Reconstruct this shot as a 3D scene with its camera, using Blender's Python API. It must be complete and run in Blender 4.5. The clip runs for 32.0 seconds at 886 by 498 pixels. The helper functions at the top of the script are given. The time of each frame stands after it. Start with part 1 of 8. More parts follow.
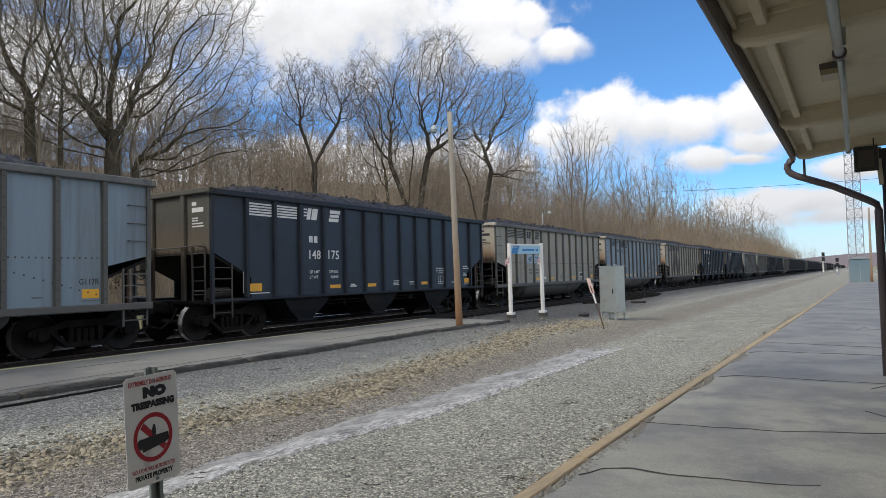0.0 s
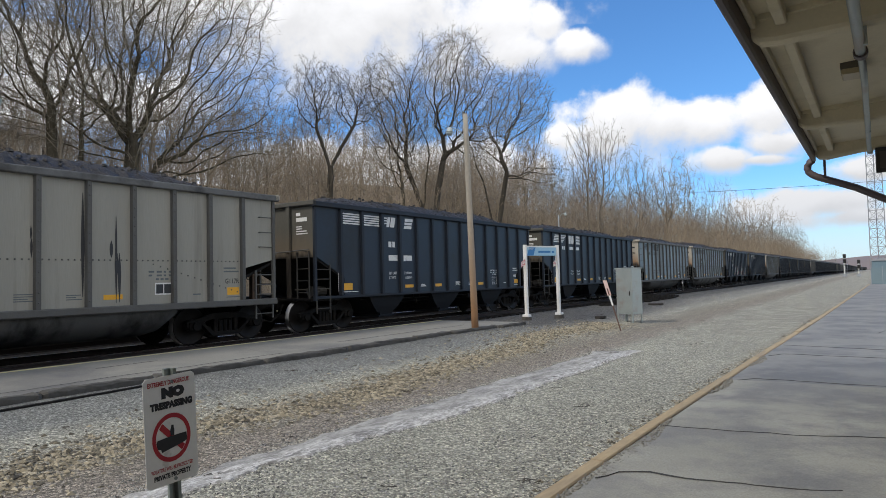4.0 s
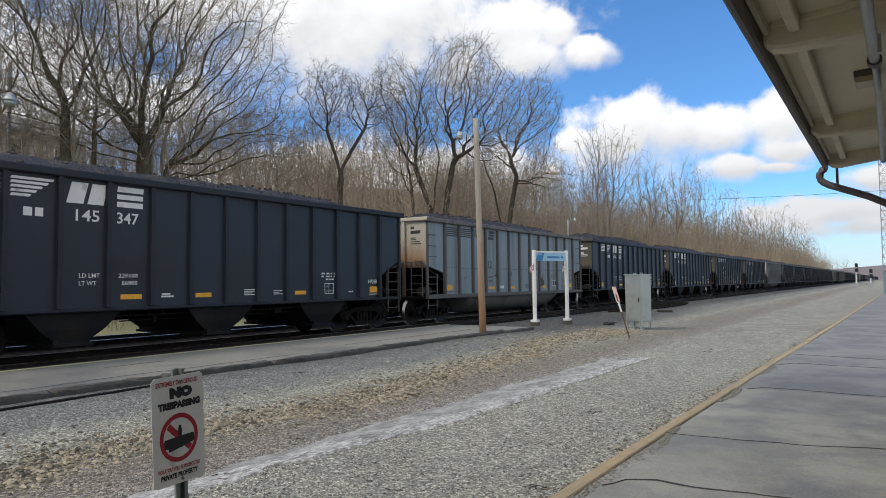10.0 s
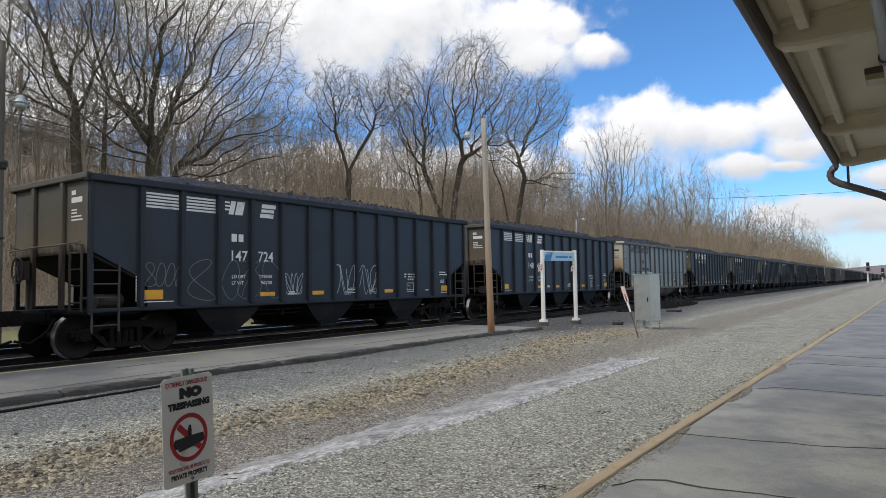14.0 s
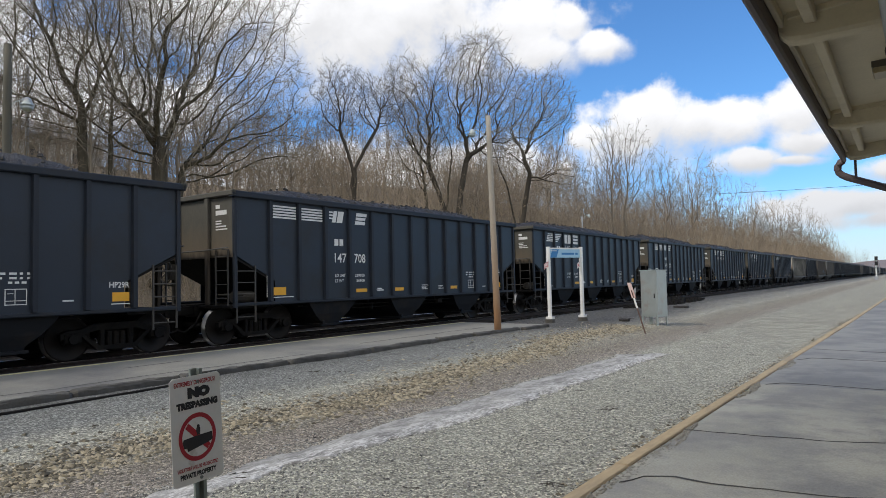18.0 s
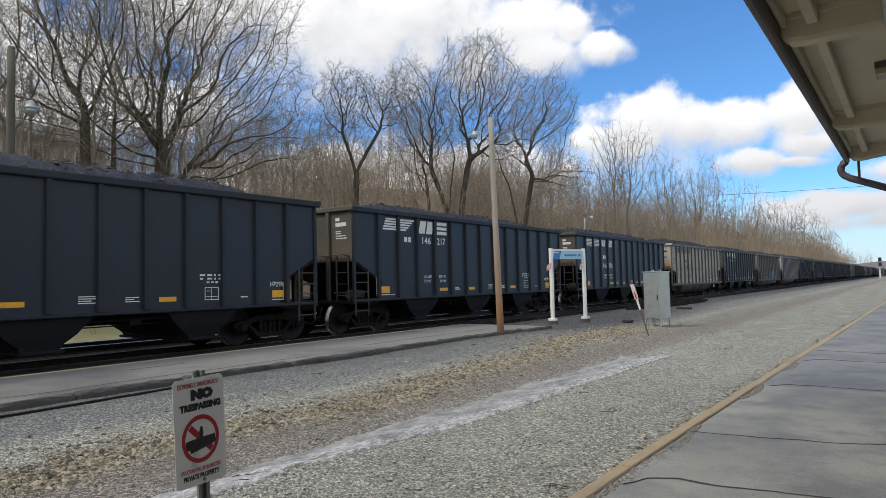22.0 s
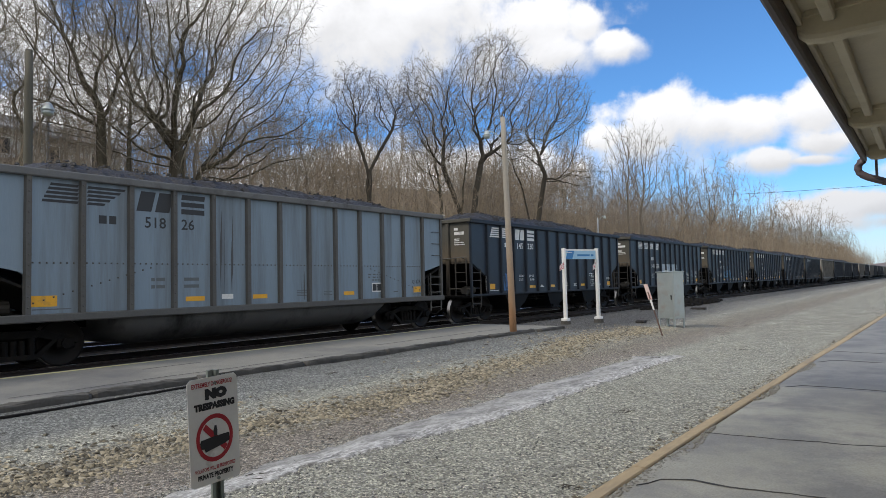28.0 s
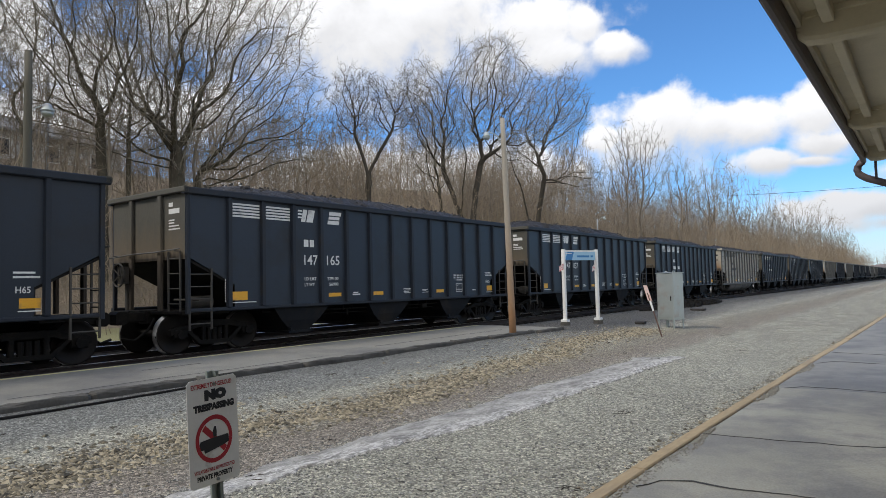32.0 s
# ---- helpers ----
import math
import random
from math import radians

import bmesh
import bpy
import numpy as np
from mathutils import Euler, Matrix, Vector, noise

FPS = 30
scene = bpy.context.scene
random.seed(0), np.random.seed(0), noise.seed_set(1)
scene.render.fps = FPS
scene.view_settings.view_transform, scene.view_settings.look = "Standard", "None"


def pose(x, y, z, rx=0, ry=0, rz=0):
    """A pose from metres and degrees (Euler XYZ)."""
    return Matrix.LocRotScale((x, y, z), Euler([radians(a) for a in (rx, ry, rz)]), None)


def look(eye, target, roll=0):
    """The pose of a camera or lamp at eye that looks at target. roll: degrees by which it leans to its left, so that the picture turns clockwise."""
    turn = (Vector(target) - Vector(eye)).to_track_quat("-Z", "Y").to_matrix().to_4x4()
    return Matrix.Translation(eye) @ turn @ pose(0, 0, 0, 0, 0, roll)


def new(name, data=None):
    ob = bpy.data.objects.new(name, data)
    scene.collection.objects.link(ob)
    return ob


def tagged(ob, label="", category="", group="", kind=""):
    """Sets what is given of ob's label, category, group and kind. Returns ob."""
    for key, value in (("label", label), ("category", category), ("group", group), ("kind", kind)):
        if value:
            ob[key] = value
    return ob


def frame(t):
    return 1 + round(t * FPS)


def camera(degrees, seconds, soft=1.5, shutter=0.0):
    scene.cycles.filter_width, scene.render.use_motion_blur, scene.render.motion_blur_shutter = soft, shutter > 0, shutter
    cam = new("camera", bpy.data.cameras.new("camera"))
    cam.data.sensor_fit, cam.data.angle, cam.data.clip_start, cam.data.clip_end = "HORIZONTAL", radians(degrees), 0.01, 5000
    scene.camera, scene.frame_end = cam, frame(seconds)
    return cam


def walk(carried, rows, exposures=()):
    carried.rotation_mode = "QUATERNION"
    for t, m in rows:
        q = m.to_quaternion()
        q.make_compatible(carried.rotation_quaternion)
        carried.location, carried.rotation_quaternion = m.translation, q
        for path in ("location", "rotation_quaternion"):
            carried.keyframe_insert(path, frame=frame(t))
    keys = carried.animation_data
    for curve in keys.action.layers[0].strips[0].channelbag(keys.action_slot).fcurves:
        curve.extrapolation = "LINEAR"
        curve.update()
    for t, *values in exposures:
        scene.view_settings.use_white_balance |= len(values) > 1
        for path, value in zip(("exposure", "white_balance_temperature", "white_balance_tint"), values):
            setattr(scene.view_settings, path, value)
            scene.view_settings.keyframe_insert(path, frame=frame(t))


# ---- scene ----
from itertools import product

# The camera stands on the station platform and pans slowly to its left. World: y runs along the track,
# away from the camera, z = 0 is the top of the rail.
EYE = (0.0, 0.0, 1.43)
TURNS = [
    (0, 92.418, 1.431, 32.003),
    (0.5, 92.468, 1.257, 32.273),
    (1, 92.495, 1.168, 32.660),
    (1.5, 92.573, 1.199, 32.727),
    (2, 92.641, 1.351, 32.835),
    (2.5, 92.618, 1.288, 32.944),
    (3, 92.638, 1.477, 33.038),
    (3.5, 92.658, 1.460, 33.208),
    (5.5, 92.500, 1.301, 33.700),
    (6, 92.515, 1.155, 33.690),
    (6.5, 92.565, 1.088, 33.721),
    (7, 92.593, 1.085, 33.725),
    (7.5, 92.524, 0.840, 33.740),
    (8, 92.543, 0.695, 33.758),
    (8.5, 92.536, 0.569, 33.848),
    (9, 92.777, 0.802, 33.840),
    (9.5, 92.936, 0.721, 33.946),
    (10, 92.986, 0.665, 34.096),
    (10.5, 92.972, 0.715, 34.365),
    (11, 92.954, 0.648, 34.501),
    (11.5, 92.957, 0.840, 34.604),
    (12, 92.918, 0.785, 34.652),
    (12.5, 92.963, 0.738, 34.665),
    (13, 92.935, 0.930, 34.702),
    (13.5, 92.964, 0.893, 34.799),
    (14, 93.000, 0.787, 34.810),
    (14.5, 93.046, 0.988, 34.914),
    (16.5, 92.814, 1.395, 35.176),
    (17, 92.865, 1.462, 35.238),
    (17.5, 92.857, 1.361, 35.272),
    (18, 92.828, 1.283, 35.341),
    (18.5, 92.790, 1.149, 35.352),
    (19, 92.725, 0.979, 35.388),
    (19.5, 92.703, 1.017, 35.393),
    (20, 92.646, 1.040, 35.420),
    (20.5, 92.695, 1.102, 35.418),
    (21, 92.704, 0.998, 35.402),
    (21.5, 92.868, 1.338, 35.453),
    (22, 92.984, 1.368, 35.569),
    (22.5, 93.030, 1.319, 35.585),
    (23, 93.004, 1.349, 35.633),
    (23.5, 93.044, 1.302, 35.660),
    (24, 93.044, 1.530, 35.896),
    (24.5, 93.042, 1.621, 36.190),
    (25, 92.990, 1.480, 36.349),
    (25.5, 92.906, 1.314, 36.472),
    (27.5, 92.951, 1.315, 36.654),
    (28, 93.009, 1.349, 36.655),
    (28.5, 93.016, 1.171, 36.707),
    (29, 93.085, 1.253, 36.701),
    (29.5, 93.103, 1.187, 36.740),
    (30, 93.089, 1.247, 36.741),
    (30.5, 93.009, 1.233, 36.743),
    (31, 92.983, 1.218, 36.700),
    (31.5, 93.017, 1.189, 36.639),
    (32, 93.100, 1.336, 36.618),
]
cam = camera(67.88, 32.0, soft=0.55)
walk(cam, [(t, pose(*EYE, rx, ry, rz)) for t, rx, ry, rz in TURNS])
scene.view_settings.exposure = 0.0

PLATFORM_Z = -0.15     # our platform
LOT_Z = -0.21          # gravel lot
FAR_Z = 0.08           # asphalt strip platform beside the track
TRACK_X = -14.5        # centre line of the near track
SPEED = 14.1           # m/s, towards -y


# ---- world and sun ----
SUN_TO = Vector((-0.36, -0.58, 0.73)).normalized()


def node(tree, kind, inputs=None, operation=None, data_type=None, interpolation_type=None, use_clamp=None, sky_type=None, sun_disc=None):
    n = tree.nodes.new(kind)
    if operation is not None:
        n.operation = operation
    if data_type is not None:
        n.data_type = data_type
    if interpolation_type is not None:
        n.interpolation_type = interpolation_type
    if use_clamp is not None:
        n.use_clamp = use_clamp
    if sky_type is not None:
        n.sky_type = sky_type
    if sun_disc is not None:
        n.sun_disc = sun_disc
    for key, value in (inputs or {}).items():
        if hasattr(value, "is_output"):
            tree.links.new(value, n.inputs[key])
        else:
            n.inputs[key].default_value = value
    return n


def maths(tree, op, a, b=0.0, c=0.0, clamp=False):
    n = node(tree, "ShaderNodeMath", {0: a, 1: b, 2: c}, operation=op, use_clamp=clamp)
    return n.outputs[0]


def build_world():
    world = bpy.data.worlds.new("sky")
    scene.world = world
    world.use_nodes = True
    nt = world.node_tree
    nt.nodes.clear()
    sky = node(nt, "ShaderNodeTexSky", sky_type="NISHITA", sun_disc=False)
    sky.sun_elevation = math.asin(SUN_TO.z)
    sky.sun_rotation = math.atan2(SUN_TO.x, SUN_TO.y)
    sky.air_density, sky.dust_density, sky.ozone_density = 1.0, 0.15, 4.0
    coord = node(nt, "ShaderNodeTexCoord")
    ray = coord.outputs["Generated"]
    # fixed axes of the sky: rightwards, upwards and outwards
    yaw, tilt = radians(32.0), radians(2.4)
    out = Vector((-math.sin(yaw) * math.cos(tilt), math.cos(yaw) * math.cos(tilt), math.sin(tilt)))
    right = Vector((math.cos(yaw), math.sin(yaw), 0)) 
    right = (right + Vector((0, 0, 0.025))).normalized()
    upw = right.cross(out)

    def dot(v):
        return node(nt, "ShaderNodeVectorMath", {0: ray, 1: tuple(v)}, operation="DOT_PRODUCT").outputs["Value"]
    depth = maths(nt, "MAXIMUM", maths(nt, "ABSOLUTE", dot(out)), 0.15)
    u, v = maths(nt, "DIVIDE", dot(right), depth), maths(nt, "DIVIDE", dot(upw), depth)
    puff = node(nt, "ShaderNodeTexNoise", {"Vector": ray, "Scale": 7.0, "Detail": 9.0, "Roughness": 0.58, "Distortion": 0.25})
    fine = node(nt, "ShaderNodeTexNoise", {"Vector": ray, "Scale": 24.0, "Detail": 6.0, "Roughness": 0.6})
    wide = node(nt, "ShaderNodeTexNoise", {"Vector": ray, "Scale": 2.3, "Detail": 5.0, "Roughness": 0.55})
    # the cumulus banks: centre (u, v) and half-axes
    banks = [(-0.155, 0.375, 0.26, 0.115), (0.075, 0.340, 0.075, 0.060), (0.150, 0.338, 0.030, 0.028), (0.196, 0.302, 0.040, 0.022), (0.100, 0.300, 0.060, 0.030),
             (0.255, 0.188, 0.085, 0.050), (0.345, 0.176, 0.105, 0.034), (0.230, 0.160, 0.075, 0.045), (0.175, 0.165, 0.040, 0.022), (0.478, 0.185, 0.048, 0.050), (0.488, 0.138, 0.055, 0.022),
             (0.413, 0.119, 0.050, 0.018), (0.465, 0.114, 0.050, 0.009), (0.545, 0.042, 0.110, 0.026), (0.64, 0.022, 0.14, 0.014), (0.640, 0.090, 0.080, 0.020), (-0.42, 0.405, 0.20, 0.065), (-0.610, 0.260, 0.22, 0.060), (-0.70, 0.165, 0.14, 0.050),
             (-0.160, 0.115, 0.34, 0.062), (-0.75, 0.40, 0.08, 0.05), (-0.64, 0.345, 0.13, 0.045)]
    field, total, lean = None, None, None
    for cu, cv, a, b in banks:
        du = maths(nt, "MULTIPLY", maths(nt, "SUBTRACT", u, cu), 1 / a)
        dv = maths(nt, "MULTIPLY", maths(nt, "SUBTRACT", v, cv), 1 / b)
        r = maths(nt, "SQRT", maths(nt, "ADD", maths(nt, "MULTIPLY", du, du), maths(nt, "MULTIPLY", dv, dv)))
        one = maths(nt, "SUBTRACT", 1.0, r)
        weight = maths(nt, "POWER", maths(nt, "MAXIMUM", maths(nt, "ADD", one, 0.6), 0.001), 3.0)
        part_up = maths(nt, "MULTIPLY", weight, dv)
        field = one if field is None else maths(nt, "SMOOTH_MAX", field, one, 0.2)
        total = weight if total is None else maths(nt, "ADD", total, weight)
        lean = part_up if lean is None else maths(nt, "ADD", lean, part_up)
    field = maths(nt, "MAXIMUM", field, -1.2)
    height = maths(nt, "DIVIDE", lean, total)              # how high in its bank a place lies
    front = maths(nt, "GREATER_THAN", dot(out), 0.2)
    drift = maths(nt, "MULTIPLY_ADD", wide.outputs["Fac"], 6.0, -2.5)     # scattered cloud over the rest of the sky
    mixed = node(nt, "ShaderNodeMix", {0: front, 2: drift, 3: field}, data_type="FLOAT").outputs[0]
    rag = maths(nt, "MULTIPLY_ADD", puff.outputs["Fac"], 2.0, -1.0)
    rag2 = maths(nt, "MULTIPLY_ADD", fine.outputs["Fac"], 1.1, -0.55)
    dens = maths(nt, "ADD", mixed, maths(nt, "ADD", rag, rag2))
    # crisp heads, soft feet
    soft = node(nt, "ShaderNodeMapRange", {"Value": height, 1: 0.6, 2: -0.4, 3: 0.24, 4: 0.55})
    cover = node(nt, "ShaderNodeMapRange", {"Value": dens, 1: maths(nt, "MULTIPLY", soft.outputs[0], -1.0), 2: soft.outputs[0], 3: 0.0, 4: 1.0}, interpolation_type="SMOOTHSTEP")
    shade = maths(nt, "ADD", height, maths(nt, "MULTIPLY_ADD", puff.outputs["Fac"], 3.2, -1.6))
    belly = node(nt, "ShaderNodeMapRange", {"Value": shade, 1: -0.75, 2: 0.35, 3: 0.80, 4: 1.0}, interpolation_type="SMOOTHSTEP")
    sink = node(nt, "ShaderNodeMapRange", {"Value": node(nt, "ShaderNodeSeparateXYZ", {0: ray}).outputs[2], 1: 0.02, 2: 0.22, 3: 0.70, 4: 1.0})
    white = node(nt, "ShaderNodeVectorMath", {0: (9.3, 9.35, 9.6), "Scale": maths(nt, "MULTIPLY", belly.outputs[0], sink.outputs[0])}, operation="SCALE")
    blue = node(nt, "ShaderNodeVectorMath", {0: sky.outputs[0], 1: (0.80, 1.25, 1.62)}, operation="MULTIPLY")
    mix = node(nt, "ShaderNodeMix", {0: cover.outputs[0], 6: blue.outputs[0], 7: white.outputs[0]}, data_type="RGBA")
    low = node(nt, "ShaderNodeMapRange", {"Value": node(nt, "ShaderNodeSeparateXYZ", {0: ray}).outputs[2], 1: 0.14, 2: 0.0, 3: 0.0, 4: 0.68}, interpolation_type="SMOOTHSTEP")
    mix = node(nt, "ShaderNodeMix", {0: low.outputs[0], 6: mix.outputs[2], 7: (6.4, 6.9, 7.7, 1)}, data_type="RGBA")
    bg = node(nt, "ShaderNodeBackground", {"Color": mix.outputs[2], "Strength": 0.11})
    o = node(nt, "ShaderNodeOutputWorld", {"Surface": bg.outputs[0]})


build_world()
sun = bpy.data.lights.new("sun", "SUN")
sun.energy, sun.angle, sun.color = 1.9, radians(12), (1.0, 0.92, 0.80)
sun_ob = new("sun", sun)
sun_ob.matrix_world = look(tuple(SUN_TO * 60), (0, 0, 0))


# ---- materials ----
def material(name, color, rough=0.7, metal=0.0, vary=0.25, scale=3.0, grain=0.15, grain_scale=60.0, bump=0.2, bump_scale=40.0,
             stain=None, stain_scale=1.2, stain_low=0.5, stain_high=0.7, per_object=0.0, spec=0.5, stretch=(1, 1, 1), distance=0.01):
    """A surface with variation at two scales, an optional stain colour in patches, and a fine relief."""
    m = bpy.data.materials.new(name)
    m.use_nodes = True
    nt = m.node_tree
    bsdf = nt.nodes["Principled BSDF"]
    coord = node(nt, "ShaderNodeTexCoord")
    mapping = node(nt, "ShaderNodeMapping", {"Vector": coord.outputs["Object"], "Scale": stretch})
    info = node(nt, "ShaderNodeObjectInfo")
    shift = node(nt, "ShaderNodeVectorMath", {0: mapping.outputs[0], 1: (7.3, 5.1, 3.7)}, operation="ADD")
    off = node(nt, "ShaderNodeVectorMath", {0: (31.0, 17.0, 23.0), "Scale": info.outputs["Random"]}, operation="SCALE")
    vec = node(nt, "ShaderNodeVectorMath", {0: shift.outputs[0], 1: off.outputs[0]}, operation="ADD").outputs[0]
    big = node(nt, "ShaderNodeTexNoise", {"Vector": vec, "Scale": scale, "Detail": 5.0, "Roughness": 0.6})
    small = node(nt, "ShaderNodeTexNoise", {"Vector": vec, "Scale": grain_scale, "Detail": 3.0, "Roughness": 0.6})
    f = maths(nt, "MULTIPLY_ADD", big.outputs["Fac"], 2 * vary, 1 - vary)
    g = maths(nt, "MULTIPLY_ADD", small.outputs["Fac"], 2 * grain, 1 - grain)
    k = maths(nt, "MULTIPLY", f, g)
    if per_object:
        k = maths(nt, "MULTIPLY", k, maths(nt, "MULTIPLY_ADD", info.outputs["Random"], 2 * per_object, 1 - per_object))
    col = node(nt, "ShaderNodeVectorMath", {0: tuple(color), "Scale": k}, operation="SCALE").outputs[0]
    if stain:
        patch = node(nt, "ShaderNodeTexNoise", {"Vector": vec, "Scale": stain_scale, "Detail": 8.0, "Roughness": 0.65})
        amount = node(nt, "ShaderNodeMapRange", {"Value": patch.outputs["Fac"], 1: stain_low, 2: stain_high})
        dirt = node(nt, "ShaderNodeVectorMath", {0: tuple(stain), "Scale": g}, operation="SCALE").outputs[0]
        col = node(nt, "ShaderNodeMix", {0: amount.outputs[0], 6: col, 7: dirt}, data_type="RGBA").outputs[2]
    nt.links.new(col, bsdf.inputs["Base Color"])
    bsdf.inputs["Metallic"].default_value = metal
    bsdf.inputs["Specular IOR Level"].default_value = spec
    r = maths(nt, "MULTIPLY_ADD", big.outputs["Fac"], 0.2, rough - 0.1, clamp=True)
    nt.links.new(r, bsdf.inputs["Roughness"])
    if bump:
        tex = node(nt, "ShaderNodeTexNoise", {"Vector": vec, "Scale": bump_scale, "Detail": 4.0, "Roughness": 0.6})
        b = node(nt, "ShaderNodeBump", {"Height": tex.outputs["Fac"], "Strength": bump, "Distance": distance})
        nt.links.new(b.outputs[0], bsdf.inputs["Normal"])
    return m


M = {}
M["asphalt"] = material("asphalt", (0.22, 0.215, 0.19), 0.9, vary=0.22, scale=1.1, grain=0.3, grain_scale=90, bump=0.35, bump_scale=140, stain=(0.12, 0.12, 0.12), stain_scale=0.35)
M["platform"] = material("old_asphalt", (0.33, 0.322, 0.272), 0.85, vary=0.42, scale=0.7, grain=0.35, grain_scale=55, bump=0.4, bump_scale=120, stain=(0.215, 0.212, 0.198), stain_scale=0.9, stain_low=0.45, stain_high=0.60)

M["platform_new"] = material("darker_asphalt", (0.245, 0.242, 0.222), 0.8, vary=0.3, scale=1.4, grain=0.3, grain_scale=60, bump=0.3, bump_scale=140, stain=(0.17, 0.17, 0.168), stain_scale=0.8, stain_low=0.44, stain_high=0.58)


def gravel_material():
    """Crushed stone, pebble by pebble, with packed-dirt bands along the lot."""
    m = bpy.data.materials.new("gravel")
    m.use_nodes = True
    nt = m.node_tree
    bsdf = nt.nodes["Principled BSDF"]
    pos = node(nt, "ShaderNodeTexCoord").outputs["Object"]
    cell = node(nt, "ShaderNodeTexVoronoi", {"Vector": pos, "Scale": 46.0, "Randomness": 1.0})
    cell2 = node(nt, "ShaderNodeTexVoronoi", {"Vector": pos, "Scale": 95.0, "Randomness": 1.0})
    tone = node(nt, "ShaderNodeSeparateColor", {0: cell.outputs["Color"]})
    tone2 = node(nt, "ShaderNodeSeparateColor", {0: cell2.outputs["Color"]})
    patch = node(nt, "ShaderNodeTexNoise", {"Vector": pos, "Scale": 0.45, "Detail": 7.0, "Roughness": 0.65})
    mid = node(nt, "ShaderNodeTexNoise", {"Vector": pos, "Scale": 2.4, "Detail": 5.0, "Roughness": 0.6})
    x = node(nt, "ShaderNodeSeparateXYZ", {0: pos}).outputs[0]
    wav = maths(nt, "ADD", x, maths(nt, "MULTIPLY_ADD", mid.outputs["Fac"], 1.4, -0.7))
    band = node(nt, "ShaderNodeMapRange", {"Value": maths(nt, "ABSOLUTE", maths(nt, "ADD", wav, 5.45)), 1: 0.7, 2: 0.3})
    sand = node(nt, "ShaderNodeMapRange", {"Value": maths(nt, "ABSOLUTE", maths(nt, "ADD", wav, 6.15)), 1: 0.80, 2: 0.35})
    base = node(nt, "ShaderNodeMix", {0: patch.outputs["Fac"], 6: (0.287, 0.283, 0.230, 1), 7: (0.438, 0.428, 0.350, 1)}, data_type="RGBA").outputs[2]
    base = node(nt, "ShaderNodeMix", {0: maths(nt, "MULTIPLY", band.outputs[0], 0.85), 6: base, 7: (0.25, 0.215, 0.175, 1)}, data_type="RGBA").outputs[2]
    # tan-brown bed of the stone band, darkened for shaded gaps between the stones
    base = node(nt, "ShaderNodeMix", {0: maths(nt, "MULTIPLY", sand.outputs[0], 0.6), 6: base, 7: (0.215, 0.188, 0.14, 1)}, data_type="RGBA").outputs[2]
    cool = node(nt, "ShaderNodeMapRange", {"Value": wav, 1: -6.9, 2: -7.7})
    base = node(nt, "ShaderNodeMix", {0: maths(nt, "MULTIPLY", cool.outputs[0], 0.75), 6: base, 7: (0.158, 0.166, 0.162, 1)}, data_type="RGBA").outputs[2]
    away = node(nt, "ShaderNodeMapRange", {"Value": node(nt, "ShaderNodeSeparateXYZ", {0: pos}).outputs[1], 1: 13.0, 2: 24.0})
    worn = node(nt, "ShaderNodeMapRange", {"Value": mid.outputs["Fac"], 1: 0.40, 2: 0.62})
    base = node(nt, "ShaderNodeMix", {0: maths(nt, "MULTIPLY", away.outputs[0], maths(nt, "MULTIPLY_ADD", worn.outputs[0], 0.85, 0.0)), 6: base, 7: (0.235, 0.218, 0.175, 1)}, data_type="RGBA").outputs[2]
    yy = node(nt, "ShaderNodeSeparateXYZ", {0: pos}).outputs[1]
    start = node(nt, "ShaderNodeMapRange", {"Value": yy, 1: 16.5, 2: 19.0}).outputs[0]
    stop = node(nt, "ShaderNodeMapRange", {"Value": yy, 1: 38.0, 2: 28.0}).outputs[0]
    spill = maths(nt, "SUBTRACT", wav, maths(nt, "MULTIPLY", maths(nt, "MULTIPLY", start, stop), 1.2))
    soot = node(nt, "ShaderNodeMapRange", {"Value": spill, 1: -8.2, 2: -9.6})
    base = node(nt, "ShaderNodeMix", {0: maths(nt, "MULTIPLY", soot.outputs[0], 0.9), 6: base, 7: (0.075, 0.073, 0.07, 1)}, data_type="RGBA").outputs[2]
    k = maths(nt, "MULTIPLY", maths(nt, "MULTIPLY_ADD", maths(nt, "POWER", tone.outputs[0], 2.0), 1.3, 0.54), maths(nt, "MULTIPLY_ADD", tone2.outputs[1], 0.9, 0.55))
    col = node(nt, "ShaderNodeVectorMath", {0: base, "Scale": k}, operation="SCALE").outputs[0]
    nt.links.new(col, bsdf.inputs["Base Color"])
    bsdf.inputs["Roughness"].default_value = 0.95
    h = maths(nt, "ADD", maths(nt, "MULTIPLY", cell.outputs["Distance"], -1.0), maths(nt, "MULTIPLY", cell2.outputs["Distance"], -0.8))
    b = node(nt, "ShaderNodeBump", {"Height": h, "Strength": 0.7, "Distance": 0.02})
    nt.links.new(b.outputs[0], bsdf.inputs["Normal"])
    return m


M["gravel"] = gravel_material()


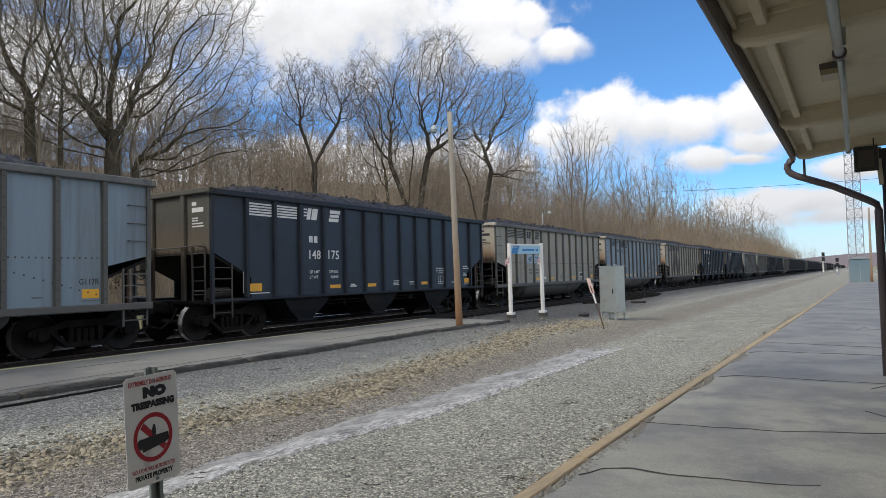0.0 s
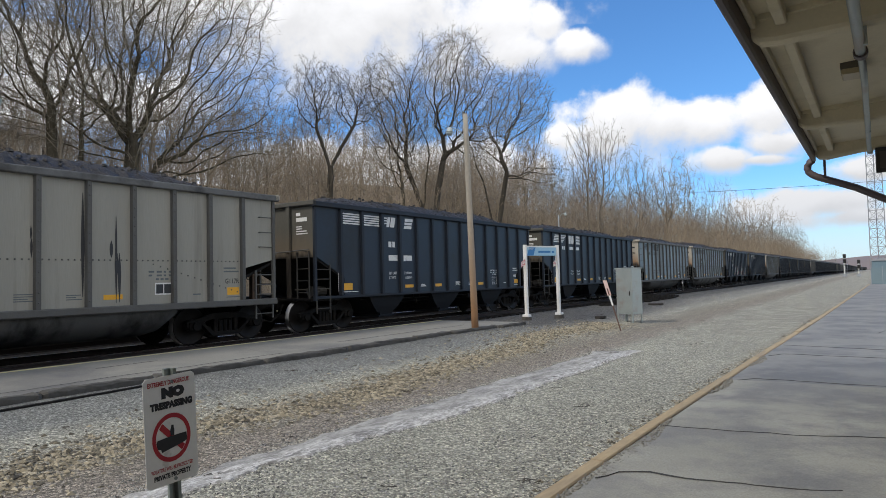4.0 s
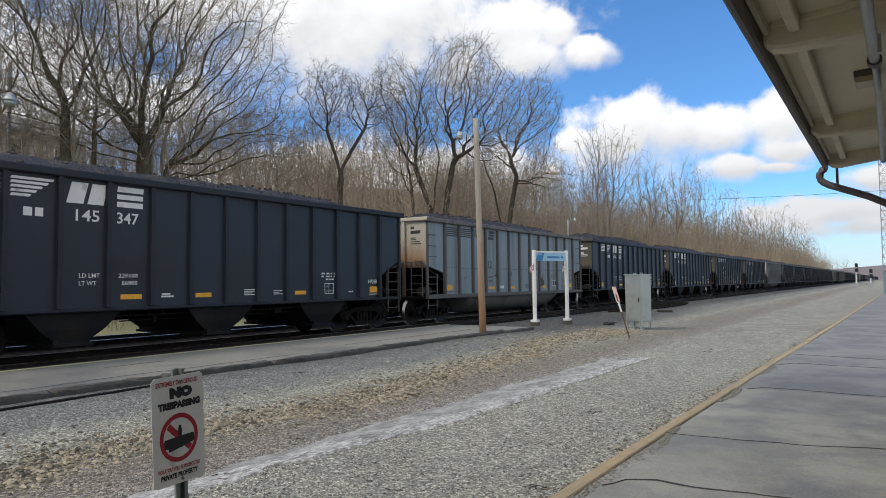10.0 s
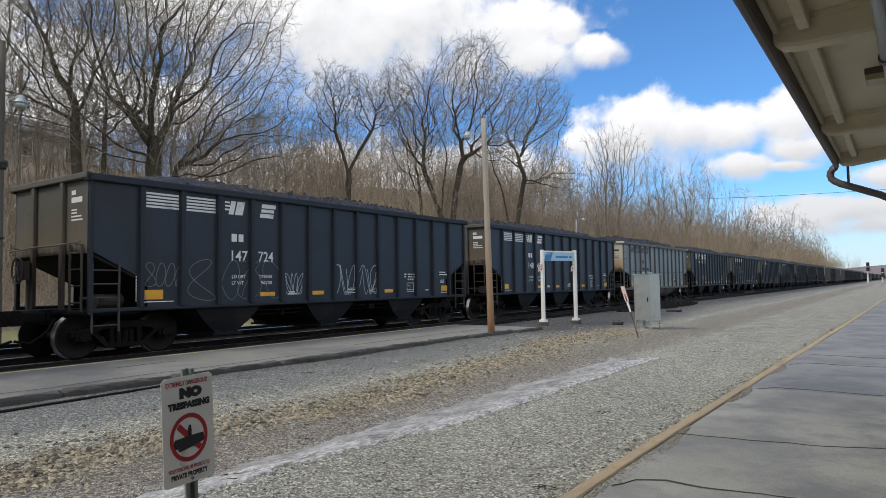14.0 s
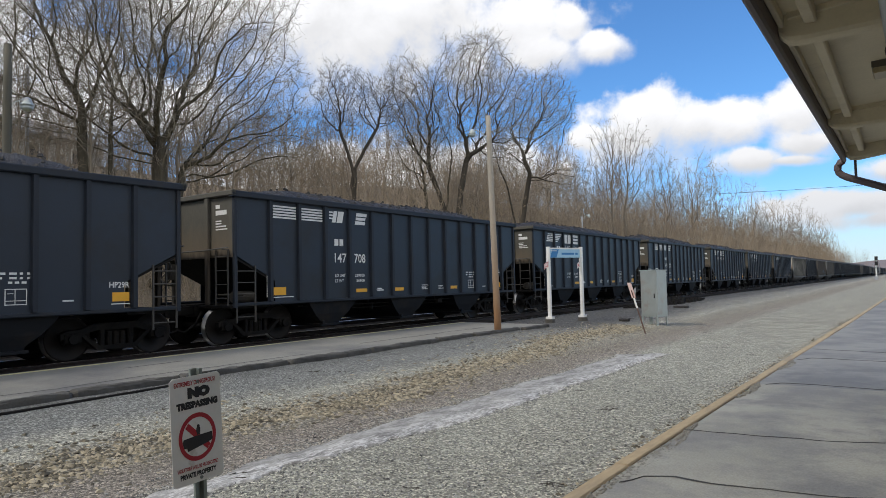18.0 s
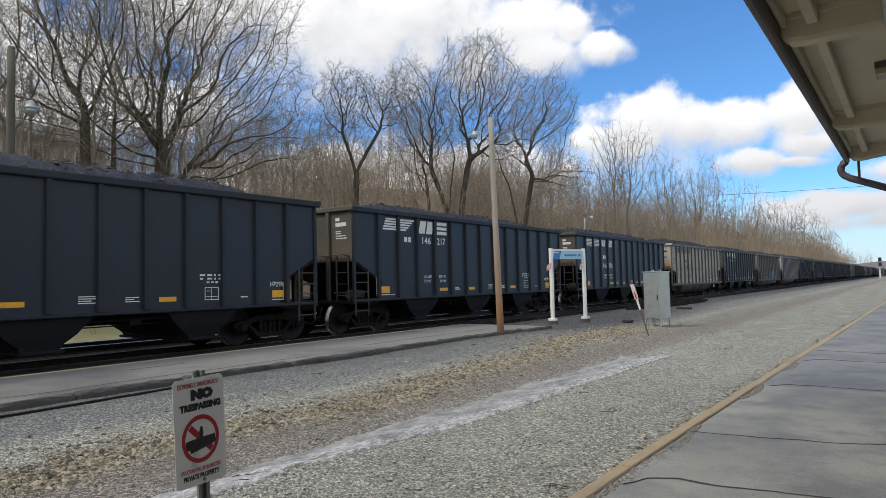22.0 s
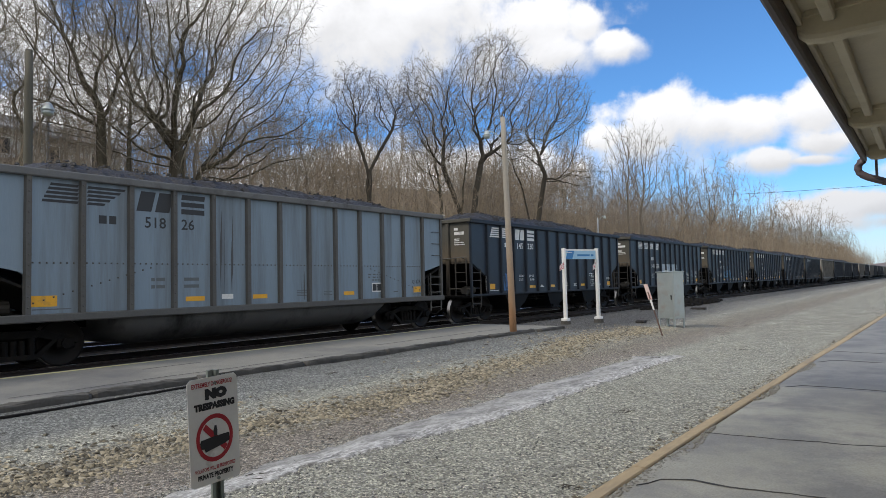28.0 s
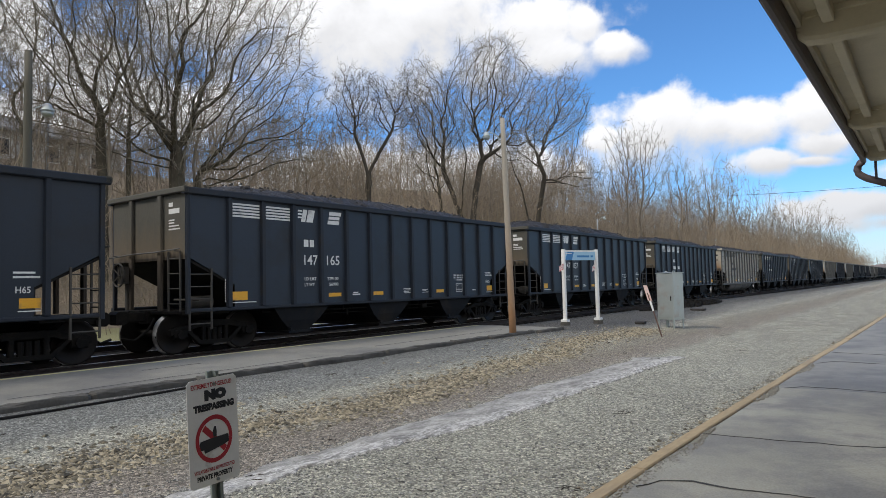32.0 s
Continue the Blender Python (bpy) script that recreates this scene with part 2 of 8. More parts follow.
def lime_material():
    """Hard lime crust: grey, streaked lengthwise, white towards its platform edge and in worn flecks."""
    m = bpy.data.materials.new("lime_crust")
    m.use_nodes = True
    nt = m.node_tree
    bsdf = nt.nodes["Principled BSDF"]
    pos = node(nt, "ShaderNodeTexCoord").outputs["Object"]
    long = node(nt, "ShaderNodeMapping", {"Vector": pos, "Scale": (1.0, 0.35, 1.0), "Rotation": (0, 0, 0.25)}).outputs[0]
    streak = node(nt, "ShaderNodeTexNoise", {"Vector": long, "Scale": 5.0, "Detail": 10.0, "Roughness": 0.75, "Distortion": 0.5})
    fleck = node(nt, "ShaderNodeTexNoise", {"Vector": long, "Scale": 26.0, "Detail": 6.0, "Roughness": 0.75})
    x = node(nt, "ShaderNodeSeparateXYZ", {0: pos}).outputs[0]
    narrow = node(nt, "ShaderNodeMapRange", {"Value": node(nt, "ShaderNodeSeparateXYZ", {0: pos}).outputs[1], 1: 7.2, 2: 3.6, 4: 0.36}).outputs[0]
    edge = node(nt, "ShaderNodeMapRange", {"Value": maths(nt, "ADD", maths(nt, "ADD", x, narrow), maths(nt, "MULTIPLY_ADD", streak.outputs["Fac"], 0.9, -0.45)), 1: -4.60, 2: -4.42}).outputs[0]
    grey = node(nt, "ShaderNodeMapRange", {"Value": streak.outputs["Fac"], 1: 0.40, 2: 0.62}).outputs[0]
    white = node(nt, "ShaderNodeMapRange", {"Value": fleck.outputs["Fac"], 1: 0.47, 2: 0.58}).outputs[0]
    base = node(nt, "ShaderNodeMix", {0: grey, 6: (0.170, 0.164, 0.152, 1), 7: (0.47, 0.459, 0.424, 1)}, data_type="RGBA").outputs[2]
    base = node(nt, "ShaderNodeMix", {0: maths(nt, "MULTIPLY", white, 0.35), 6: base, 7: (0.52, 0.51, 0.48, 1)}, data_type="RGBA").outputs[2]
    base = node(nt, "ShaderNodeMix", {0: maths(nt, "MULTIPLY", maths(nt, "MULTIPLY", edge, white), 0.9), 6: base, 7: (0.68, 0.67, 0.64, 1)}, data_type="RGBA").outputs[2]
    pit = node(nt, "ShaderNodeTexVoronoi", {"Vector": pos, "Scale": 34.0, "Randomness": 1.0})
    dark = node(nt, "ShaderNodeMapRange", {"Value": node(nt, "ShaderNodeSeparateColor", {0: pit.outputs["Color"]}).outputs[0], 1: 0.86, 2: 0.94, 4: 0.45}).outputs[0]
    base = node(nt, "ShaderNodeMix", {0: dark, 6: base, 7: (0.20, 0.195, 0.18, 1)}, data_type="RGBA").outputs[2]
    nt.links.new(base, bsdf.inputs["Base Color"])
    bsdf.inputs["Roughness"].default_value = 0.9
    b = node(nt, "ShaderNodeBump", {"Height": fleck.outputs["Fac"], "Strength": 0.6, "Distance": 0.02})
    nt.links.new(b.outputs[0], bsdf.inputs["Normal"])
    return m


M["lime"] = lime_material()
# Coal-dusted ballast, its colour deepened further for the shade under the train.
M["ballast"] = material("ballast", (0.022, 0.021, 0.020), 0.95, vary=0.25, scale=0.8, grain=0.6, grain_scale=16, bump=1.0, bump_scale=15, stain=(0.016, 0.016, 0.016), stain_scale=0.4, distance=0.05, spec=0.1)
M["grass"] = material("spring_grass", (0.25, 0.245, 0.125), 0.95, vary=0.3, scale=0.4, grain=0.4, grain_scale=30, bump=0.8, bump_scale=30, stain=(0.22, 0.18, 0.10), stain_scale=0.25, distance=0.04)
M["leaf_litter"] = material("leaf_litter", (0.235, 0.19, 0.135), 0.95, vary=0.35, scale=0.25, grain=0.5, grain_scale=8, bump=0.8, bump_scale=6, stain=(0.19, 0.155, 0.105), stain_scale=0.12, distance=0.1)
M["curb_wood"] = material("painted_timber", (0.41, 0.315, 0.185), 0.8, vary=0.2, scale=3, grain=0.25, grain_scale=30, bump=0.4, bump_scale=40, stain=(0.30, 0.24, 0.16), stain_scale=2.5, stretch=(1, 0.2, 1))
M["old_concrete"] = material("old_concrete", (0.08, 0.076, 0.067), 0.9, vary=0.45, scale=4, grain=0.3, grain_scale=40, bump=0.6, bump_scale=25, stain=(0.04, 0.038, 0.035), stain_scale=2.5)
M["rust_edge"] = material("rusty_curb", (0.15, 0.095, 0.07), 0.9, vary=0.3, scale=3, grain=0.3, grain_scale=40, bump=0.6, bump_scale=25, stain=(0.10, 0.08, 0.07), stain_scale=2.5)
M["rail"] = material("rail_steel", (0.80, 0.79, 0.77), 0.38, metal=1.0, vary=0.1, bump=0.0)
# Rail sides and ties near-black as well: shade below the cars held in colour.
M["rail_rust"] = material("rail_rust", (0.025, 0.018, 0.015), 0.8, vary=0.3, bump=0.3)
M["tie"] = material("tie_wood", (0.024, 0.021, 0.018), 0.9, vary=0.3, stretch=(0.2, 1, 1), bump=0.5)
M["line_paint"] = material("worn_line_paint", (0.60, 0.54, 0.24), 0.8, vary=0.2, stain=(0.36, 0.33, 0.22), stain_scale=2.0, stain_low=0.45, stain_high=0.7)
M["cream"] = material("cream_paint", (0.68, 0.615, 0.455), 0.7, vary=0.12, scale=2, grain=0.08, grain_scale=40, bump=0.15, stain=(0.55, 0.485, 0.33), stain_scale=1.4, stain_low=0.52)
M["maroon"] = material("maroon_paint", (0.105, 0.082, 0.082), 0.5, vary=0.2, bump=0.1)
M["black_paint"] = material("black_paint", (0.012, 0.012, 0.013), 0.5, vary=0.2, bump=0.1)
M["galvanised"] = material("galvanised_steel", (0.43, 0.475, 0.47), 0.45, metal=0.6, vary=0.12, scale=4, grain=0.1, grain_scale=50, bump=0.05, stain=(0.40, 0.36, 0.33), stain_scale=1.5, stain_low=0.55)
M["old_pole"] = material("old_pole", (0.10, 0.095, 0.075), 0.9, vary=0.25, bump=0.4, stretch=(6, 6, 0.4))
M["white_paint"] = material("white_paint", (0.74, 0.74, 0.72), 0.5, vary=0.06, bump=0.05)
M["coal"] = material("coal", (0.026, 0.025, 0.027), 0.55, vary=0.4, scale=6, grain=0.6, grain_scale=25, stain=(0.13, 0.125, 0.135), stain_scale=12, stain_low=0.62, stain_high=0.70, bump=1.0, bump_scale=22, distance=0.06)

# car paints
M["hopper_black"] = material("hopper_black", (0.0185, 0.0275, 0.043), 0.45, vary=0.25, scale=0.9, grain=0.12, grain_scale=40, bump=0.06, bump_scale=6, stain=(0.016, 0.019, 0.024), stain_scale=0.6, per_object=0.15, spec=0.34)
# Hopper paint lightened on ribs, posts and sills: relief shading put into the colour.
M["hopper_rib"] = material("lit_black_rib", (0.027, 0.033, 0.044), 0.5, vary=0.3, scale=1.2, grain=0.15, grain_scale=30, bump=0.06, bump_scale=8, stain=(0.034, 0.034, 0.036), stain_scale=1.2, spec=0.15)
M["gondola_blue"] = material("gondola_blue_grey", (0.186, 0.249, 0.308), 0.6, vary=0.14, scale=0.8, grain=0.12, grain_scale=30, bump=0.06, bump_scale=6, stain=(0.115, 0.135, 0.150), stain_scale=0.9, stain_low=0.45, stain_high=0.70, stretch=(1, 2.4, 0.16))
M["gondola_steel"] = material("gondola_steel_grey", (0.196, 0.256, 0.296), 0.6, vary=0.18, scale=0.8, grain=0.12, grain_scale=30, bump=0.06, bump_scale=6, stain=(0.120, 0.128, 0.125), stain_scale=0.9, stain_low=0.45, stain_high=0.70, stretch=(1, 2.4, 0.16))
M["gondola_tan"] = material("gondola_tan_grey", (0.278, 0.271, 0.235), 0.6, vary=0.16, scale=0.8, grain=0.12, grain_scale=30, bump=0.06, bump_scale=6, stain=(0.15, 0.14, 0.12), stain_scale=0.9, stain_low=0.54, stain_high=0.78, stretch=(1, 2.4, 0.16))


def rusty_end(name, pale, rust, grime, low, high):
    """Weathered end sheet: pale dust above, rust running down its lower part, soot along the foot."""
    m = material(name, pale, 0.85, vary=0.2, scale=1.2, grain=0.2, grain_scale=20, bump=0.1, stretch=(1, 1, 0.5))
    nt = m.node_tree
    bsdf = nt.nodes["Principled BSDF"]
    first = bsdf.inputs["Base Color"].links[0].from_socket
    pos = node(nt, "ShaderNodeTexCoord").outputs["Object"]
    z = node(nt, "ShaderNodeSeparateXYZ", {0: pos}).outputs[2]
    tex = node(nt, "ShaderNodeTexNoise", {"Vector": node(nt, "ShaderNodeMapping", {"Vector": pos, "Scale": (1, 1, 0.25)}).outputs[0], "Scale": 3.0, "Detail": 6.0, "Roughness": 0.65})
    wav = maths(nt, "ADD", z, maths(nt, "MULTIPLY_ADD", tex.outputs["Fac"], 1.1, -0.55))
    run = node(nt, "ShaderNodeMapRange", {"Value": wav, 1: high, 2: low, 3: 0.0, 4: 0.9}).outputs[0]
    soot = node(nt, "ShaderNodeMapRange", {"Value": wav, 1: low, 2: low - 0.25, 3: 0.0, 4: 0.85}).outputs[0]
    col = node(nt, "ShaderNodeMix", {0: run, 6: first, 7: (*rust, 1)}, data_type="RGBA").outputs[2]
    col = node(nt, "ShaderNodeMix", {0: soot, 6: col, 7: (*grime, 1)}, data_type="RGBA").outputs[2]
    nt.links.new(col, bsdf.inputs["Base Color"])
    return m


M["pole_wood"] = rusty_end("pole_wood", (0.35, 0.32, 0.27), (0.27, 0.16, 0.085), (0.25, 0.135, 0.065), 0.8, 3.8)
M["end_dust_grey"] = rusty_end("dusty_grey_end", (0.42, 0.39, 0.33), (0.27, 0.155, 0.08), (0.07, 0.05, 0.04), 2.25, 3.0)
M["end_dust_black"] = rusty_end("dusty_black_end", (0.075, 0.072, 0.060), (0.125, 0.10, 0.070), (0.035, 0.028, 0.022), 2.3, 3.0)
M["end_dust_brown"] = rusty_end("brown_end", (0.20, 0.165, 0.125), (0.15, 0.095, 0.06), (0.05, 0.04, 0.035), 2.25, 3.0)
M["gondola_soot"] = material("sooty_gondola", (0.085, 0.085, 0.086), 0.6, vary=0.2, scale=0.8, grain=0.12, grain_scale=30, bump=0.06, bump_scale=6, stain=(0.055, 0.053, 0.05), stain_scale=0.9, stretch=(1, 2.0, 0.2))
M["rib_soot"] = material("sooty_rib", (0.075, 0.072, 0.068), 0.7, vary=0.3, scale=1.5, bump=0.1)
M["lettering_faint"] = material("faded_lettering", (0.105, 0.12, 0.13), 0.7, vary=0.2, scale=4, bump=0.0)
M["rib_grey"] = material("dirty_rib_grey", (0.088, 0.088, 0.084), 0.7, vary=0.3, scale=1.5, grain=0.2, grain_scale=30, bump=0.1, stain=(0.08, 0.076, 0.068), stain_scale=1.6)
M["chord_grime"] = material("grimy_top_chord", (0.125, 0.128, 0.128), 0.75, vary=0.35, scale=1.5, grain=0.2, grain_scale=30, bump=0.1, stain=(0.045, 0.043, 0.04), stain_scale=1.2)
M["truck_black"] = material("grimy_truck_steel", (0.011, 0.0105, 0.0102), 0.75, vary=0.4, scale=4, grain=0.3, grain_scale=30, bump=0.4, stain=(0.022, 0.019, 0.016), stain_scale=3, spec=0.12)
M["wheel_steel"] = material("wheel_steel", (0.34, 0.33, 0.32), 0.3, metal=1.0, vary=0.1, bump=0.0)
M["wheel_side"] = material("rusty_wheel_face", (0.012, 0.010, 0.009), 0.6, vary=0.3, bump=0.2, spec=0.2)
M["reflector"] = material("orange_reflector", (0.70, 0.36, 0.02), 0.4, vary=0.15, scale=3, bump=0.0, stain=(0.35, 0.22, 0.06), stain_scale=3, stain_low=0.55)
M["lettering_white"] = material("white_lettering", (0.66, 0.67, 0.66), 0.6, vary=0.12, scale=4, bump=0.0, stain=(0.35, 0.35, 0.35), stain_scale=2.5, stain_low=0.58)
M["lettering_black"] = material("black_lettering", (0.025, 0.028, 0.032), 0.6, vary=0.12, scale=4, bump=0.0)
M["bark"] = material("tree_bark", (0.125, 0.112, 0.085), 0.95, vary=0.3, scale=2, grain=0.3, grain_scale=25, bump=0.6, bump_scale=20, stain=(0.05, 0.042, 0.034), stain_scale=0.8, per_object=0.2, stretch=(1, 1, 0.3), spec=0.2)
M["twig"] = material("twig", (0.24, 0.214, 0.172), 0.95, vary=0.3, scale=0.5, grain=0.2, bump=0.0, per_object=0.15)
M["dark_bark"] = material("dark_tree_bark", (0.078, 0.069, 0.057), 0.95, vary=0.3, scale=2, grain=0.3, grain_scale=25, bump=0.6, bump_scale=20, stain=(0.035, 0.03, 0.026), stain_scale=0.8, stretch=(1, 1, 0.3), spec=0.2)
M["dark_twig"] = material("dark_twig", (0.105, 0.092, 0.075), 0.95, vary=0.3, scale=0.5, grain=0.2, bump=0.0)
M["sapling"] = material("sapling_bark", (0.245, 0.207, 0.163), 0.95, vary=0.35, scale=0.3, grain=0.2, bump=0.0, per_object=0.2)
M["slim"] = material("slim_bark", (0.19, 0.163, 0.132), 0.95, vary=0.3, scale=0.5, grain=0.2, bump=0.0, per_object=0.2)
M["thicket"] = material("thicket_twigs", (0.23, 0.19, 0.145), 0.95, vary=0.35, scale=0.3, grain=0.2, bump=0.0, per_object=0.2)
M["brush"] = material("brush_twigs", (0.31, 0.25, 0.182), 0.95, vary=0.35, scale=0.3, grain=0.2, bump=0.0, per_object=0.2)


# ---- mesh building ----
class G:
    """Gathers vertices and faces of one mesh."""

    def __init__(self):
        self.v, self.f, self.m, self.at = [], [], [], 0

    def use(self, index):
        self.at = index
        return self

    def face(self, *points):
        n = len(self.v)
        self.v += [tuple(p) for p in points]
        self.f.append(tuple(range(n, n + len(points))))
        self.m.append(self.at)
        return self

    def box(self, x0, x1, y0, y1, z0, z1):
        n = len(self.v)
        self.v += [(x, y, z) for x in (x0, x1) for y in (y0, y1) for z in (z0, z1)]
        for q in ((0, 1, 3, 2), (4, 6, 7, 5), (0, 4, 5, 1), (2, 3, 7, 6), (0, 2, 6, 4), (1, 5, 7, 3)):
            self.f.append(tuple(n + i for i in q))
            self.m.append(self.at)
        return self

    def bevel(self, x0, x1, y0, y1, z0, z1, b=0.02):
        """A box with chamfered long edges: an octagon in each end."""
        dims = (x1 - x0, y1 - y0, z1 - z0)
        axis = max(range(3), key=lambda i: dims[i])
        lo, hi = (x0, y0, z0), (x1, y1, z1)
        i, j = [k for k in range(3) if k != axis]
        b = min(b, dims[i] * 0.4, dims[j] * 0.4)
        ring = [(lo[i] + b, lo[j]), (hi[i] - b, lo[j]), (hi[i], lo[j] + b), (hi[i], hi[j] - b), (hi[i] - b, hi[j]), (lo[i] + b, hi[j]), (lo[i], hi[j] - b), (lo[i], lo[j] + b)]
        rings = []
        for end in (lo[axis], hi[axis]):
            pts = []
            for a, c in ring:
                p = [0, 0, 0]
                p[axis], p[i], p[j] = end, a, c
                pts.append(tuple(p))
            rings.append(pts)
        return self.loft(rings, caps=True)

    def loft(self, rings, caps=True, closed=True):
        n, k = len(self.v), len(rings[0])
        for r in rings:
            self.v += [tuple(p) for p in r]
        for a in range(len(rings) - 1):
            for i in range(k if closed else k - 1):
                j = (i + 1) % k
                self.f.append((n + a * k + i, n + a * k + j, n + (a + 1) * k + j, n + (a + 1) * k + i))
                self.m.append(self.at)
        if caps:
            self.f.append(tuple(n + i for i in reversed(range(k))))
            self.f.append(tuple(n + (len(rings) - 1) * k + i for i in range(k)))
            self.m += [self.at] * 2
        return self

    def tube(self, points, radii, sides=8, caps=True):
        points = [Vector(p) for p in points]
        if not hasattr(radii, "__len__"):
            radii = [radii] * len(points)
        rings = []
        for i, p in enumerate(points):
            d = (points[min(i + 1, len(points) - 1)] - points[max(i - 1, 0)]).normalized()
            side = d.orthogonal().normalized() if abs(d.z) < 0.9 else Vector((1, 0, 0))
            side = (side - d * side.dot(d)).normalized()
            if abs(d.z) < 0.9:
                side = d.cross(Vector((0, 0, 1))).normalized()
            other = d.cross(side)
            rings.append([p + (side * math.cos(a) + other * math.sin(a)) * radii[i] for a in (2 * math.pi * k / sides for k in range(sides))])
        return self.loft(rings, caps)

    def prism(self, outline, axis, a, b):
        """An outline of 2D points, drawn out along an axis from a to b."""
        def put(p, w):
            q = list(p)
            q.insert(axis, w)
            return tuple(q)
        return self.loft([[put(p, a) for p in outline], [put(p, b) for p in outline]], caps=True)

    def mesh(self, name, *materials, smooth=False):
        me = bpy.data.meshes.new(name)
        me.from_pydata(self.v, [], self.f)
        for mat in materials:
            me.materials.append(mat)
        if len(materials) > 1:
            me.polygons.foreach_set("material_index", self.m)
        bm = bmesh.new()
        bm.from_mesh(me)
        bmesh.ops.recalc_face_normals(bm, faces=bm.faces[:])
        bm.to_mesh(me)
        bm.free()
        if smooth:
            me.polygons.foreach_set("use_smooth", [True] * len(me.polygons))
        me.update()
        return me


def part(name, g, mat, parent, label="", smooth=False, at=None):
    """One mesh object under a thing or under a part."""
    mats = mat if isinstance(mat, tuple) else (mat,)
    me = g if isinstance(g, bpy.types.Mesh) else g.mesh(name, *mats, smooth=smooth)
    ob = new(name, me)
    ob.parent = parent
    if at:
        ob.location = at
    if label:
        ob["label"] = label
    return ob


def thing(name, label, category, at=(0, 0, 0), turn=0.0, group="", kind="", g=None, mat=None, smooth=False):
    """A top-level thing: an Empty at its base, or one mesh."""
    data = None
    if g is not None:
        mats = mat if isinstance(mat, tuple) else (mat,)
        data = g if isinstance(g, bpy.types.Mesh) else g.mesh(name, *mats, smooth=smooth)
    ob = new(name, data)
    ob.matrix_basis = pose(*at, 0, 0, turn)
    return tagged(ob, label, category, group, kind)


# ---- ground ----
def smooth(a, b, x):
    k = min(1.0, max(0.0, (x - a) / (b - a)))
    return k * k * (3 - 2 * k)


def ground_z(x, y):
    """Height of the one ground sheet: the lot, the track bed, the verge and the wooded hillside."""
    z = LOT_Z
    if x < -4.5:
        z += 0.205 * smooth(-4.5, -8.9, x)
    if x < -11.5:
        z -= 0.32 * smooth(-11.6, -12.4, x)
    if x < -23:
        rise = 1.0 - 0.25 * smooth(90, 300, y)
        z += rise * (3.2 * smooth(-28.5, -35, x) + (9.8 + 3.5 * smooth(42, 85, y)) * smooth(-30, -64, x))
        z += 0.8 * noise.noise(Vector((x * 0.06, y * 0.05, 3.1))) * smooth(-24, -34, x)
    elif -11.4 < x < 40:
        z += 0.02 * noise.noise(Vector((x * 0.7, y * 0.5, 0.3))) + 0.012 * noise.noise(Vector((x * 2.1, y * 1.7, 5.3)))
    if x > 30:
        z += 3.0 * smooth(30, 120, x)
    return z


def build_ground():
    xs = [-2500, -1200, -600, -300, -200, -150, -120, -95, -80, -70] + [-62 + 2.5 * i for i in range(15)] + [-24.5, -23, -21, -19, -17.6, -16.4, -14.5, -12.7, -12.3, -11.9, -11.5, -11.1]
    xs += [-10.8 + 0.3 * i for i in range(30)] + [-1.8, -1.5, 0, 4, 8, 15, 30, 45, 60, 90, 120, 300, 700, 1500, 2500]
    ys = [-400, -200, -100, -60, -40, -25, -15, -10, -6, -3] + [0.4 * i for i in range(75)] + [30 + 1.5 * i for i in range(20)] + [62 + 4 * i for i in range(20)]
    ys += [145 + 12 * i for i in range(15)] + [340, 400, 480, 600, 800, 1100, 1600, 2400, 3500]
    g = G()
    g.v = [(x, y, ground_z(x, y)) for x in xs for y in ys]
    n = len(ys)
    for i in range(len(xs) - 1):
        mid = (xs[i] + xs[i + 1]) / 2
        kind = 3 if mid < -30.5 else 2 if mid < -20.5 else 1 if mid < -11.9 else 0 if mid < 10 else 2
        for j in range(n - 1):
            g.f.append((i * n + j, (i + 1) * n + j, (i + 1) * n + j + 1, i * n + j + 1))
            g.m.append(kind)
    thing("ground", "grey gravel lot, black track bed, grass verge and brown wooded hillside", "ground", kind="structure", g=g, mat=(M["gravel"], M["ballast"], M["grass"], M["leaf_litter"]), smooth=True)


CURB = [(-2.13, -8.0), (-2.13, 4.2), (-2.10, 7.0), (-2.06, 9.1), (-1.98, 13.5), (-1.74, 23.4), (-1.32, 46.0), (-0.92, 68.5), (-0.75, 80.0)]


def curb_x(y):
    for (x0, y0), (x1, y1) in zip(CURB, CURB[1:]):
        if y <= y1:
            return x0 + (x1 - x0) * (y - y0) / (y1 - y0)
    return CURB[-1][0]


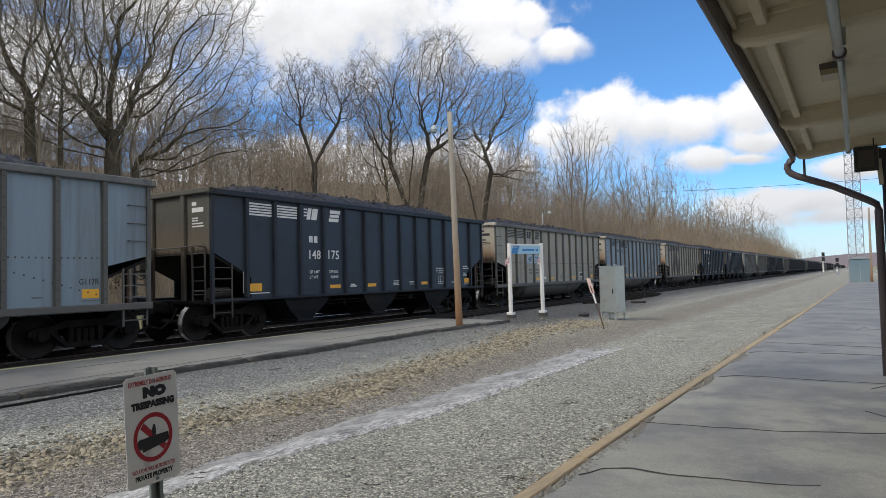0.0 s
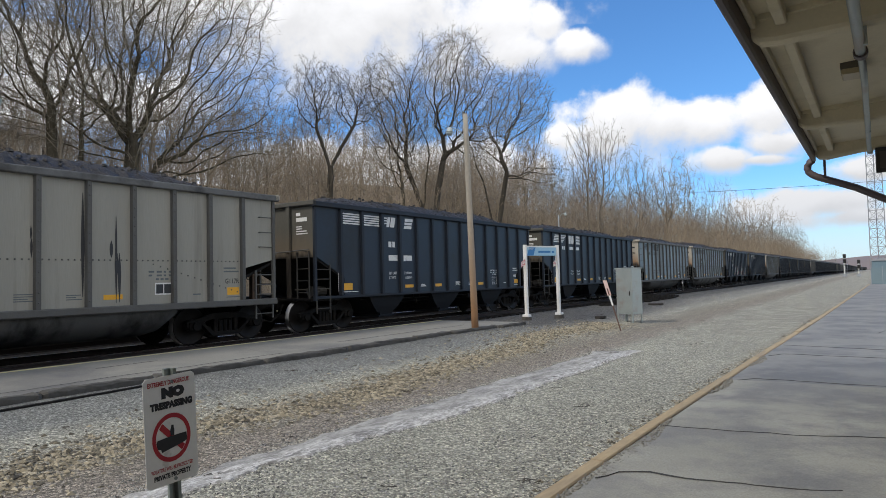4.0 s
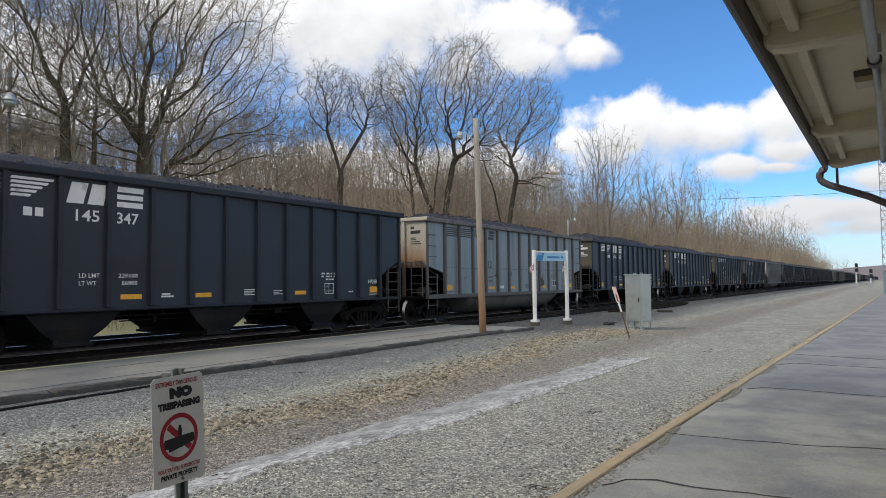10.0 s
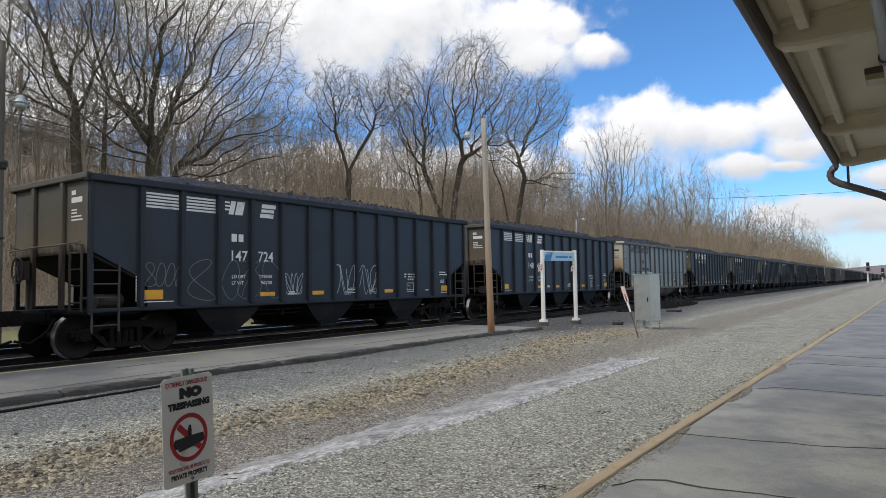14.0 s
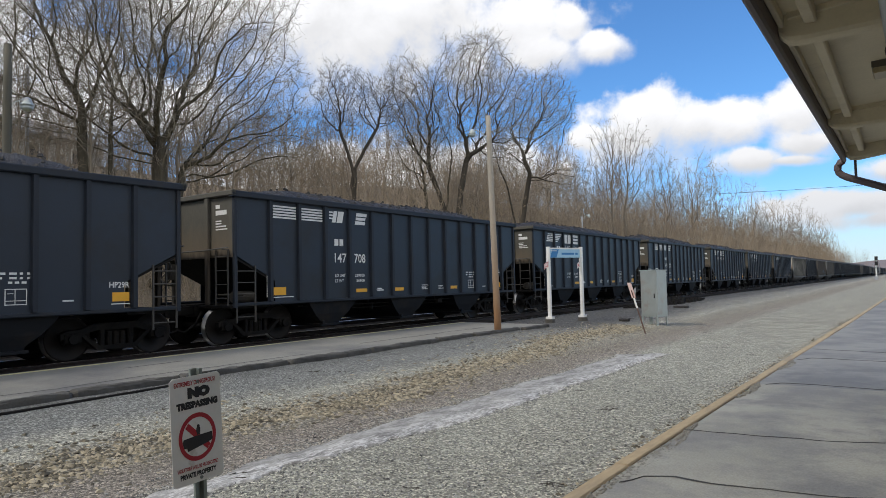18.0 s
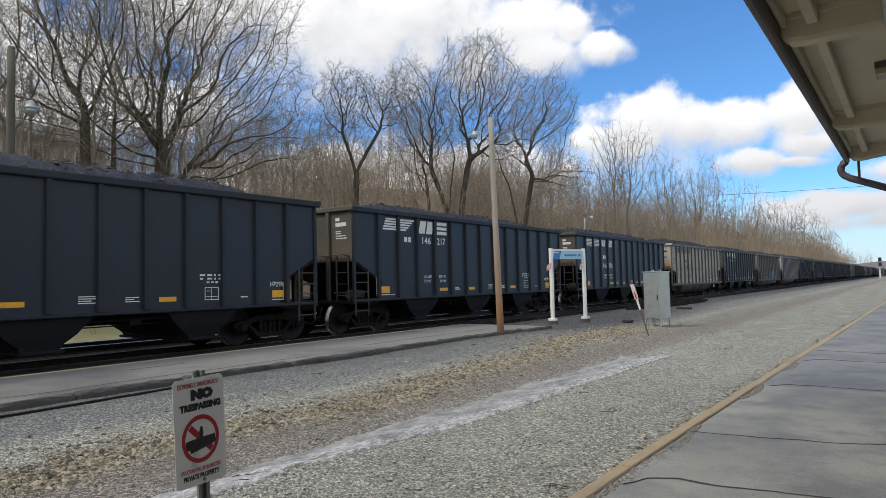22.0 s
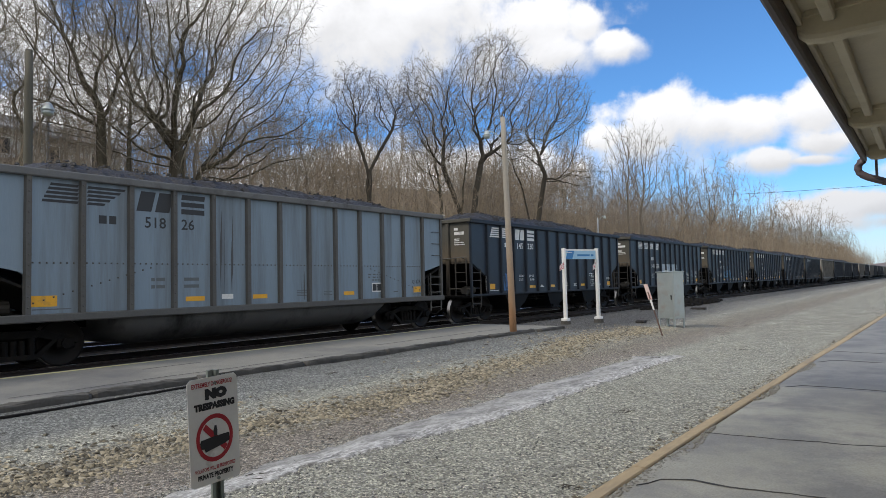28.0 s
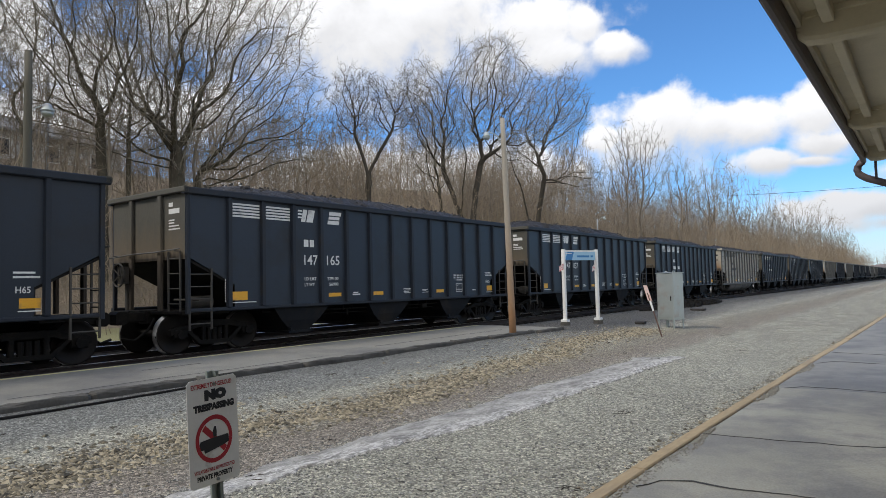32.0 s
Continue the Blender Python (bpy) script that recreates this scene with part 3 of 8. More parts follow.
def build_platform():
    """Our asphalt platform with its timber edge."""
    g = G()
    ys = [-8 + 0.5 * i for i in range(177)]
    xs = [0.13, 0.3, 0.6, 1.0, 1.5, 2.2, 3.0, 4.5, 6.2]
    rows = []
    for y in ys:
        x0 = curb_x(y)
        row = []
        for d in xs:
            x = x0 + d if d < 6 else 5.0
            row.append((x, y, PLATFORM_Z + 0.012 * noise.noise(Vector((x * 0.6, y * 0.45, 9.0))) + 0.006 * noise.noise(Vector((x * 2.0, y * 2.0, 2.0))) + (0.0 if d > 0.2 else -0.012)))
        rows.append(row)
    # asphalt past y = 10.5 takes the darker tone
    last = next(i for i, y in enumerate(ys) if y >= 10.5)
    g.loft(rows[:last + 1], caps=False, closed=False)
    g.use(1).loft(rows[last:], caps=False, closed=False)
    g.use(0).loft([[(p[0], p[1], p[2]) for p in (r[0],)] + [(r[0][0], r[0][1], PLATFORM_Z - 0.25)] for r in rows], caps=False, closed=False)
    pl = thing("platform", "weathered grey asphalt platform with long cracks", "platform", kind="structure", g=g, mat=(M["platform"], M["platform_new"]), smooth=True)
    # cracks across the asphalt: low dark seams
    rng = random.Random(4)
    seams = (((-1.90, 4.98), (-1.84, 5.07), (-1.79, 5.21), (-1.58, 5.32), (-1.39, 5.30), (-1.02, 5.34), (-0.72, 5.41), (-0.46, 5.46), (-0.18, 5.60)),
             ((-1.77, 10.47), (-1.59, 10.67), (-1.13, 10.68), (-0.62, 10.62), (0.29, 10.64), (2.2, 10.7), (3.6, 10.7)),
             ((-1.76, 13.64), (-1.56, 14.0), (-0.80, 13.98), (0.40, 13.97), (3.6, 14.0)), ((-1.74, 15.72), (-0.99, 15.6), (-0.18, 15.41), (0.45, 15.31), (3.6, 15.0)),
             ((-2.0, 7.02), (-1.2, 7.1), (-0.4, 7.3), (0.18, 7.5), (0.9, 7.6)), ((0.03, 8.57), (0.21, 8.34), (0.7, 8.1), (1.2, 8.0)), ((-0.03, 19.28), (0.16, 20.4), (0.26, 19.36), (0.6, 19.8)), ((0.1, 10.08), (0.29, 10.45), (1.2, 10.4)))
    for way in seams:
        s = G()
        rings = []
        for (xa, ya), (xb, yb) in zip(way, way[1:]):
            steps = max(2, int(math.hypot(xb - xa, yb - ya) / 0.09))
            for i in range(steps):
                k = i / steps
                x, y = xa + (xb - xa) * k, ya + (yb - ya) * k
                y += 0.035 * noise.noise(Vector((x * 2.2, ya, 1.0))) + 0.02 * noise.noise(Vector((x * 9, ya, 4.0)))
                z = PLATFORM_Z + 0.012 * noise.noise(Vector((x * 0.6, y * 0.45, 9.0))) + 0.006 * noise.noise(Vector((x * 2.0, y * 2.0, 2.0))) + 0.004
                w = max(0.0015, 0.006 + 0.010 * noise.noise(Vector((x * 5, y, 0))) + 0.006 * rng.random()) * (0.35 if way[0] == (-2.0, 7.02) else 1.0)
                rings.append([(x, y - w, z - 0.003), (x, y, z + 0.004), (x, y + w, z - 0.003)])
        s.loft(rings, caps=False, closed=False)
        part("crack_seam", s, M["seal"], pl, "black tar crack seam")
    # broken strip of loose asphalt behind the timber
    for y0, y1, wide in ((4.3, 7.4, 0.13), (9.2, 10.6, 0.10), (12.2, 13.6, 0.12)):
        g = G()
        n = int((y1 - y0) / 0.012)
        for i in range(n):
            y = y0 + (y1 - y0) * (i + rng.random()) / n
            e = wide * math.sin(math.pi * (y - y0) / (y1 - y0)) + 0.02
            x = curb_x(y) + 0.135 + rng.random() * e
            r = rng.uniform(0.006, 0.022)
            ring = [(x + r * math.cos(a) * rng.uniform(0.7, 1.2), y + r * math.sin(a) * rng.uniform(0.7, 1.2), PLATFORM_Z - 0.01) for a in (0, 1.3, 2.5, 3.8, 5.0)]
            g.loft([ring, [(q[0] * 0.7 + x * 0.3, q[1] * 0.7 + y * 0.3, PLATFORM_Z + 0.003 + rng.random() * 0.006) for q in ring]])
        tagged(part("broken_asphalt", g, M["crumbs"], pl, "crumbled dark asphalt chips"), kind="stuff")
    # timber edge, board by board
    y = -8.0
    edge = thing("platform_edge", "tan painted timber platform edge, boards worn", "platform edge", kind="structure")
    while y < 79:
        length = 2.4 + rng.random() * 0.7
        a, b = y, min(80, y + length - 0.012)
        xa, xb = curb_x(a) + rng.uniform(-0.006, 0.006), curb_x(b) + rng.uniform(-0.006, 0.006)
        dz = rng.uniform(-0.008, 0.008)
        w, h = 0.125, PLATFORM_Z + 0.012 + dz
        ring = lambda x, yy: [(x + 0.012, yy, h), (x + w - 0.012, yy, h), (x + w, yy, h - 0.012), (x + w, yy, h - 0.22), (x, yy, h - 0.22), (x, yy, h - 0.012)]
        t = G().loft([ring(xa, a), ring((xa + xb) / 2 + rng.uniform(-0.004, 0.004), (a + b) / 2), ring(xb, b)])
        part("edge_board", t, M["curb_wood"], edge)
        y += length


def build_far_platform():
    """The asphalt strip beside the track, with a broken concrete edge."""
    g = G()
    ys = [-40 + 0.5 * i for i in range(117)]
    end = 18.2
    rows = []
    for y in [v for v in ys if v <= end]:
        x1 = -9.15 + 0.05 * noise.noise(Vector((0, y * 0.5, 0))) + (0.25 * smooth(14, 18, y))
        rows.append([(-12.15, y, FAR_Z - 0.35), (-12.15, y, FAR_Z), (-11.2, y, FAR_Z + 0.01), (-10.2, y, FAR_Z), (x1 - 0.15, y, FAR_Z - 0.005), (x1 - 0.15, y, FAR_Z - 0.3)])
    g.loft(rows, caps=True, closed=False)
    pl = thing("far_platform", "grey asphalt strip platform beside the track", "platform", kind="structure", g=g, mat=M["asphalt"])
    line = G()
    for i in range(118):
        y = -40 + 0.5 * i
        if y + 0.5 <= end:
            line.face((-12.02, y, FAR_Z + 0.007), (-11.90, y, FAR_Z + 0.007), (-11.90, y + 0.5, FAR_Z + 0.007), (-12.02, y + 0.5, FAR_Z + 0.007))
    part("edge_line", line, M["line_paint"], pl, "worn yellow edge line")
    for k, (ya, yb, xa) in enumerate(((3.5, 9.0, -9.6), (6.0, 7.2, -10.9), (11.0, 16.5, -10.1), (-2.0, 3.0, -10.6))):
        s = G()
        rings = []
        n = int((yb - ya) / 0.08)
        for i in range(n):
            y = ya + (yb - ya) * i / n
            x = xa + 0.10 * noise.noise(Vector((y * 0.8, k, 0))) + 0.03 * noise.noise(Vector((y * 5, k, 0)))
            w = max(0.002, 0.007 + 0.008 * noise.noise(Vector((y * 2, k, 5))))
            rings.append([(x - w, y, FAR_Z + 0.008), (x, y, FAR_Z + 0.013), (x + w, y, FAR_Z + 0.008)])
        s.loft(rings, caps=False, closed=False)
        part("crack_seam", s, M["seal"], pl, "dark crack in the asphalt")
    rng = random.Random(8)
    edge = thing("far_platform_edge", "broken grey concrete edging with dark gaps", "kerb", kind="structure")
    y = -30.0
    while y < end:
        length = rng.uniform(0.9, 2.6)
        a, b = y, min(end, y + length - rng.uniform(0.005, 0.03))
        if b - a < 0.2:
            break
        x = -9.15 + 0.05 * noise.noise(Vector((0, y * 0.5, 0))) + 0.25 * smooth(14, 18, y) + rng.uniform(-0.02, 0.02)
        h = FAR_Z + rng.uniform(-0.015, 0.010)
        rings = []
        for k in (0, 0.03, 0.1, 0.18, 0.27, 0.36, 0.45, 0.54, 0.63, 0.72, 0.81, 0.9, 0.97, 1):
            yy = a + (b - a) * k
            j = lambda s=0.014: rng.uniform(-s, s) - (0.03 if k in (0, 1) else 0)
            rings.append([(x - 0.16, yy, h + j()), (x - 0.02 + j(), yy, h + j()), (x + j(), yy, h - 0.03 + j()), (x + 0.01 + j(), yy, h - 0.22), (x - 0.16, yy, h - 0.22)])
        rusty = 7.1 < (a + b) / 2 < 7.75
        part("edge_block", G().loft(rings), M["rust_edge" if rusty else "old_concrete"], edge, "rust-stained block" if rusty else "")
        y += length


def build_track(cx, name, label, y0=-60, y1=1500, near=True):
    tr = thing(name, label, "railway track", kind="structure")
    for s in (-1, 1):
        x = cx + s * 0.7535
        head = [(x - 0.037, -0.035), (x - 0.037, -0.008), (x - 0.03, 0.0), (x + 0.03, 0.0), (x + 0.037, -0.008), (x + 0.037, -0.035), (x + 0.009, -0.05), (x + 0.009, -0.14), (x + 0.07, -0.155), (x + 0.07, -0.17), (x - 0.07, -0.17), (x - 0.07, -0.155), (x - 0.009, -0.14), (x - 0.009, -0.05)]
        g = G()
        g.loft([[(a, y0, b) for a, b in head], [(a, y1, b) for a, b in head]])
        g.use(1).loft([[(x + a, yy, b) for a, b in ((-0.036, -0.004), (-0.028, 0.001), (-0.015, 0.0045), (0.0, 0.006), (0.015, 0.0045), (0.028, 0.001), (0.036, -0.004))] for yy in (y0, y1)], caps=False, closed=False)
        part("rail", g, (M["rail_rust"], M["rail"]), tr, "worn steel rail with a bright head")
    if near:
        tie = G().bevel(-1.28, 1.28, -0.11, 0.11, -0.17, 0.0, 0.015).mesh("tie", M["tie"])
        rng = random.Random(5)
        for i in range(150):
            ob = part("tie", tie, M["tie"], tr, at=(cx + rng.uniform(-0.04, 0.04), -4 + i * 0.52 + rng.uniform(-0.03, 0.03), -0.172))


M["crumbs"] = material("asphalt_crumbs", (0.24, 0.23, 0.20), 0.9, vary=0.5, scale=30, bump=0.2)
M["seal"] = material("tar_seam", (0.045, 0.044, 0.042), 0.7, vary=0.3, bump=0.2)
build_ground()
build_platform()
build_far_platform()
build_track(TRACK_X, "track", "railway track with dark ties and shiny rails")
build_track(TRACK_X - 4.1, "second_track", "railway track beyond the coal train", near=False)


# ---- coal cars ----
LENGTH = 13.45                 # of the body
RIBS = [1.09 + 0.943 * i for i in range(13)]
SIDE, TOP, SILL = 1.55, 3.60, 1.02
SHARED = {}


def rel(d):
    """Place along the car: d metres behind the leading end."""
    return d - LENGTH / 2


def shared(key, make):
    if key not in SHARED:
        SHARED[key] = make()
    return SHARED[key]


def mesh_of(key, draw, *mats, smooth=False):
    def make():
        g = G()
        draw(g)
        return g.mesh(key, *mats, smooth=smooth)
    return shared(key, make)


def glyphs(text, heavy=0.012):
    """Triangulated outlines of a text in the built-in font, one unit high, and its width."""
    def make():
        curve = bpy.data.curves.new("glyph", "FONT")
        curve.body = text
        curve.resolution_u = 2
        curve.offset = heavy
        ob = bpy.data.objects.new("glyph", curve)
        me = bpy.data.meshes.new_from_object(ob)
        v = [tuple(p.co) for p in me.vertices]
        f = [tuple(p.vertices) for p in me.polygons]
        bpy.data.objects.remove(ob)
        bpy.data.meshes.remove(me)
        lo, hi = min(p[0] for p in v), max(p[0] for p in v)
        base, top = min(p[1] for p in v), max(p[1] for p in v)
        return [((p[0] - lo) / (top - base), (p[1] - base) / (top - base)) for p in v], f, (hi - lo) / (top - base)
    return shared("glyph %s %g" % (text, heavy), make)


def write(g, text, y, z, height, x, width=None, slant=0.0):
    """Lettering on a side that faces +x: y grows to its right."""
    v, f, w = glyphs(text)
    k = width / w if width else height
    n = len(g.v)
    g.v += [(x, y + a * k + slant * b * height, z + b * height) for a, b in v]
    for q in f:
        g.f.append(tuple(n + i for i in q))
        g.m.append(g.at)
    return g


def plate(g, y0, y1, z0, z1, x, lean=0.0, x0=None):
    """A thin painted panel on the side, its top shifted by lean."""
    b = x - 0.003 if x0 is None else x0
    return g.loft([[(w, y0, z0), (w, y1, z0), (w, y1 + lean, z1), (w, y0 + lean, z1)] for w in (b, x)])


def draw_wheelset(g, n=20):
    """Axle with two flanged wheels, one turned profile."""
    half = [(0.0, 0.085), (0.655, 0.085), (0.66, 0.17), (0.675, 0.42), (0.68, 0.485), (0.705, 0.48), (0.715, 0.457), (0.80, 0.452), (0.805, 0.41), (0.785, 0.38), (0.775, 0.17), (0.80, 0.13), (0.98, 0.10)]
    prof = [(-x, r) for x, r in reversed(half[1:])] + half
    base = len(g.v)
    for x, r in prof:
        g.v += [(x, r * math.cos(2 * math.pi * k / n), r * math.sin(2 * math.pi * k / n)) for k in range(n)]
    for i in range(len(prof) - 1):
        a, b = prof[i], prof[i + 1]
        tread = min(a[1], b[1]) > 0.44
        for k in range(n):
            g.f.append((base + i * n + k, base + i * n + (k + 1) % n, base + (i + 1) * n + (k + 1) % n, base + (i + 1) * n + k))
            g.m.append(0 if tread else 1)
    for i in (0, len(prof) - 1):
        g.f.append(tuple(base + i * n + k for k in range(n)))
        g.m.append(1)


def draw_side_frame(g):
    """Cast side frame of a freight truck: arched top, tension bar, windows, two pedestal jaws."""
    for x0, x1 in ((0.88, 1.02),):
        top = [(-1.12, 0.56), (-0.98, 0.62), (-0.72, 0.64), (-0.42, 0.74), (0.42, 0.74), (0.72, 0.64), (0.98, 0.62), (1.12, 0.56)]
        low = [(-1.12, 0.44), (-0.98, 0.50), (-0.72, 0.52), (-0.42, 0.60), (0.42, 0.60), (0.72, 0.52), (0.98, 0.50), (1.12, 0.44)]
        g.loft([[(x0, a[0], a[1]), (x1, a[0], a[1]), (x1, b[0], b[1]), (x0, b[0], b[1])] for a, b in zip(top, low)])
        bar = [(-0.76, 0.54), (-0.40, 0.20), (0.40, 0.20), (0.76, 0.54)]
        bar2 = [(-0.66, 0.54), (-0.36, 0.29), (0.36, 0.29), (0.66, 0.54)]
        g.loft([[(x0, a[0], a[1]), (x1, a[0], a[1]), (x1, b[0], b[1]), (x0, b[0], b[1])] for a, b in zip(bar, bar2)])
        for y in (-0.30, 0.30):
            g.bevel(x0, x1, y - 0.05, y + 0.05, 0.26, 0.64, 0.02)
        for y in (-0.89, 0.89):
            g.bevel(x0 - 0.02, x1 + 0.02, y - 0.16, y + 0.16, 0.34, 0.60, 0.05)
            g.tube([(x1, y, 0.457), (x1 + 0.07, y, 0.457)], 0.10, 12)
        for y in (-0.14, 0.0, 0.14):           # spring nest
            g.tube([(0.95, y, 0.28), (0.95, y, 0.56)], 0.062, 8)
    return g


def draw_ladder(g, x, y, z0, z1, width, along, rungs):
    """Two stiles and round rungs; along: 0 across the end, 1 along the side."""
    for e in (-1, 1):
        p = (x, y + e * width / 2) if along else (x + e * width / 2, y)
        g.bevel(p[0] - 0.02, p[0] + 0.02, p[1] - 0.02, p[1] + 0.02, z0, z1, 0.006)
    for i in range(rungs):
        z = z0 + (z1 - z0) * (i + 0.5) / rungs
        a, b = ((x, y - width / 2, z), (x, y + width / 2, z)) if along else ((x - width / 2, y, z), (x + width / 2, y, z))
        g.tube([a, b], 0.016, 6)


def side_outline(low):
    """Side sheet in (y, z), cut away over the trucks."""
    L = LENGTH
    if low:
        pts = [(0.0, TOP), (L, TOP), (L, 2.05), (L - 0.95, 1.82), (L - 1.09, 1.72), (L - 1.09, SILL), (1.09, SILL), (1.09, 1.72), (0.95, 1.82), (0.0, 2.05)]
    else:
        pts = [(0.0, TOP), (L, TOP), (L, 2.20), (L - 1.25, 1.55), (L - 1.25, SILL), (1.25, SILL), (1.25, 1.55), (0.0, 2.20)]
    return [(rel(a), b) for a, b in pts]


def draw_coal(g, seed, fine=True):
    rng = random.Random(seed)
    nx, ny = (15, 84) if fine else (5, 24)
    v = []
    for j in range(ny):
        y = rel(0.06 + (LENGTH - 0.12) * j / (ny - 1))
        k = j / (ny - 1)
        swell = 0.16 + 0.15 * math.sin(math.pi * min(1, max(0, (k - 0.06) / 0.88))) + 0.07 * math.sin(2 * math.pi * (2.2 * k + seed * 0.37))
        swell *= smooth(0.02, 0.16, k) * (1 - smooth(0.86, 0.985, k))
        for i in range(nx):
            u = -1 + 2 * i / (nx - 1)
            heap = (0.54, 0.50, 0.44, 0.48)[seed % 4] * (1.0 if fine else 0.6) * smooth(0.03, 0.15, k) * (1 - smooth(0.80, 0.975, k)) + swell * 0.28
            z = TOP - 0.10 + heap * (1 - abs(u) ** 2.8) + rng.uniform(-0.05, 0.05) * (1 if abs(u) < 1 else 0)
            v.append((u * 1.50, y + rng.uniform(-0.04, 0.04), z))
    g.v = v
    for j in range(ny - 1):
        for i in range(nx - 1):
            a = j * nx + i
            g.f.append((a, a + 1, a + nx + 1, a + nx))
            g.m.append(0)
    for _ in range(420 if fine else 0):                       # lumps
        j, i = rng.randrange(3, ny - 3), rng.randrange(1, nx - 1)
        p = v[j * nx + i]
        r = rng.uniform(0.02, 0.075)
        c = (p[0] + rng.uniform(-0.1, 0.1), p[1] + rng.uniform(-0.1, 0.1), p[2] + r * 0.3)
        ring = [(c[0] + r * math.cos(a) * rng.uniform(0.7, 1.2), c[1] + r * math.sin(a) * rng.uniform(0.7, 1.2), c[2]) for a in (0, 1.57, 3.14, 4.71)]
        g.loft([ring, [(q[0] * 0.6 + c[0] * 0.4, q[1] * 0.6 + c[1] * 0.4, c[2] + r * 0.8) for q in ring]])


def draw_bay(g):
    """One hopper bay: long sloping sheets down to a narrow outlet."""
    rings = []
    for z, a, b, w in ((SILL + 0.02, -1.0, 1.0, 1.5), (0.62, -0.62, 0.62, 1.42), (0.42, -0.36, 0.36, 1.36), (0.33, -0.34, 0.34, 1.34)):
        rings.append([(-w, a, z), (w, a, z), (w, b, z), (-w, b, z)])
    g.loft(rings)
    g.bevel(-1.42, 1.42, -0.40, 0.40, 0.30, 0.36, 0.01)
    g.tube([(1.40, -0.36, 0.40), (1.48, -0.36, 0.40)], 0.05, 8)


def draw_brake_pipe(g):
    """Air pipe and rod slung under the sill, with hangers and a small valve."""
    g.tube([(1.30, rel(2.2), 0.86), (1.30, rel(5.0), 0.83), (1.30, rel(8.4), 0.83), (1.30, rel(11.2), 0.86)], 0.022, 6)
    g.tube([(1.18, rel(4.4), 0.72), (1.18, rel(9.2), 0.72)], 0.014, 6)
    for d in (3.0, 4.95, 5.3, 8.3, 8.7, 10.6):
        g.bevel(1.27, 1.33, rel(d) - 0.02, rel(d) + 0.02, 0.80, 0.98, 0.008)
    g.bevel(1.22, 1.38, rel(8.42), rel(8.64), 0.70, 0.86, 0.03)
    g.tube([(1.30, rel(5.12), 0.80), (1.30, rel(5.12), 0.66)], 0.035, 8)


def draw_tub(g):
    """The rounded belly between the trucks of a tub gondola."""
    rings = []
    n = 9
    a, b = rel(2.75), rel(LENGTH - 2.75)
    for y, k in ((a, 0.55), (a + 0.25, 0.9), (a + 0.6, 1.0), (b - 0.6, 1.0), (b - 0.25, 0.9), (b, 0.55)):
        ring = []
        for e in (-1, 1):
            for i in range(n):
                t = math.pi / 2 * i / (n - 1)
                if e < 0:
                    t = math.pi / 2 - t
                ring.append((-e * (0.62 + 0.86 * math.sin(t) ** 0.8 if False else 0.62 + 0.86 * math.cos(t)) , y, SILL - 0.05 - k * 0.66 * math.sin(t)))
        rings.append(ring)
    g.loft(rings)


def draw_rivets(g):
    for d in [0.12 + 0.118 * i for i in range(112)]:
        if min(abs(d - r) for r in RIBS) > 0.07:
            for z in (1.98,):
                if 1.15 < d < LENGTH - 1.15:
                    y = rel(d)
                    g.loft([[(SIDE + 0.005, y - 0.016, z - 0.016), (SIDE + 0.005, y + 0.016, z - 0.016), (SIDE + 0.005, y + 0.016, z + 0.016), (SIDE + 0.005, y - 0.016, z + 0.016)],
                            [(SIDE + 0.02, y - 0.007, z - 0.007), (SIDE + 0.02, y + 0.007, z - 0.007), (SIDE + 0.02, y + 0.007, z + 0.007), (SIDE + 0.02, y - 0.007, z + 0.007)]])
    for r in RIBS:                              # rivets down the ribs
        for i in range(13):
            y, z = rel(r), SILL + 0.15 + i * 0.19
            g.loft([[(1.632, y - 0.016, z - 0.016), (1.632, y + 0.016, z - 0.016), (1.632, y + 0.016, z + 0.016), (1.632, y - 0.016, z + 0.016)],
                    [(1.646, y - 0.007, z - 0.007), (1.646, y + 0.007, z - 0.007), (1.646, y + 0.007, z + 0.007), (1.646, y - 0.007, z + 0.007)]])
    for e in (0.05, LENGTH - 0.05):             # rivets down the corner posts
        for i in range(14):
            y, z = rel(e), 2.1 + i * 0.105
            for w0, w1, side in ((1.605, 1.618, 0), (0, 0, 1)):
                if side == 0:
                    g.loft([[(w0, y - 0.014, z - 0.014), (w0, y + 0.014, z - 0.014), (w0, y + 0.014, z + 0.014), (w0, y - 0.014, z + 0.014)],
                            [(w1, y - 0.006, z - 0.006), (w1, y + 0.006, z - 0.006), (w1, y + 0.006, z + 0.006), (w1, y - 0.006, z + 0.006)]])
    for e in (0, 1):                            # slanting rivet lines of the end sheets
        for i in range(14):
            d = 1.2 + i * 0.17
            z = 1.25 + i * 0.05
            y = rel(d if e else LENGTH - d)
            g.loft([[(SIDE + 0.005, y - 0.016, z - 0.016), (SIDE + 0.005, y + 0.016, z - 0.016), (SIDE + 0.005, y + 0.016, z + 0.016), (SIDE + 0.005, y - 0.016, z + 0.016)],
                    [(SIDE + 0.02, y - 0.007, z - 0.007), (SIDE + 0.02, y + 0.007, z - 0.007), (SIDE + 0.02, y + 0.007, z + 0.007), (SIDE + 0.02, y - 0.007, z + 0.007)]])


TRUCK_AT = 1.10
WHEEL_AT = 0.89


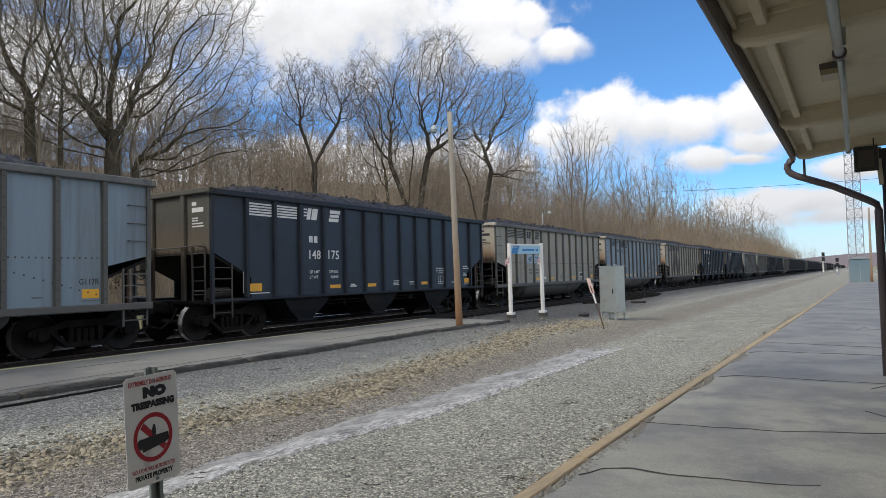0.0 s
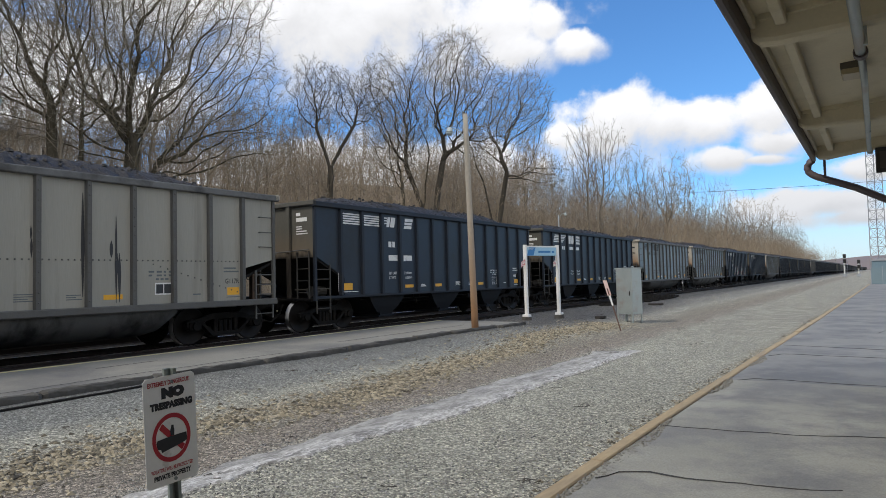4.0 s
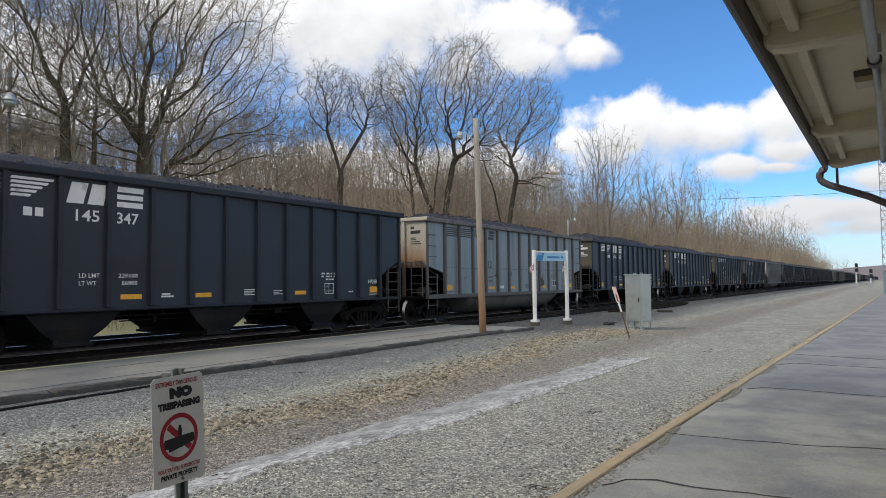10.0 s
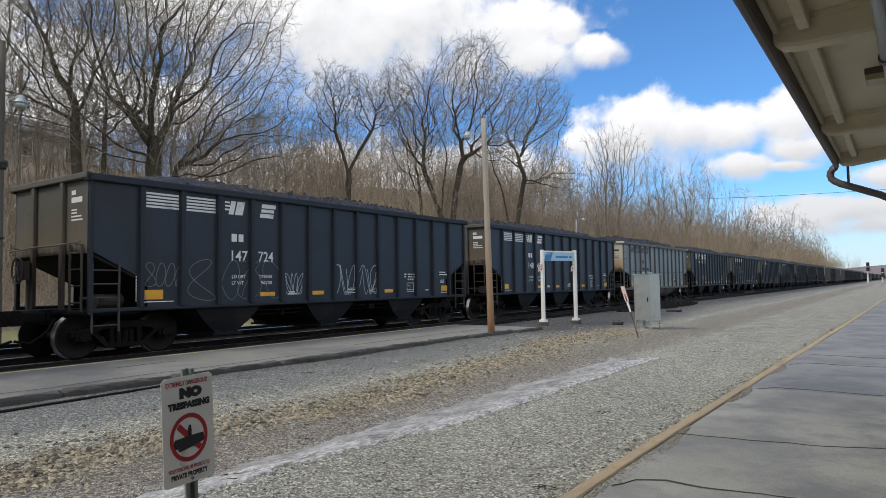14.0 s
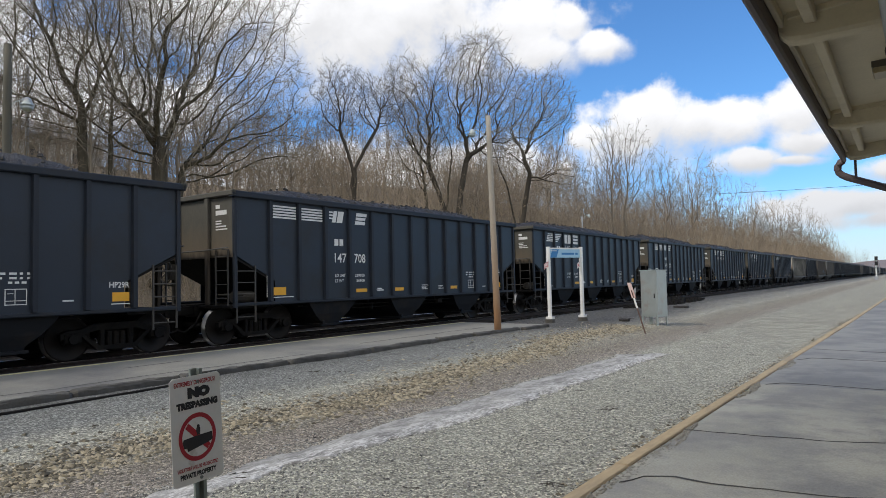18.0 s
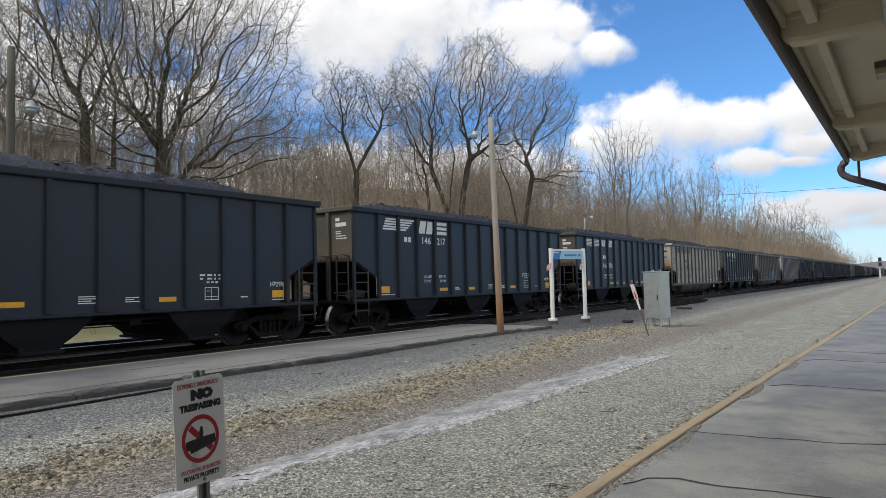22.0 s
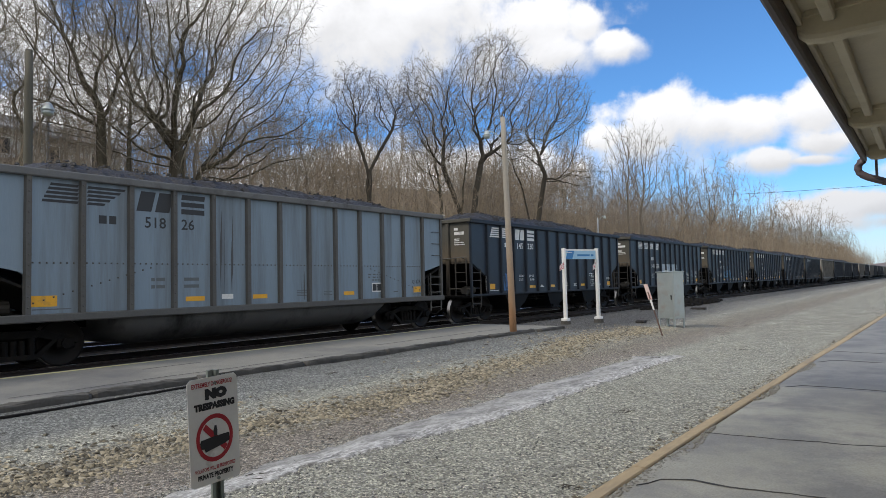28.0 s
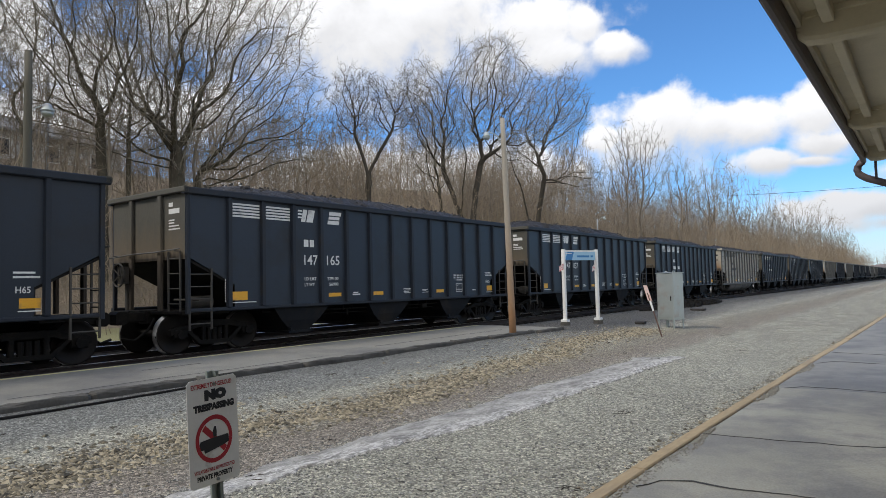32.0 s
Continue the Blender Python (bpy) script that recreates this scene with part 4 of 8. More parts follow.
def add_truck(car, d, detail, key):
    tr = part("truck", mesh_of("bolster", lambda g: (g.bevel(-0.86, 0.86, -0.2, 0.2, 0.40, 0.68, 0.04), g.tube([(0, 0, 0.66), (0, 0, 0.74)], 0.2, 12)), M["truck_black"]), M["truck_black"], car, at=(0, rel(d), 0))
    if not detail:
        part("truck_frame", mesh_of("far_frame", lambda g: (draw_side_frame(g)), M["truck_black"]), M["truck_black"], tr)
        for y in (-WHEEL_AT, WHEEL_AT):
            WHEELS.append(part("wheelset", mesh_of("far_wheelset", lambda g: draw_wheelset(g, 7), M["wheel_steel"], M["wheel_side"], smooth=True), M["wheel_side"], tr))
            WHEELS[-1].matrix_parent_inverse = Matrix.Translation((0, y, 0.457))
        return tr
    part("side_frame", mesh_of("side_frame", draw_side_frame, M["truck_black"]), M["truck_black"], tr)
    ob = part("side_frame", mesh_of("side_frame", draw_side_frame, M["truck_black"]), M["truck_black"], tr)
    ob.rotation_euler = (0, 0, math.pi)
    for y in (-WHEEL_AT, WHEEL_AT):
        w = part("wheelset", mesh_of("wheelset", draw_wheelset, M["wheel_steel"], M["wheel_side"], smooth=True), M["wheel_side"], tr, "wheelset with bright worn treads")
        w.matrix_parent_inverse = Matrix.Translation((0, y, 0.457))
        WHEELS.append(w)
    return tr


WHEELS, CARS = [], []


def add_body(car, low, paint, dust, ribmat, detail, seed):
    kind = "tub" if low else "hop"
    tag = kind + paint.name
    topmat = M["chord_grime"] if low else ribmat
    part("side_sheet", mesh_of("side" + tag, lambda g: g.prism(side_outline(low), 0, SIDE - 0.02, SIDE), paint), paint, car)
    part("side_sheet", mesh_of("side2" + tag, lambda g: g.prism(side_outline(low), 0, -SIDE, -SIDE + 0.02), paint), paint, car)
    zc = 2.05 if low else 2.20
    for front in (True, False):
        sgn = 1 if front else -1
        y0 = rel(0) if front else rel(LENGTH)
        name = "f" if front else "r"
        part("end_sheet", mesh_of("end" + name + tag, lambda g: g.box(-SIDE + 0.02, SIDE - 0.02, min(y0, y0 + sgn * 0.02), max(y0, y0 + sgn * 0.02), zc - 0.08, TOP), dust), dust, car, "end sheet streaked with tan dust")
        part("slope_sheet", mesh_of("slope" + name + tag, lambda g: g.prism([(y0 + sgn * 0.02, zc - 0.04), (y0 + sgn * 0.02, zc - 0.10), (y0 + sgn * 2.3, 0.98), (y0 + sgn * 2.36, 1.0)], 0, -SIDE + 0.02, SIDE - 0.02), M["truck_black"]), M["truck_black"], car, "black slope sheet")
        part("end_chord", mesh_of("echord" + name + tag, lambda g: g.bevel(-1.66, 1.66, y0 - 0.10 if front else y0 - 0.02, y0 + 0.02 if front else y0 + 0.10, TOP - 0.03, TOP + 0.10, 0.02), dust), dust, car)
        if detail:
            for x in (-0.62, 0.62):
                part("end_post", mesh_of("epost" + name + tag, lambda g: g.bevel(-0.07, 0.07, min(y0, y0 - sgn * 0.08), max(y0, y0 - sgn * 0.08), 1.0, TOP - 0.02, 0.015), dust), dust, car, at=(x, 0, 0))
            for s in (-1, 1):
                part("corner_post", mesh_of("cpost" + tag, lambda g: g.bevel(-0.045, 0.045, -0.045, 0.045, 0.92, TOP, 0.012), ribmat), ribmat, car, at=(s * 1.555, y0 + sgn * 0.05, 0))
            part("end_platform", mesh_of("plat" + name, lambda g: g.bevel(-1.5, 1.5, min(y0 - sgn * 0.05, y0 + sgn * 1.15), max(y0 - sgn * 0.05, y0 + sgn * 1.15), 0.90, 0.98, 0.02), M["truck_black"]), M["truck_black"], car)
            part("handrail", mesh_of("rail" + name + kind, lambda g: (g.tube([(-1.5, y0 - sgn * 0.12, zc + 0.05), (-0.4, y0 - sgn * 0.12, zc + 0.10), (0.5, y0 - sgn * 0.12, zc + 0.10), (1.5, y0 - sgn * 0.12, zc + 0.14)], 0.018, 6),
                                                               [g.tube([(x, y0 - sgn * 0.12, zc + 0.10), (x, y0, zc + 0.10)], 0.014, 6) for x in (-1.3, -0.3, 0.6, 1.3)]), M["rib_grey"]), M["rib_grey"], car)
            part("end_ladder", mesh_of("elad" + name + kind, lambda g: draw_ladder(g, 1.18, y0 - sgn * 0.04, 0.98, zc + 0.1, 0.46, 0, 4), M["rib_grey" if low else "ladder_black"]), M["ladder_black"], car)
            part("side_ladder", mesh_of("slad" + name + kind, lambda g: draw_ladder(g, 1.56, y0 + sgn * 0.36, 0.56, zc - 0.28, 0.54, 1, 5), M["rib_grey" if low else "ladder_black"]), M["ladder_black"], car)
            part("coupler", mesh_of("coup" + name, lambda g: (g.bevel(-0.10, 0.10, min(y0, y0 - sgn * 0.66), max(y0, y0 - sgn * 0.66), 0.74, 0.96, 0.03), g.bevel(-0.20, 0.16, min(y0 - sgn * 0.52, y0 - sgn * 0.80), max(y0 - sgn * 0.52, y0 - sgn * 0.80), 0.70, 1.0, 0.06)), M["truck_black"]), M["truck_black"], car)
            part("brake_hose", mesh_of("hose" + name, lambda g: g.tube([(0.34, y0 - sgn * 0.02, 0.82), (0.40, y0 - sgn * 0.22, 0.55), (0.38, y0 - sgn * 0.5, 0.36), (0.30, y0 - sgn * 0.76, 0.42)], 0.028, 6), M["truck_black"]), M["truck_black"], car)
            if front:
                def gear(g):
                    n = 18
                    ring = [(-0.72 + 0.27 * math.cos(6.2832 * i / n), y0 - 0.30, 1.82 + 0.27 * math.sin(6.2832 * i / n)) for i in range(n + 1)]
                    g.tube(ring, 0.018, 6)
                    for i in range(5):
                        a = 6.2832 * i / 5
                        g.tube([(-0.72, y0 - 0.28, 1.82), (-0.72 + 0.27 * math.cos(a), y0 - 0.30, 1.82 + 0.27 * math.sin(a))], 0.012, 5)
                    g.bevel(-0.86, -0.58, y0 - 0.26, y0 - 0.10, 1.62, 2.02, 0.03)
                    g.bevel(-0.78, -0.66, y0 - 0.12, y0 + 0.0, 1.0, 1.64, 0.02)
                part("brake_gear", mesh_of("gear", gear, M["ladder_black"]), M["ladder_black"], car, "black hand-brake wheel and housing")
                part("brake_cylinder", mesh_of("cylinder", lambda g: (g.tube([(0.95, y0 + 0.45, 1.16), (0.95, y0 + 1.0, 1.16)], 0.15, 12), g.tube([(0.3, y0 + 0.5, 1.22), (1.3, y0 + 0.5, 1.22)], 0.03, 6)), M["ladder_black"]), M["ladder_black"], car)
            if low:
                for z in (2.35, 2.72, 3.1):
                    part("grab_iron", mesh_of("grab" + name, lambda g: g.tube([(1.55, y0 + sgn * 0.12, 0), (1.62, y0 + sgn * 0.12, 0), (1.62, y0 + sgn * 0.52, 0), (1.55, y0 + sgn * 0.52, 0)], 0.013, 6), M["rib_grey"]), M["rib_grey"], car, at=(0, 0, z))
    part("top_chord", mesh_of("chord" + tag, lambda g: g.bevel(SIDE - 0.03, SIDE + 0.11, rel(-0.08), rel(LENGTH + 0.08), TOP - 0.06, TOP + 0.09, 0.02), topmat), topmat, car)
    part("top_chord", mesh_of("chord2" + tag, lambda g: g.bevel(-SIDE - 0.11, -SIDE + 0.03, rel(-0.08), rel(LENGTH + 0.08), TOP - 0.06, TOP + 0.09, 0.02), topmat), topmat, car)
    part("side_sill", mesh_of("sill" + tag, lambda g: g.bevel(SIDE - 0.04, SIDE + (0.09 if low else 0.03), rel(0), rel(LENGTH), SILL - (0.12 if low else 0.07), SILL + (0.03 if low else 0.015), 0.02), ribmat), ribmat, car)
    part("side_sill", mesh_of("sill2" + tag, lambda g: g.bevel(-SIDE - 0.09, -SIDE + 0.04, rel(0), rel(LENGTH), SILL - 0.12, SILL + 0.03, 0.02), ribmat), ribmat, car)
    part("centre_sill", mesh_of("csill", lambda g: g.bevel(-0.2, 0.2, rel(-0.1), rel(LENGTH + 0.1), 0.70, 1.0, 0.03), M["truck_black"]), M["truck_black"], car)
    rib = lambda g, y: g.loft([[(SIDE - 0.01, y - 0.065, z), (SIDE + 0.08, y - 0.045, z), (SIDE + 0.08, y + 0.045, z), (SIDE - 0.01, y + 0.065, z)] for z in (SILL + 0.02, TOP - 0.05)])
    if detail:
        me = mesh_of("rib" + tag, lambda g: rib(g, 0.0), ribmat)
        for d in RIBS:
            part("rib", me, ribmat, car, at=(0, rel(d), 0))
    else:
        part("rib_row", mesh_of("ribs" + tag, lambda g: [rib(g, rel(d)) for d in RIBS], ribmat), ribmat, car)
    part("coal_load", mesh_of("coal%d%s" % (seed % 4, detail), lambda g: draw_coal(g, seed % 4, detail), M["coal"]), M["coal"], car, "heaped black coal load")
    if low:
        part("tub_belly", mesh_of("tub", draw_tub, M["tub_paint"], smooth=True), M["tub_paint"], car, "sooty rounded tub belly")
        if detail:
            tagged(part("rivets", mesh_of("rivets" + tag, draw_rivets, ribmat), ribmat, car), kind="stuff")
    else:
        if detail:
            part("brake_pipe", mesh_of("pipe", draw_brake_pipe, M["truck_black"]), M["truck_black"], car)
        for d in (3.35, 6.72, 10.1):
            part("hopper_bay", mesh_of("bay", draw_bay, M["bay_paint"]), M["bay_paint"], car, at=(0, rel(d), 0))
    for d in (TRUCK_AT, LENGTH - TRUCK_AT):
        add_truck(car, d, detail, tag)


M["ladder_black"] = material("ladder_black", (0.05, 0.047, 0.042), 0.7, vary=0.3, bump=0.1, stain=(0.06, 0.05, 0.038), stain_scale=2)
M["tub_paint"] = material("sooty_tub_paint", (0.12, 0.12, 0.12), 0.6, vary=0.3, scale=0.8, bump=0.1, stain=(0.012, 0.012, 0.012), stain_scale=0.8, stain_low=0.50, stain_high=0.66, stretch=(1, 1, 0.4), per_object=0.3, spec=0.4)
M["bay_paint"] = material("grimy_bay_paint", (0.010, 0.0115, 0.0145), 0.7, vary=0.3, scale=1.2, bump=0.15, stain=(0.032, 0.026, 0.02), stain_scale=0.7, stain_low=0.55, stain_high=0.75, spec=0.2)


LOADS = {"208": ("230000", "56000"), "772": ("229900", "56100"), "956": ("229600", "56400"), "724": ("229800", "56200")}


def add_markings(car, style, low, left, right, detail):
    """Painted stripes, emblem blocks, number, data bars and reflectors on the side that faces the platform."""
    ink = M["lettering_black" if low else "lettering_white"]
    x = SIDE + 0.004
    kind = ("low" if low else "hop") + style
    if style == "straight":
        z0, z1 = 3.12, 3.47
        def bars(g, a, b):
            for i in range(5):
                z = z0 + (z1 - z0) * i / 5
                plate(g, rel(a), rel(b), z, z + 0.042, x)
        part("stripe_panel", mesh_of("sa" + kind, lambda g: bars(g, 1.20, 1.96), ink), ink, car)
        part("stripe_panel", mesh_of("sb" + kind, lambda g: bars(g, 2.15, 2.90), ink), ink, car)
        def block_n(g):
            for i in range(3):
                plate(g, rel(3.16), rel(3.30), 3.22 + 0.085 * i, 3.26 + 0.085 * i, x)
            plate(g, rel(3.26), rel(3.40), 3.13, 3.45, x, 0.08)
            plate(g, rel(3.44), rel(3.66), 3.13, 3.45, x, 0.08)
        def block_s(g):
            plate(g, rel(4.18), rel(4.60), 3.12, 3.22, x, 0.02)
            plate(g, rel(4.22), rel(4.62), 3.25, 3.33, x, 0.02)
            plate(g, rel(4.24), rel(4.68), 3.36, 3.46, x, 0.02)
        part("emblem_block", mesh_of("na" + kind, block_n, ink), ink, car)
        part("emblem_block", mesh_of("nb" + kind, block_s, ink), ink, car)
        nz, nh, na, nb, mark = 2.02, 0.26, 3.35, 4.14, (3.35, 2.45)
    else:
        def bars1(g):
            for i in range(5):
                z = 3.10 + 0.078 * i
                plate(g, rel(1.32 + 0.035 * i), rel(1.95), z, z + 0.05, x, 0.02)
        def bars2(g):
            for i in range(5):
                z = 3.10 + 0.078 * i
                plate(g, rel(2.12), rel(2.45 + 0.10 * i), z, z + 0.05, x, 0.03)
        part("stripe_panel", mesh_of("sa" + kind, bars1, ink), ink, car)
        part("stripe_panel", mesh_of("sb" + kind, bars2, ink), ink, car)
        def block_n(g):
            plate(g, rel(3.10), rel(3.42), 3.06, 3.47, x, 0.10)
            plate(g, rel(3.50), rel(3.82), 3.06, 3.47, x, 0.10)
        def block_s(g):
            plate(g, rel(4.10), rel(4.66), 3.06, 3.17, x, 0.0)
            plate(g, rel(4.10), rel(4.66), 3.22, 3.32, x, 0.0)
            plate(g, rel(4.10), rel(4.66), 3.37, 3.48, x, 0.02)
        part("emblem_block", mesh_of("na" + kind, block_n, ink), ink, car)
        part("emblem_block", mesh_of("nb" + kind, block_s, ink), ink, car)
        nz, nh, na, nb, mark = 2.72, 0.23, 3.28, 4.10, (2.35, 2.72)
    if left:
        for digits, spot in ((left, na), (right, nb)):
            part("number", mesh_of("number" + digits + kind, lambda g: write(g, digits, 0, nz, nh, x + 0.002, width=0.155 * len(digits)), ink), ink, car, at=(0, rel(spot), 0))
    else:
        for spot in (na, nb):
            part("number_bar", mesh_of("number bar" + kind, lambda g: plate(g, 0, 0.46, nz + 0.04, nz + nh - 0.04, x), ink), ink, car, at=(0, rel(spot), 0))
    def owner(g):
        y, z = rel(mark[0]), mark[1]
        plate(g, y, y + 0.15, z + nh * 0.15, z + nh * 0.85, x)
        plate(g, y + 0.20, y + 0.34, z + nh * 0.15, z + nh * 0.85, x)
    part("owner_mark", mesh_of("mark" + kind, owner, ink), ink, car)

    most, empty = LOADS.get(right, ("229100", "56900"))

    def loads(g):
        for z, word, load in ((1.62, "LD LMT", most), (1.47, "LT WT", empty)):
            write(g, word, rel(3.36), z, 0.085, x, width=0.068 * len(word))
            write(g, load, rel(4.56 - 0.068 * len(load)), z, 0.085, x, width=0.068 * len(load))
    if not low:
        part("load_lettering", mesh_of("loads" + most + kind, loads, ink), ink, car)

    def data(g):
        for z in (1.62, 1.47) if low else ():
            for a, b in ((3.42, 3.50), (3.53, 3.72), (4.16, 4.52)):
                plate(g, rel(a), rel(b), z, z + 0.07, x)
        for a, n, w in ((7.30, 4, 0.40), (8.22, 3, 0.30)):
            for i in range(n):
                plate(g, rel(a), rel(a + w * (1, 0.62, 0.94, 0.86)[i]), 1.20 + 0.042 * i, 1.218 + 0.042 * i, x)
        plate(g, rel(11.02), rel(11.22), 1.21, 1.24, x)
        for a, b in ((5.1, 5.4), (5.12, 5.32)):
            plate(g, rel(a), rel(b), 1.20 + 0.05 * (a > 5.11), 1.235 + 0.05 * (a > 5.11), x)
        for z, row in ((1.72, (0.0, 0.13, 0.19, 0.31, 0.36, 0.41, 0.48, 0.62)), (1.64, (0.0, 0.08, 0.19, 0.31, 0.36, 0.41, 0.48, 0.62)), (1.56, (0.17, 0.24, 0.28, 0.35, 0.39, 0.47))):
            for i in range(0, len(row), 2):
                plate(g, rel(9.93 + row[i]), rel(9.93 + row[i + 1]), z, z + 0.04, x)
        for z, w in ((1.80, 0.36), (1.72, 0.44)):
            plate(g, rel(11.86), rel(11.86 + w), z, z + 0.035, x) if style == "straight" else None
        for a, b, c, d in () if low else ((10.05, 10.41, 1.18, 1.195), (10.05, 10.41, 1.455, 1.47), (10.05, 10.065, 1.18, 1.47), (10.395, 10.41, 1.18, 1.47), (10.21, 10.222, 1.195, 1.455), (10.065, 10.395, 1.25, 1.262), (10.09, 10.19, 1.38, 1.39)):
            plate(g, rel(a), rel(b), c, d, x + 0.001)
        plate(g, rel(1.18), rel(1.85), 1.12, 1.14, x)
        plate(g, rel(11.94), rel(12.32), 1.12, 1.14, x)
        for i in range(9):
            plate(g, rel(0.985), rel(1.005), 1.15 + 0.06 * i, 1.19 + 0.06 * i, x) if not low else None
    if low:
        board = part("placard", mesh_of("placard", lambda g: plate(g, rel(10.08), rel(10.52), 1.24, 1.50, x), M["lettering_white"]), M["lettering_white"], car, "white-edged placard")
        for a, b in ((10.105, 10.27), (10.295, 10.495)):
            part("placard_panel", mesh_of("placard%g" % a, lambda g: plate(g, rel(a), rel(b), 1.27, 1.47, x + 0.003), M["lettering_black"]), M["lettering_black"], board)
    mark_text = "G117R" if low else "HP29R" if style == "slant" else "H69" if right in ("390", "322") else "H65"
    part("class_mark", mesh_of("class" + mark_text + kind, lambda g: write(g, mark_text, rel(11.90), 1.45, 0.12, x, width=0.082 * len(mark_text)), ink), ink, car)
    faint = M["lettering_faint"] if low else ink
    tagged(part("data_lettering", mesh_of("data" + kind, data, faint), faint, car), kind="stuff")
    if low:
        part("white_tag", mesh_of("wtag", lambda g: plate(g, rel(5.1), rel(5.4), 1.20, 1.31, x + 0.002), M["lettering_white"]), M["lettering_white"], car)
    for d, w, h in ((1.16, 0.44, 0.20), (4.20, 0.46, 0.10), (5.95, 0.42, 0.10), (8.95, 0.40, 0.10), (11.96, 0.35, 0.18)):
        part("reflector", mesh_of("refl%g" % d, lambda g: plate(g, rel(d), rel(d + w), 1.18, 1.18 + h, x), M["reflector"]), M["reflector"], car)
    # stencils on the leading end
    def end_marks(g):
        y = rel(0) - 0.004
        for i, (a, w, h) in enumerate(((3.30, 0.16, 0.09), (3.14, 0.42, 0.11), (2.98, 0.22, 0.03), (2.92, 0.22, 0.03), (2.85, 0.40, 0.03), (2.78, 0.44, 0.03))):
            g.loft([[(0.90, yy, a), (0.90 + w, yy, a), (0.90 + w, yy, a + h), (0.90, yy, a + h)] for yy in (y, y + 0.004)])
    if detail:
        part("end_stencil", mesh_of("estencil" + kind, end_marks, ink), ink, car)


# the train: paint, emblem style and numbers, leading car first; fronts at t = 0 along the track
TRAIN = [
    ("blue", "slant", "", ""), ("black", "straight", "148", "175"), ("tan", "straight", "497", "72"), ("blue", "slant", "520", "38"),
    ("tan", "straight", "498", "21"), ("black", "straight", "", ""), ("black", "slant", "", ""), ("steel", "slant", "518", "30"),
    ("steel", "straight", "477", "93"), ("black", "straight", "148", "390"), ("black", "slant", "145", "347"), ("steel", "straight", "490", "12"),
    ("black", "slant", "144", "908"), ("black", "slant", "146", "348"), ("black", "straight", "147", "724"), ("black", "straight", "148", "496"),
    ("steel", "straight", "", ""), ("black", "slant", "145", "587"), ("black", "straight", "147", "708"), ("black", "slant", "145", "434"),
    ("black", "straight", "149", "322"), ("black", "slant", "145", "721"), ("black", "slant", "146", "217"), ("black", "straight", "146", "956"),
    ("tan", "straight", "499", "95"), ("black", "slant", "145", "601"), ("soot", "slant", "", ""), ("blue", "slant", "518", "26"),
    ("black", "slant", "145", "230"), ("black", "straight", "149", "208"), ("black", "straight", "147", "772"), ("black", "straight", "147", "165"),
    ("black", "straight", "147", "037"), ("black", "straight", "", ""), ("tan", "straight", "", ""), ("black", "straight", "", ""),
    ("black", "slant", "", ""), ("black", "straight", "", ""), ("tan", "straight", "", ""), ("black", "slant", "", ""), ("steel", "straight", "", "")]
FRONTS = [-4.70, 10.32, 24.94, 39.60, 54.74, 69.6, 84.5, 99.38, 114.3, 129.1, 144.23, 159.13, 174.19, 188.94, 203.95, 219.05, 234.0, 248.73, 263.56, 278.65, 293.68, 309.07, 323.92, 339.14, 354.14, 368.75, 383.6, 398.7, 413.81, 428.97, 444.12, 459.31]
FAR_KINDS = "kkkbtkkkbkttkkbkkkkbtkkkkbkkbbkkkktkkbkkkkktk"


def build_train():
    rows = list(TRAIN)
    names = {"k": "black", "b": "steel", "t": "tan"}
    for c in FAR_KINDS:
        rows.append((names[c], "straight", "", ""))
    front = FRONTS[-1]
    for i, (paint, style, left, right) in enumerate(rows):
        if i < len(FRONTS):
            front = FRONTS[i]
        else:
            front += 15.05
        detail = i < 37
        low = paint != "black"
        if low:
            colour = {"blue": "faded blue", "steel": "blue-grey", "tan": "tan-grey", "soot": "charcoal-stained grey"}[paint]
            car = thing("coal_gondola", "%s tub gondola car heaped with coal, on the track" % colour, "rail car", group="coal train")
            add_body(car, True, M["gondola_" + paint], M["end_dust_grey" if paint != "soot" else "end_dust_brown"], M["rib_grey" if paint != "soot" else "rib_soot"], detail, i)
        else:
            car = thing("coal_hopper", "black open-top hopper car heaped with coal, on the track", "rail car", group="coal train")
            add_body(car, False, M["hopper_black"], M["end_dust_black"], M["hopper_rib"], detail, i)
        if i < 45:
            add_markings(car, style, low, left, right, detail)
        car.matrix_basis = pose(TRACK_X, front + LENGTH / 2, 0)
        CARS.append((car, front + LENGTH / 2))


build_train()


# ---- paint and weather marks on single cars ----
M["spray_teal"] = material("spray_teal", (0.30, 0.46, 0.42), 0.6, vary=0.25, scale=3, bump=0.0, stain=(0.48, 0.50, 0.47), stain_scale=2.5)
M["spray_pink"] = material("spray_pink", (0.55, 0.16, 0.20), 0.6, vary=0.2, scale=3, bump=0.0)
M["spray_white"] = material("spray_white", (0.36, 0.42, 0.46), 0.7, vary=0.3, scale=3, bump=0.0, stain=(0.19, 0.26, 0.33), stain_scale=2.2, stain_low=0.45, stain_high=0.68)
M["spray_chalk"] = material("spray_chalk", (0.13, 0.145, 0.16), 0.7, vary=0.25, scale=5, bump=0.0)
M["spray_blue"] = material("spray_blue", (0.10, 0.28, 0.48), 0.6, vary=0.25, scale=3, bump=0.0, stain=(0.16, 0.34, 0.55), stain_scale=3)
M["spray_mauve"] = material("spray_mauve", (0.22, 0.15, 0.17), 0.6, vary=0.3, scale=6, bump=0.0)
M["spray_deep"] = material("spray_deep_blue", (0.045, 0.13, 0.30), 0.6, vary=0.3, scale=3, bump=0.0)
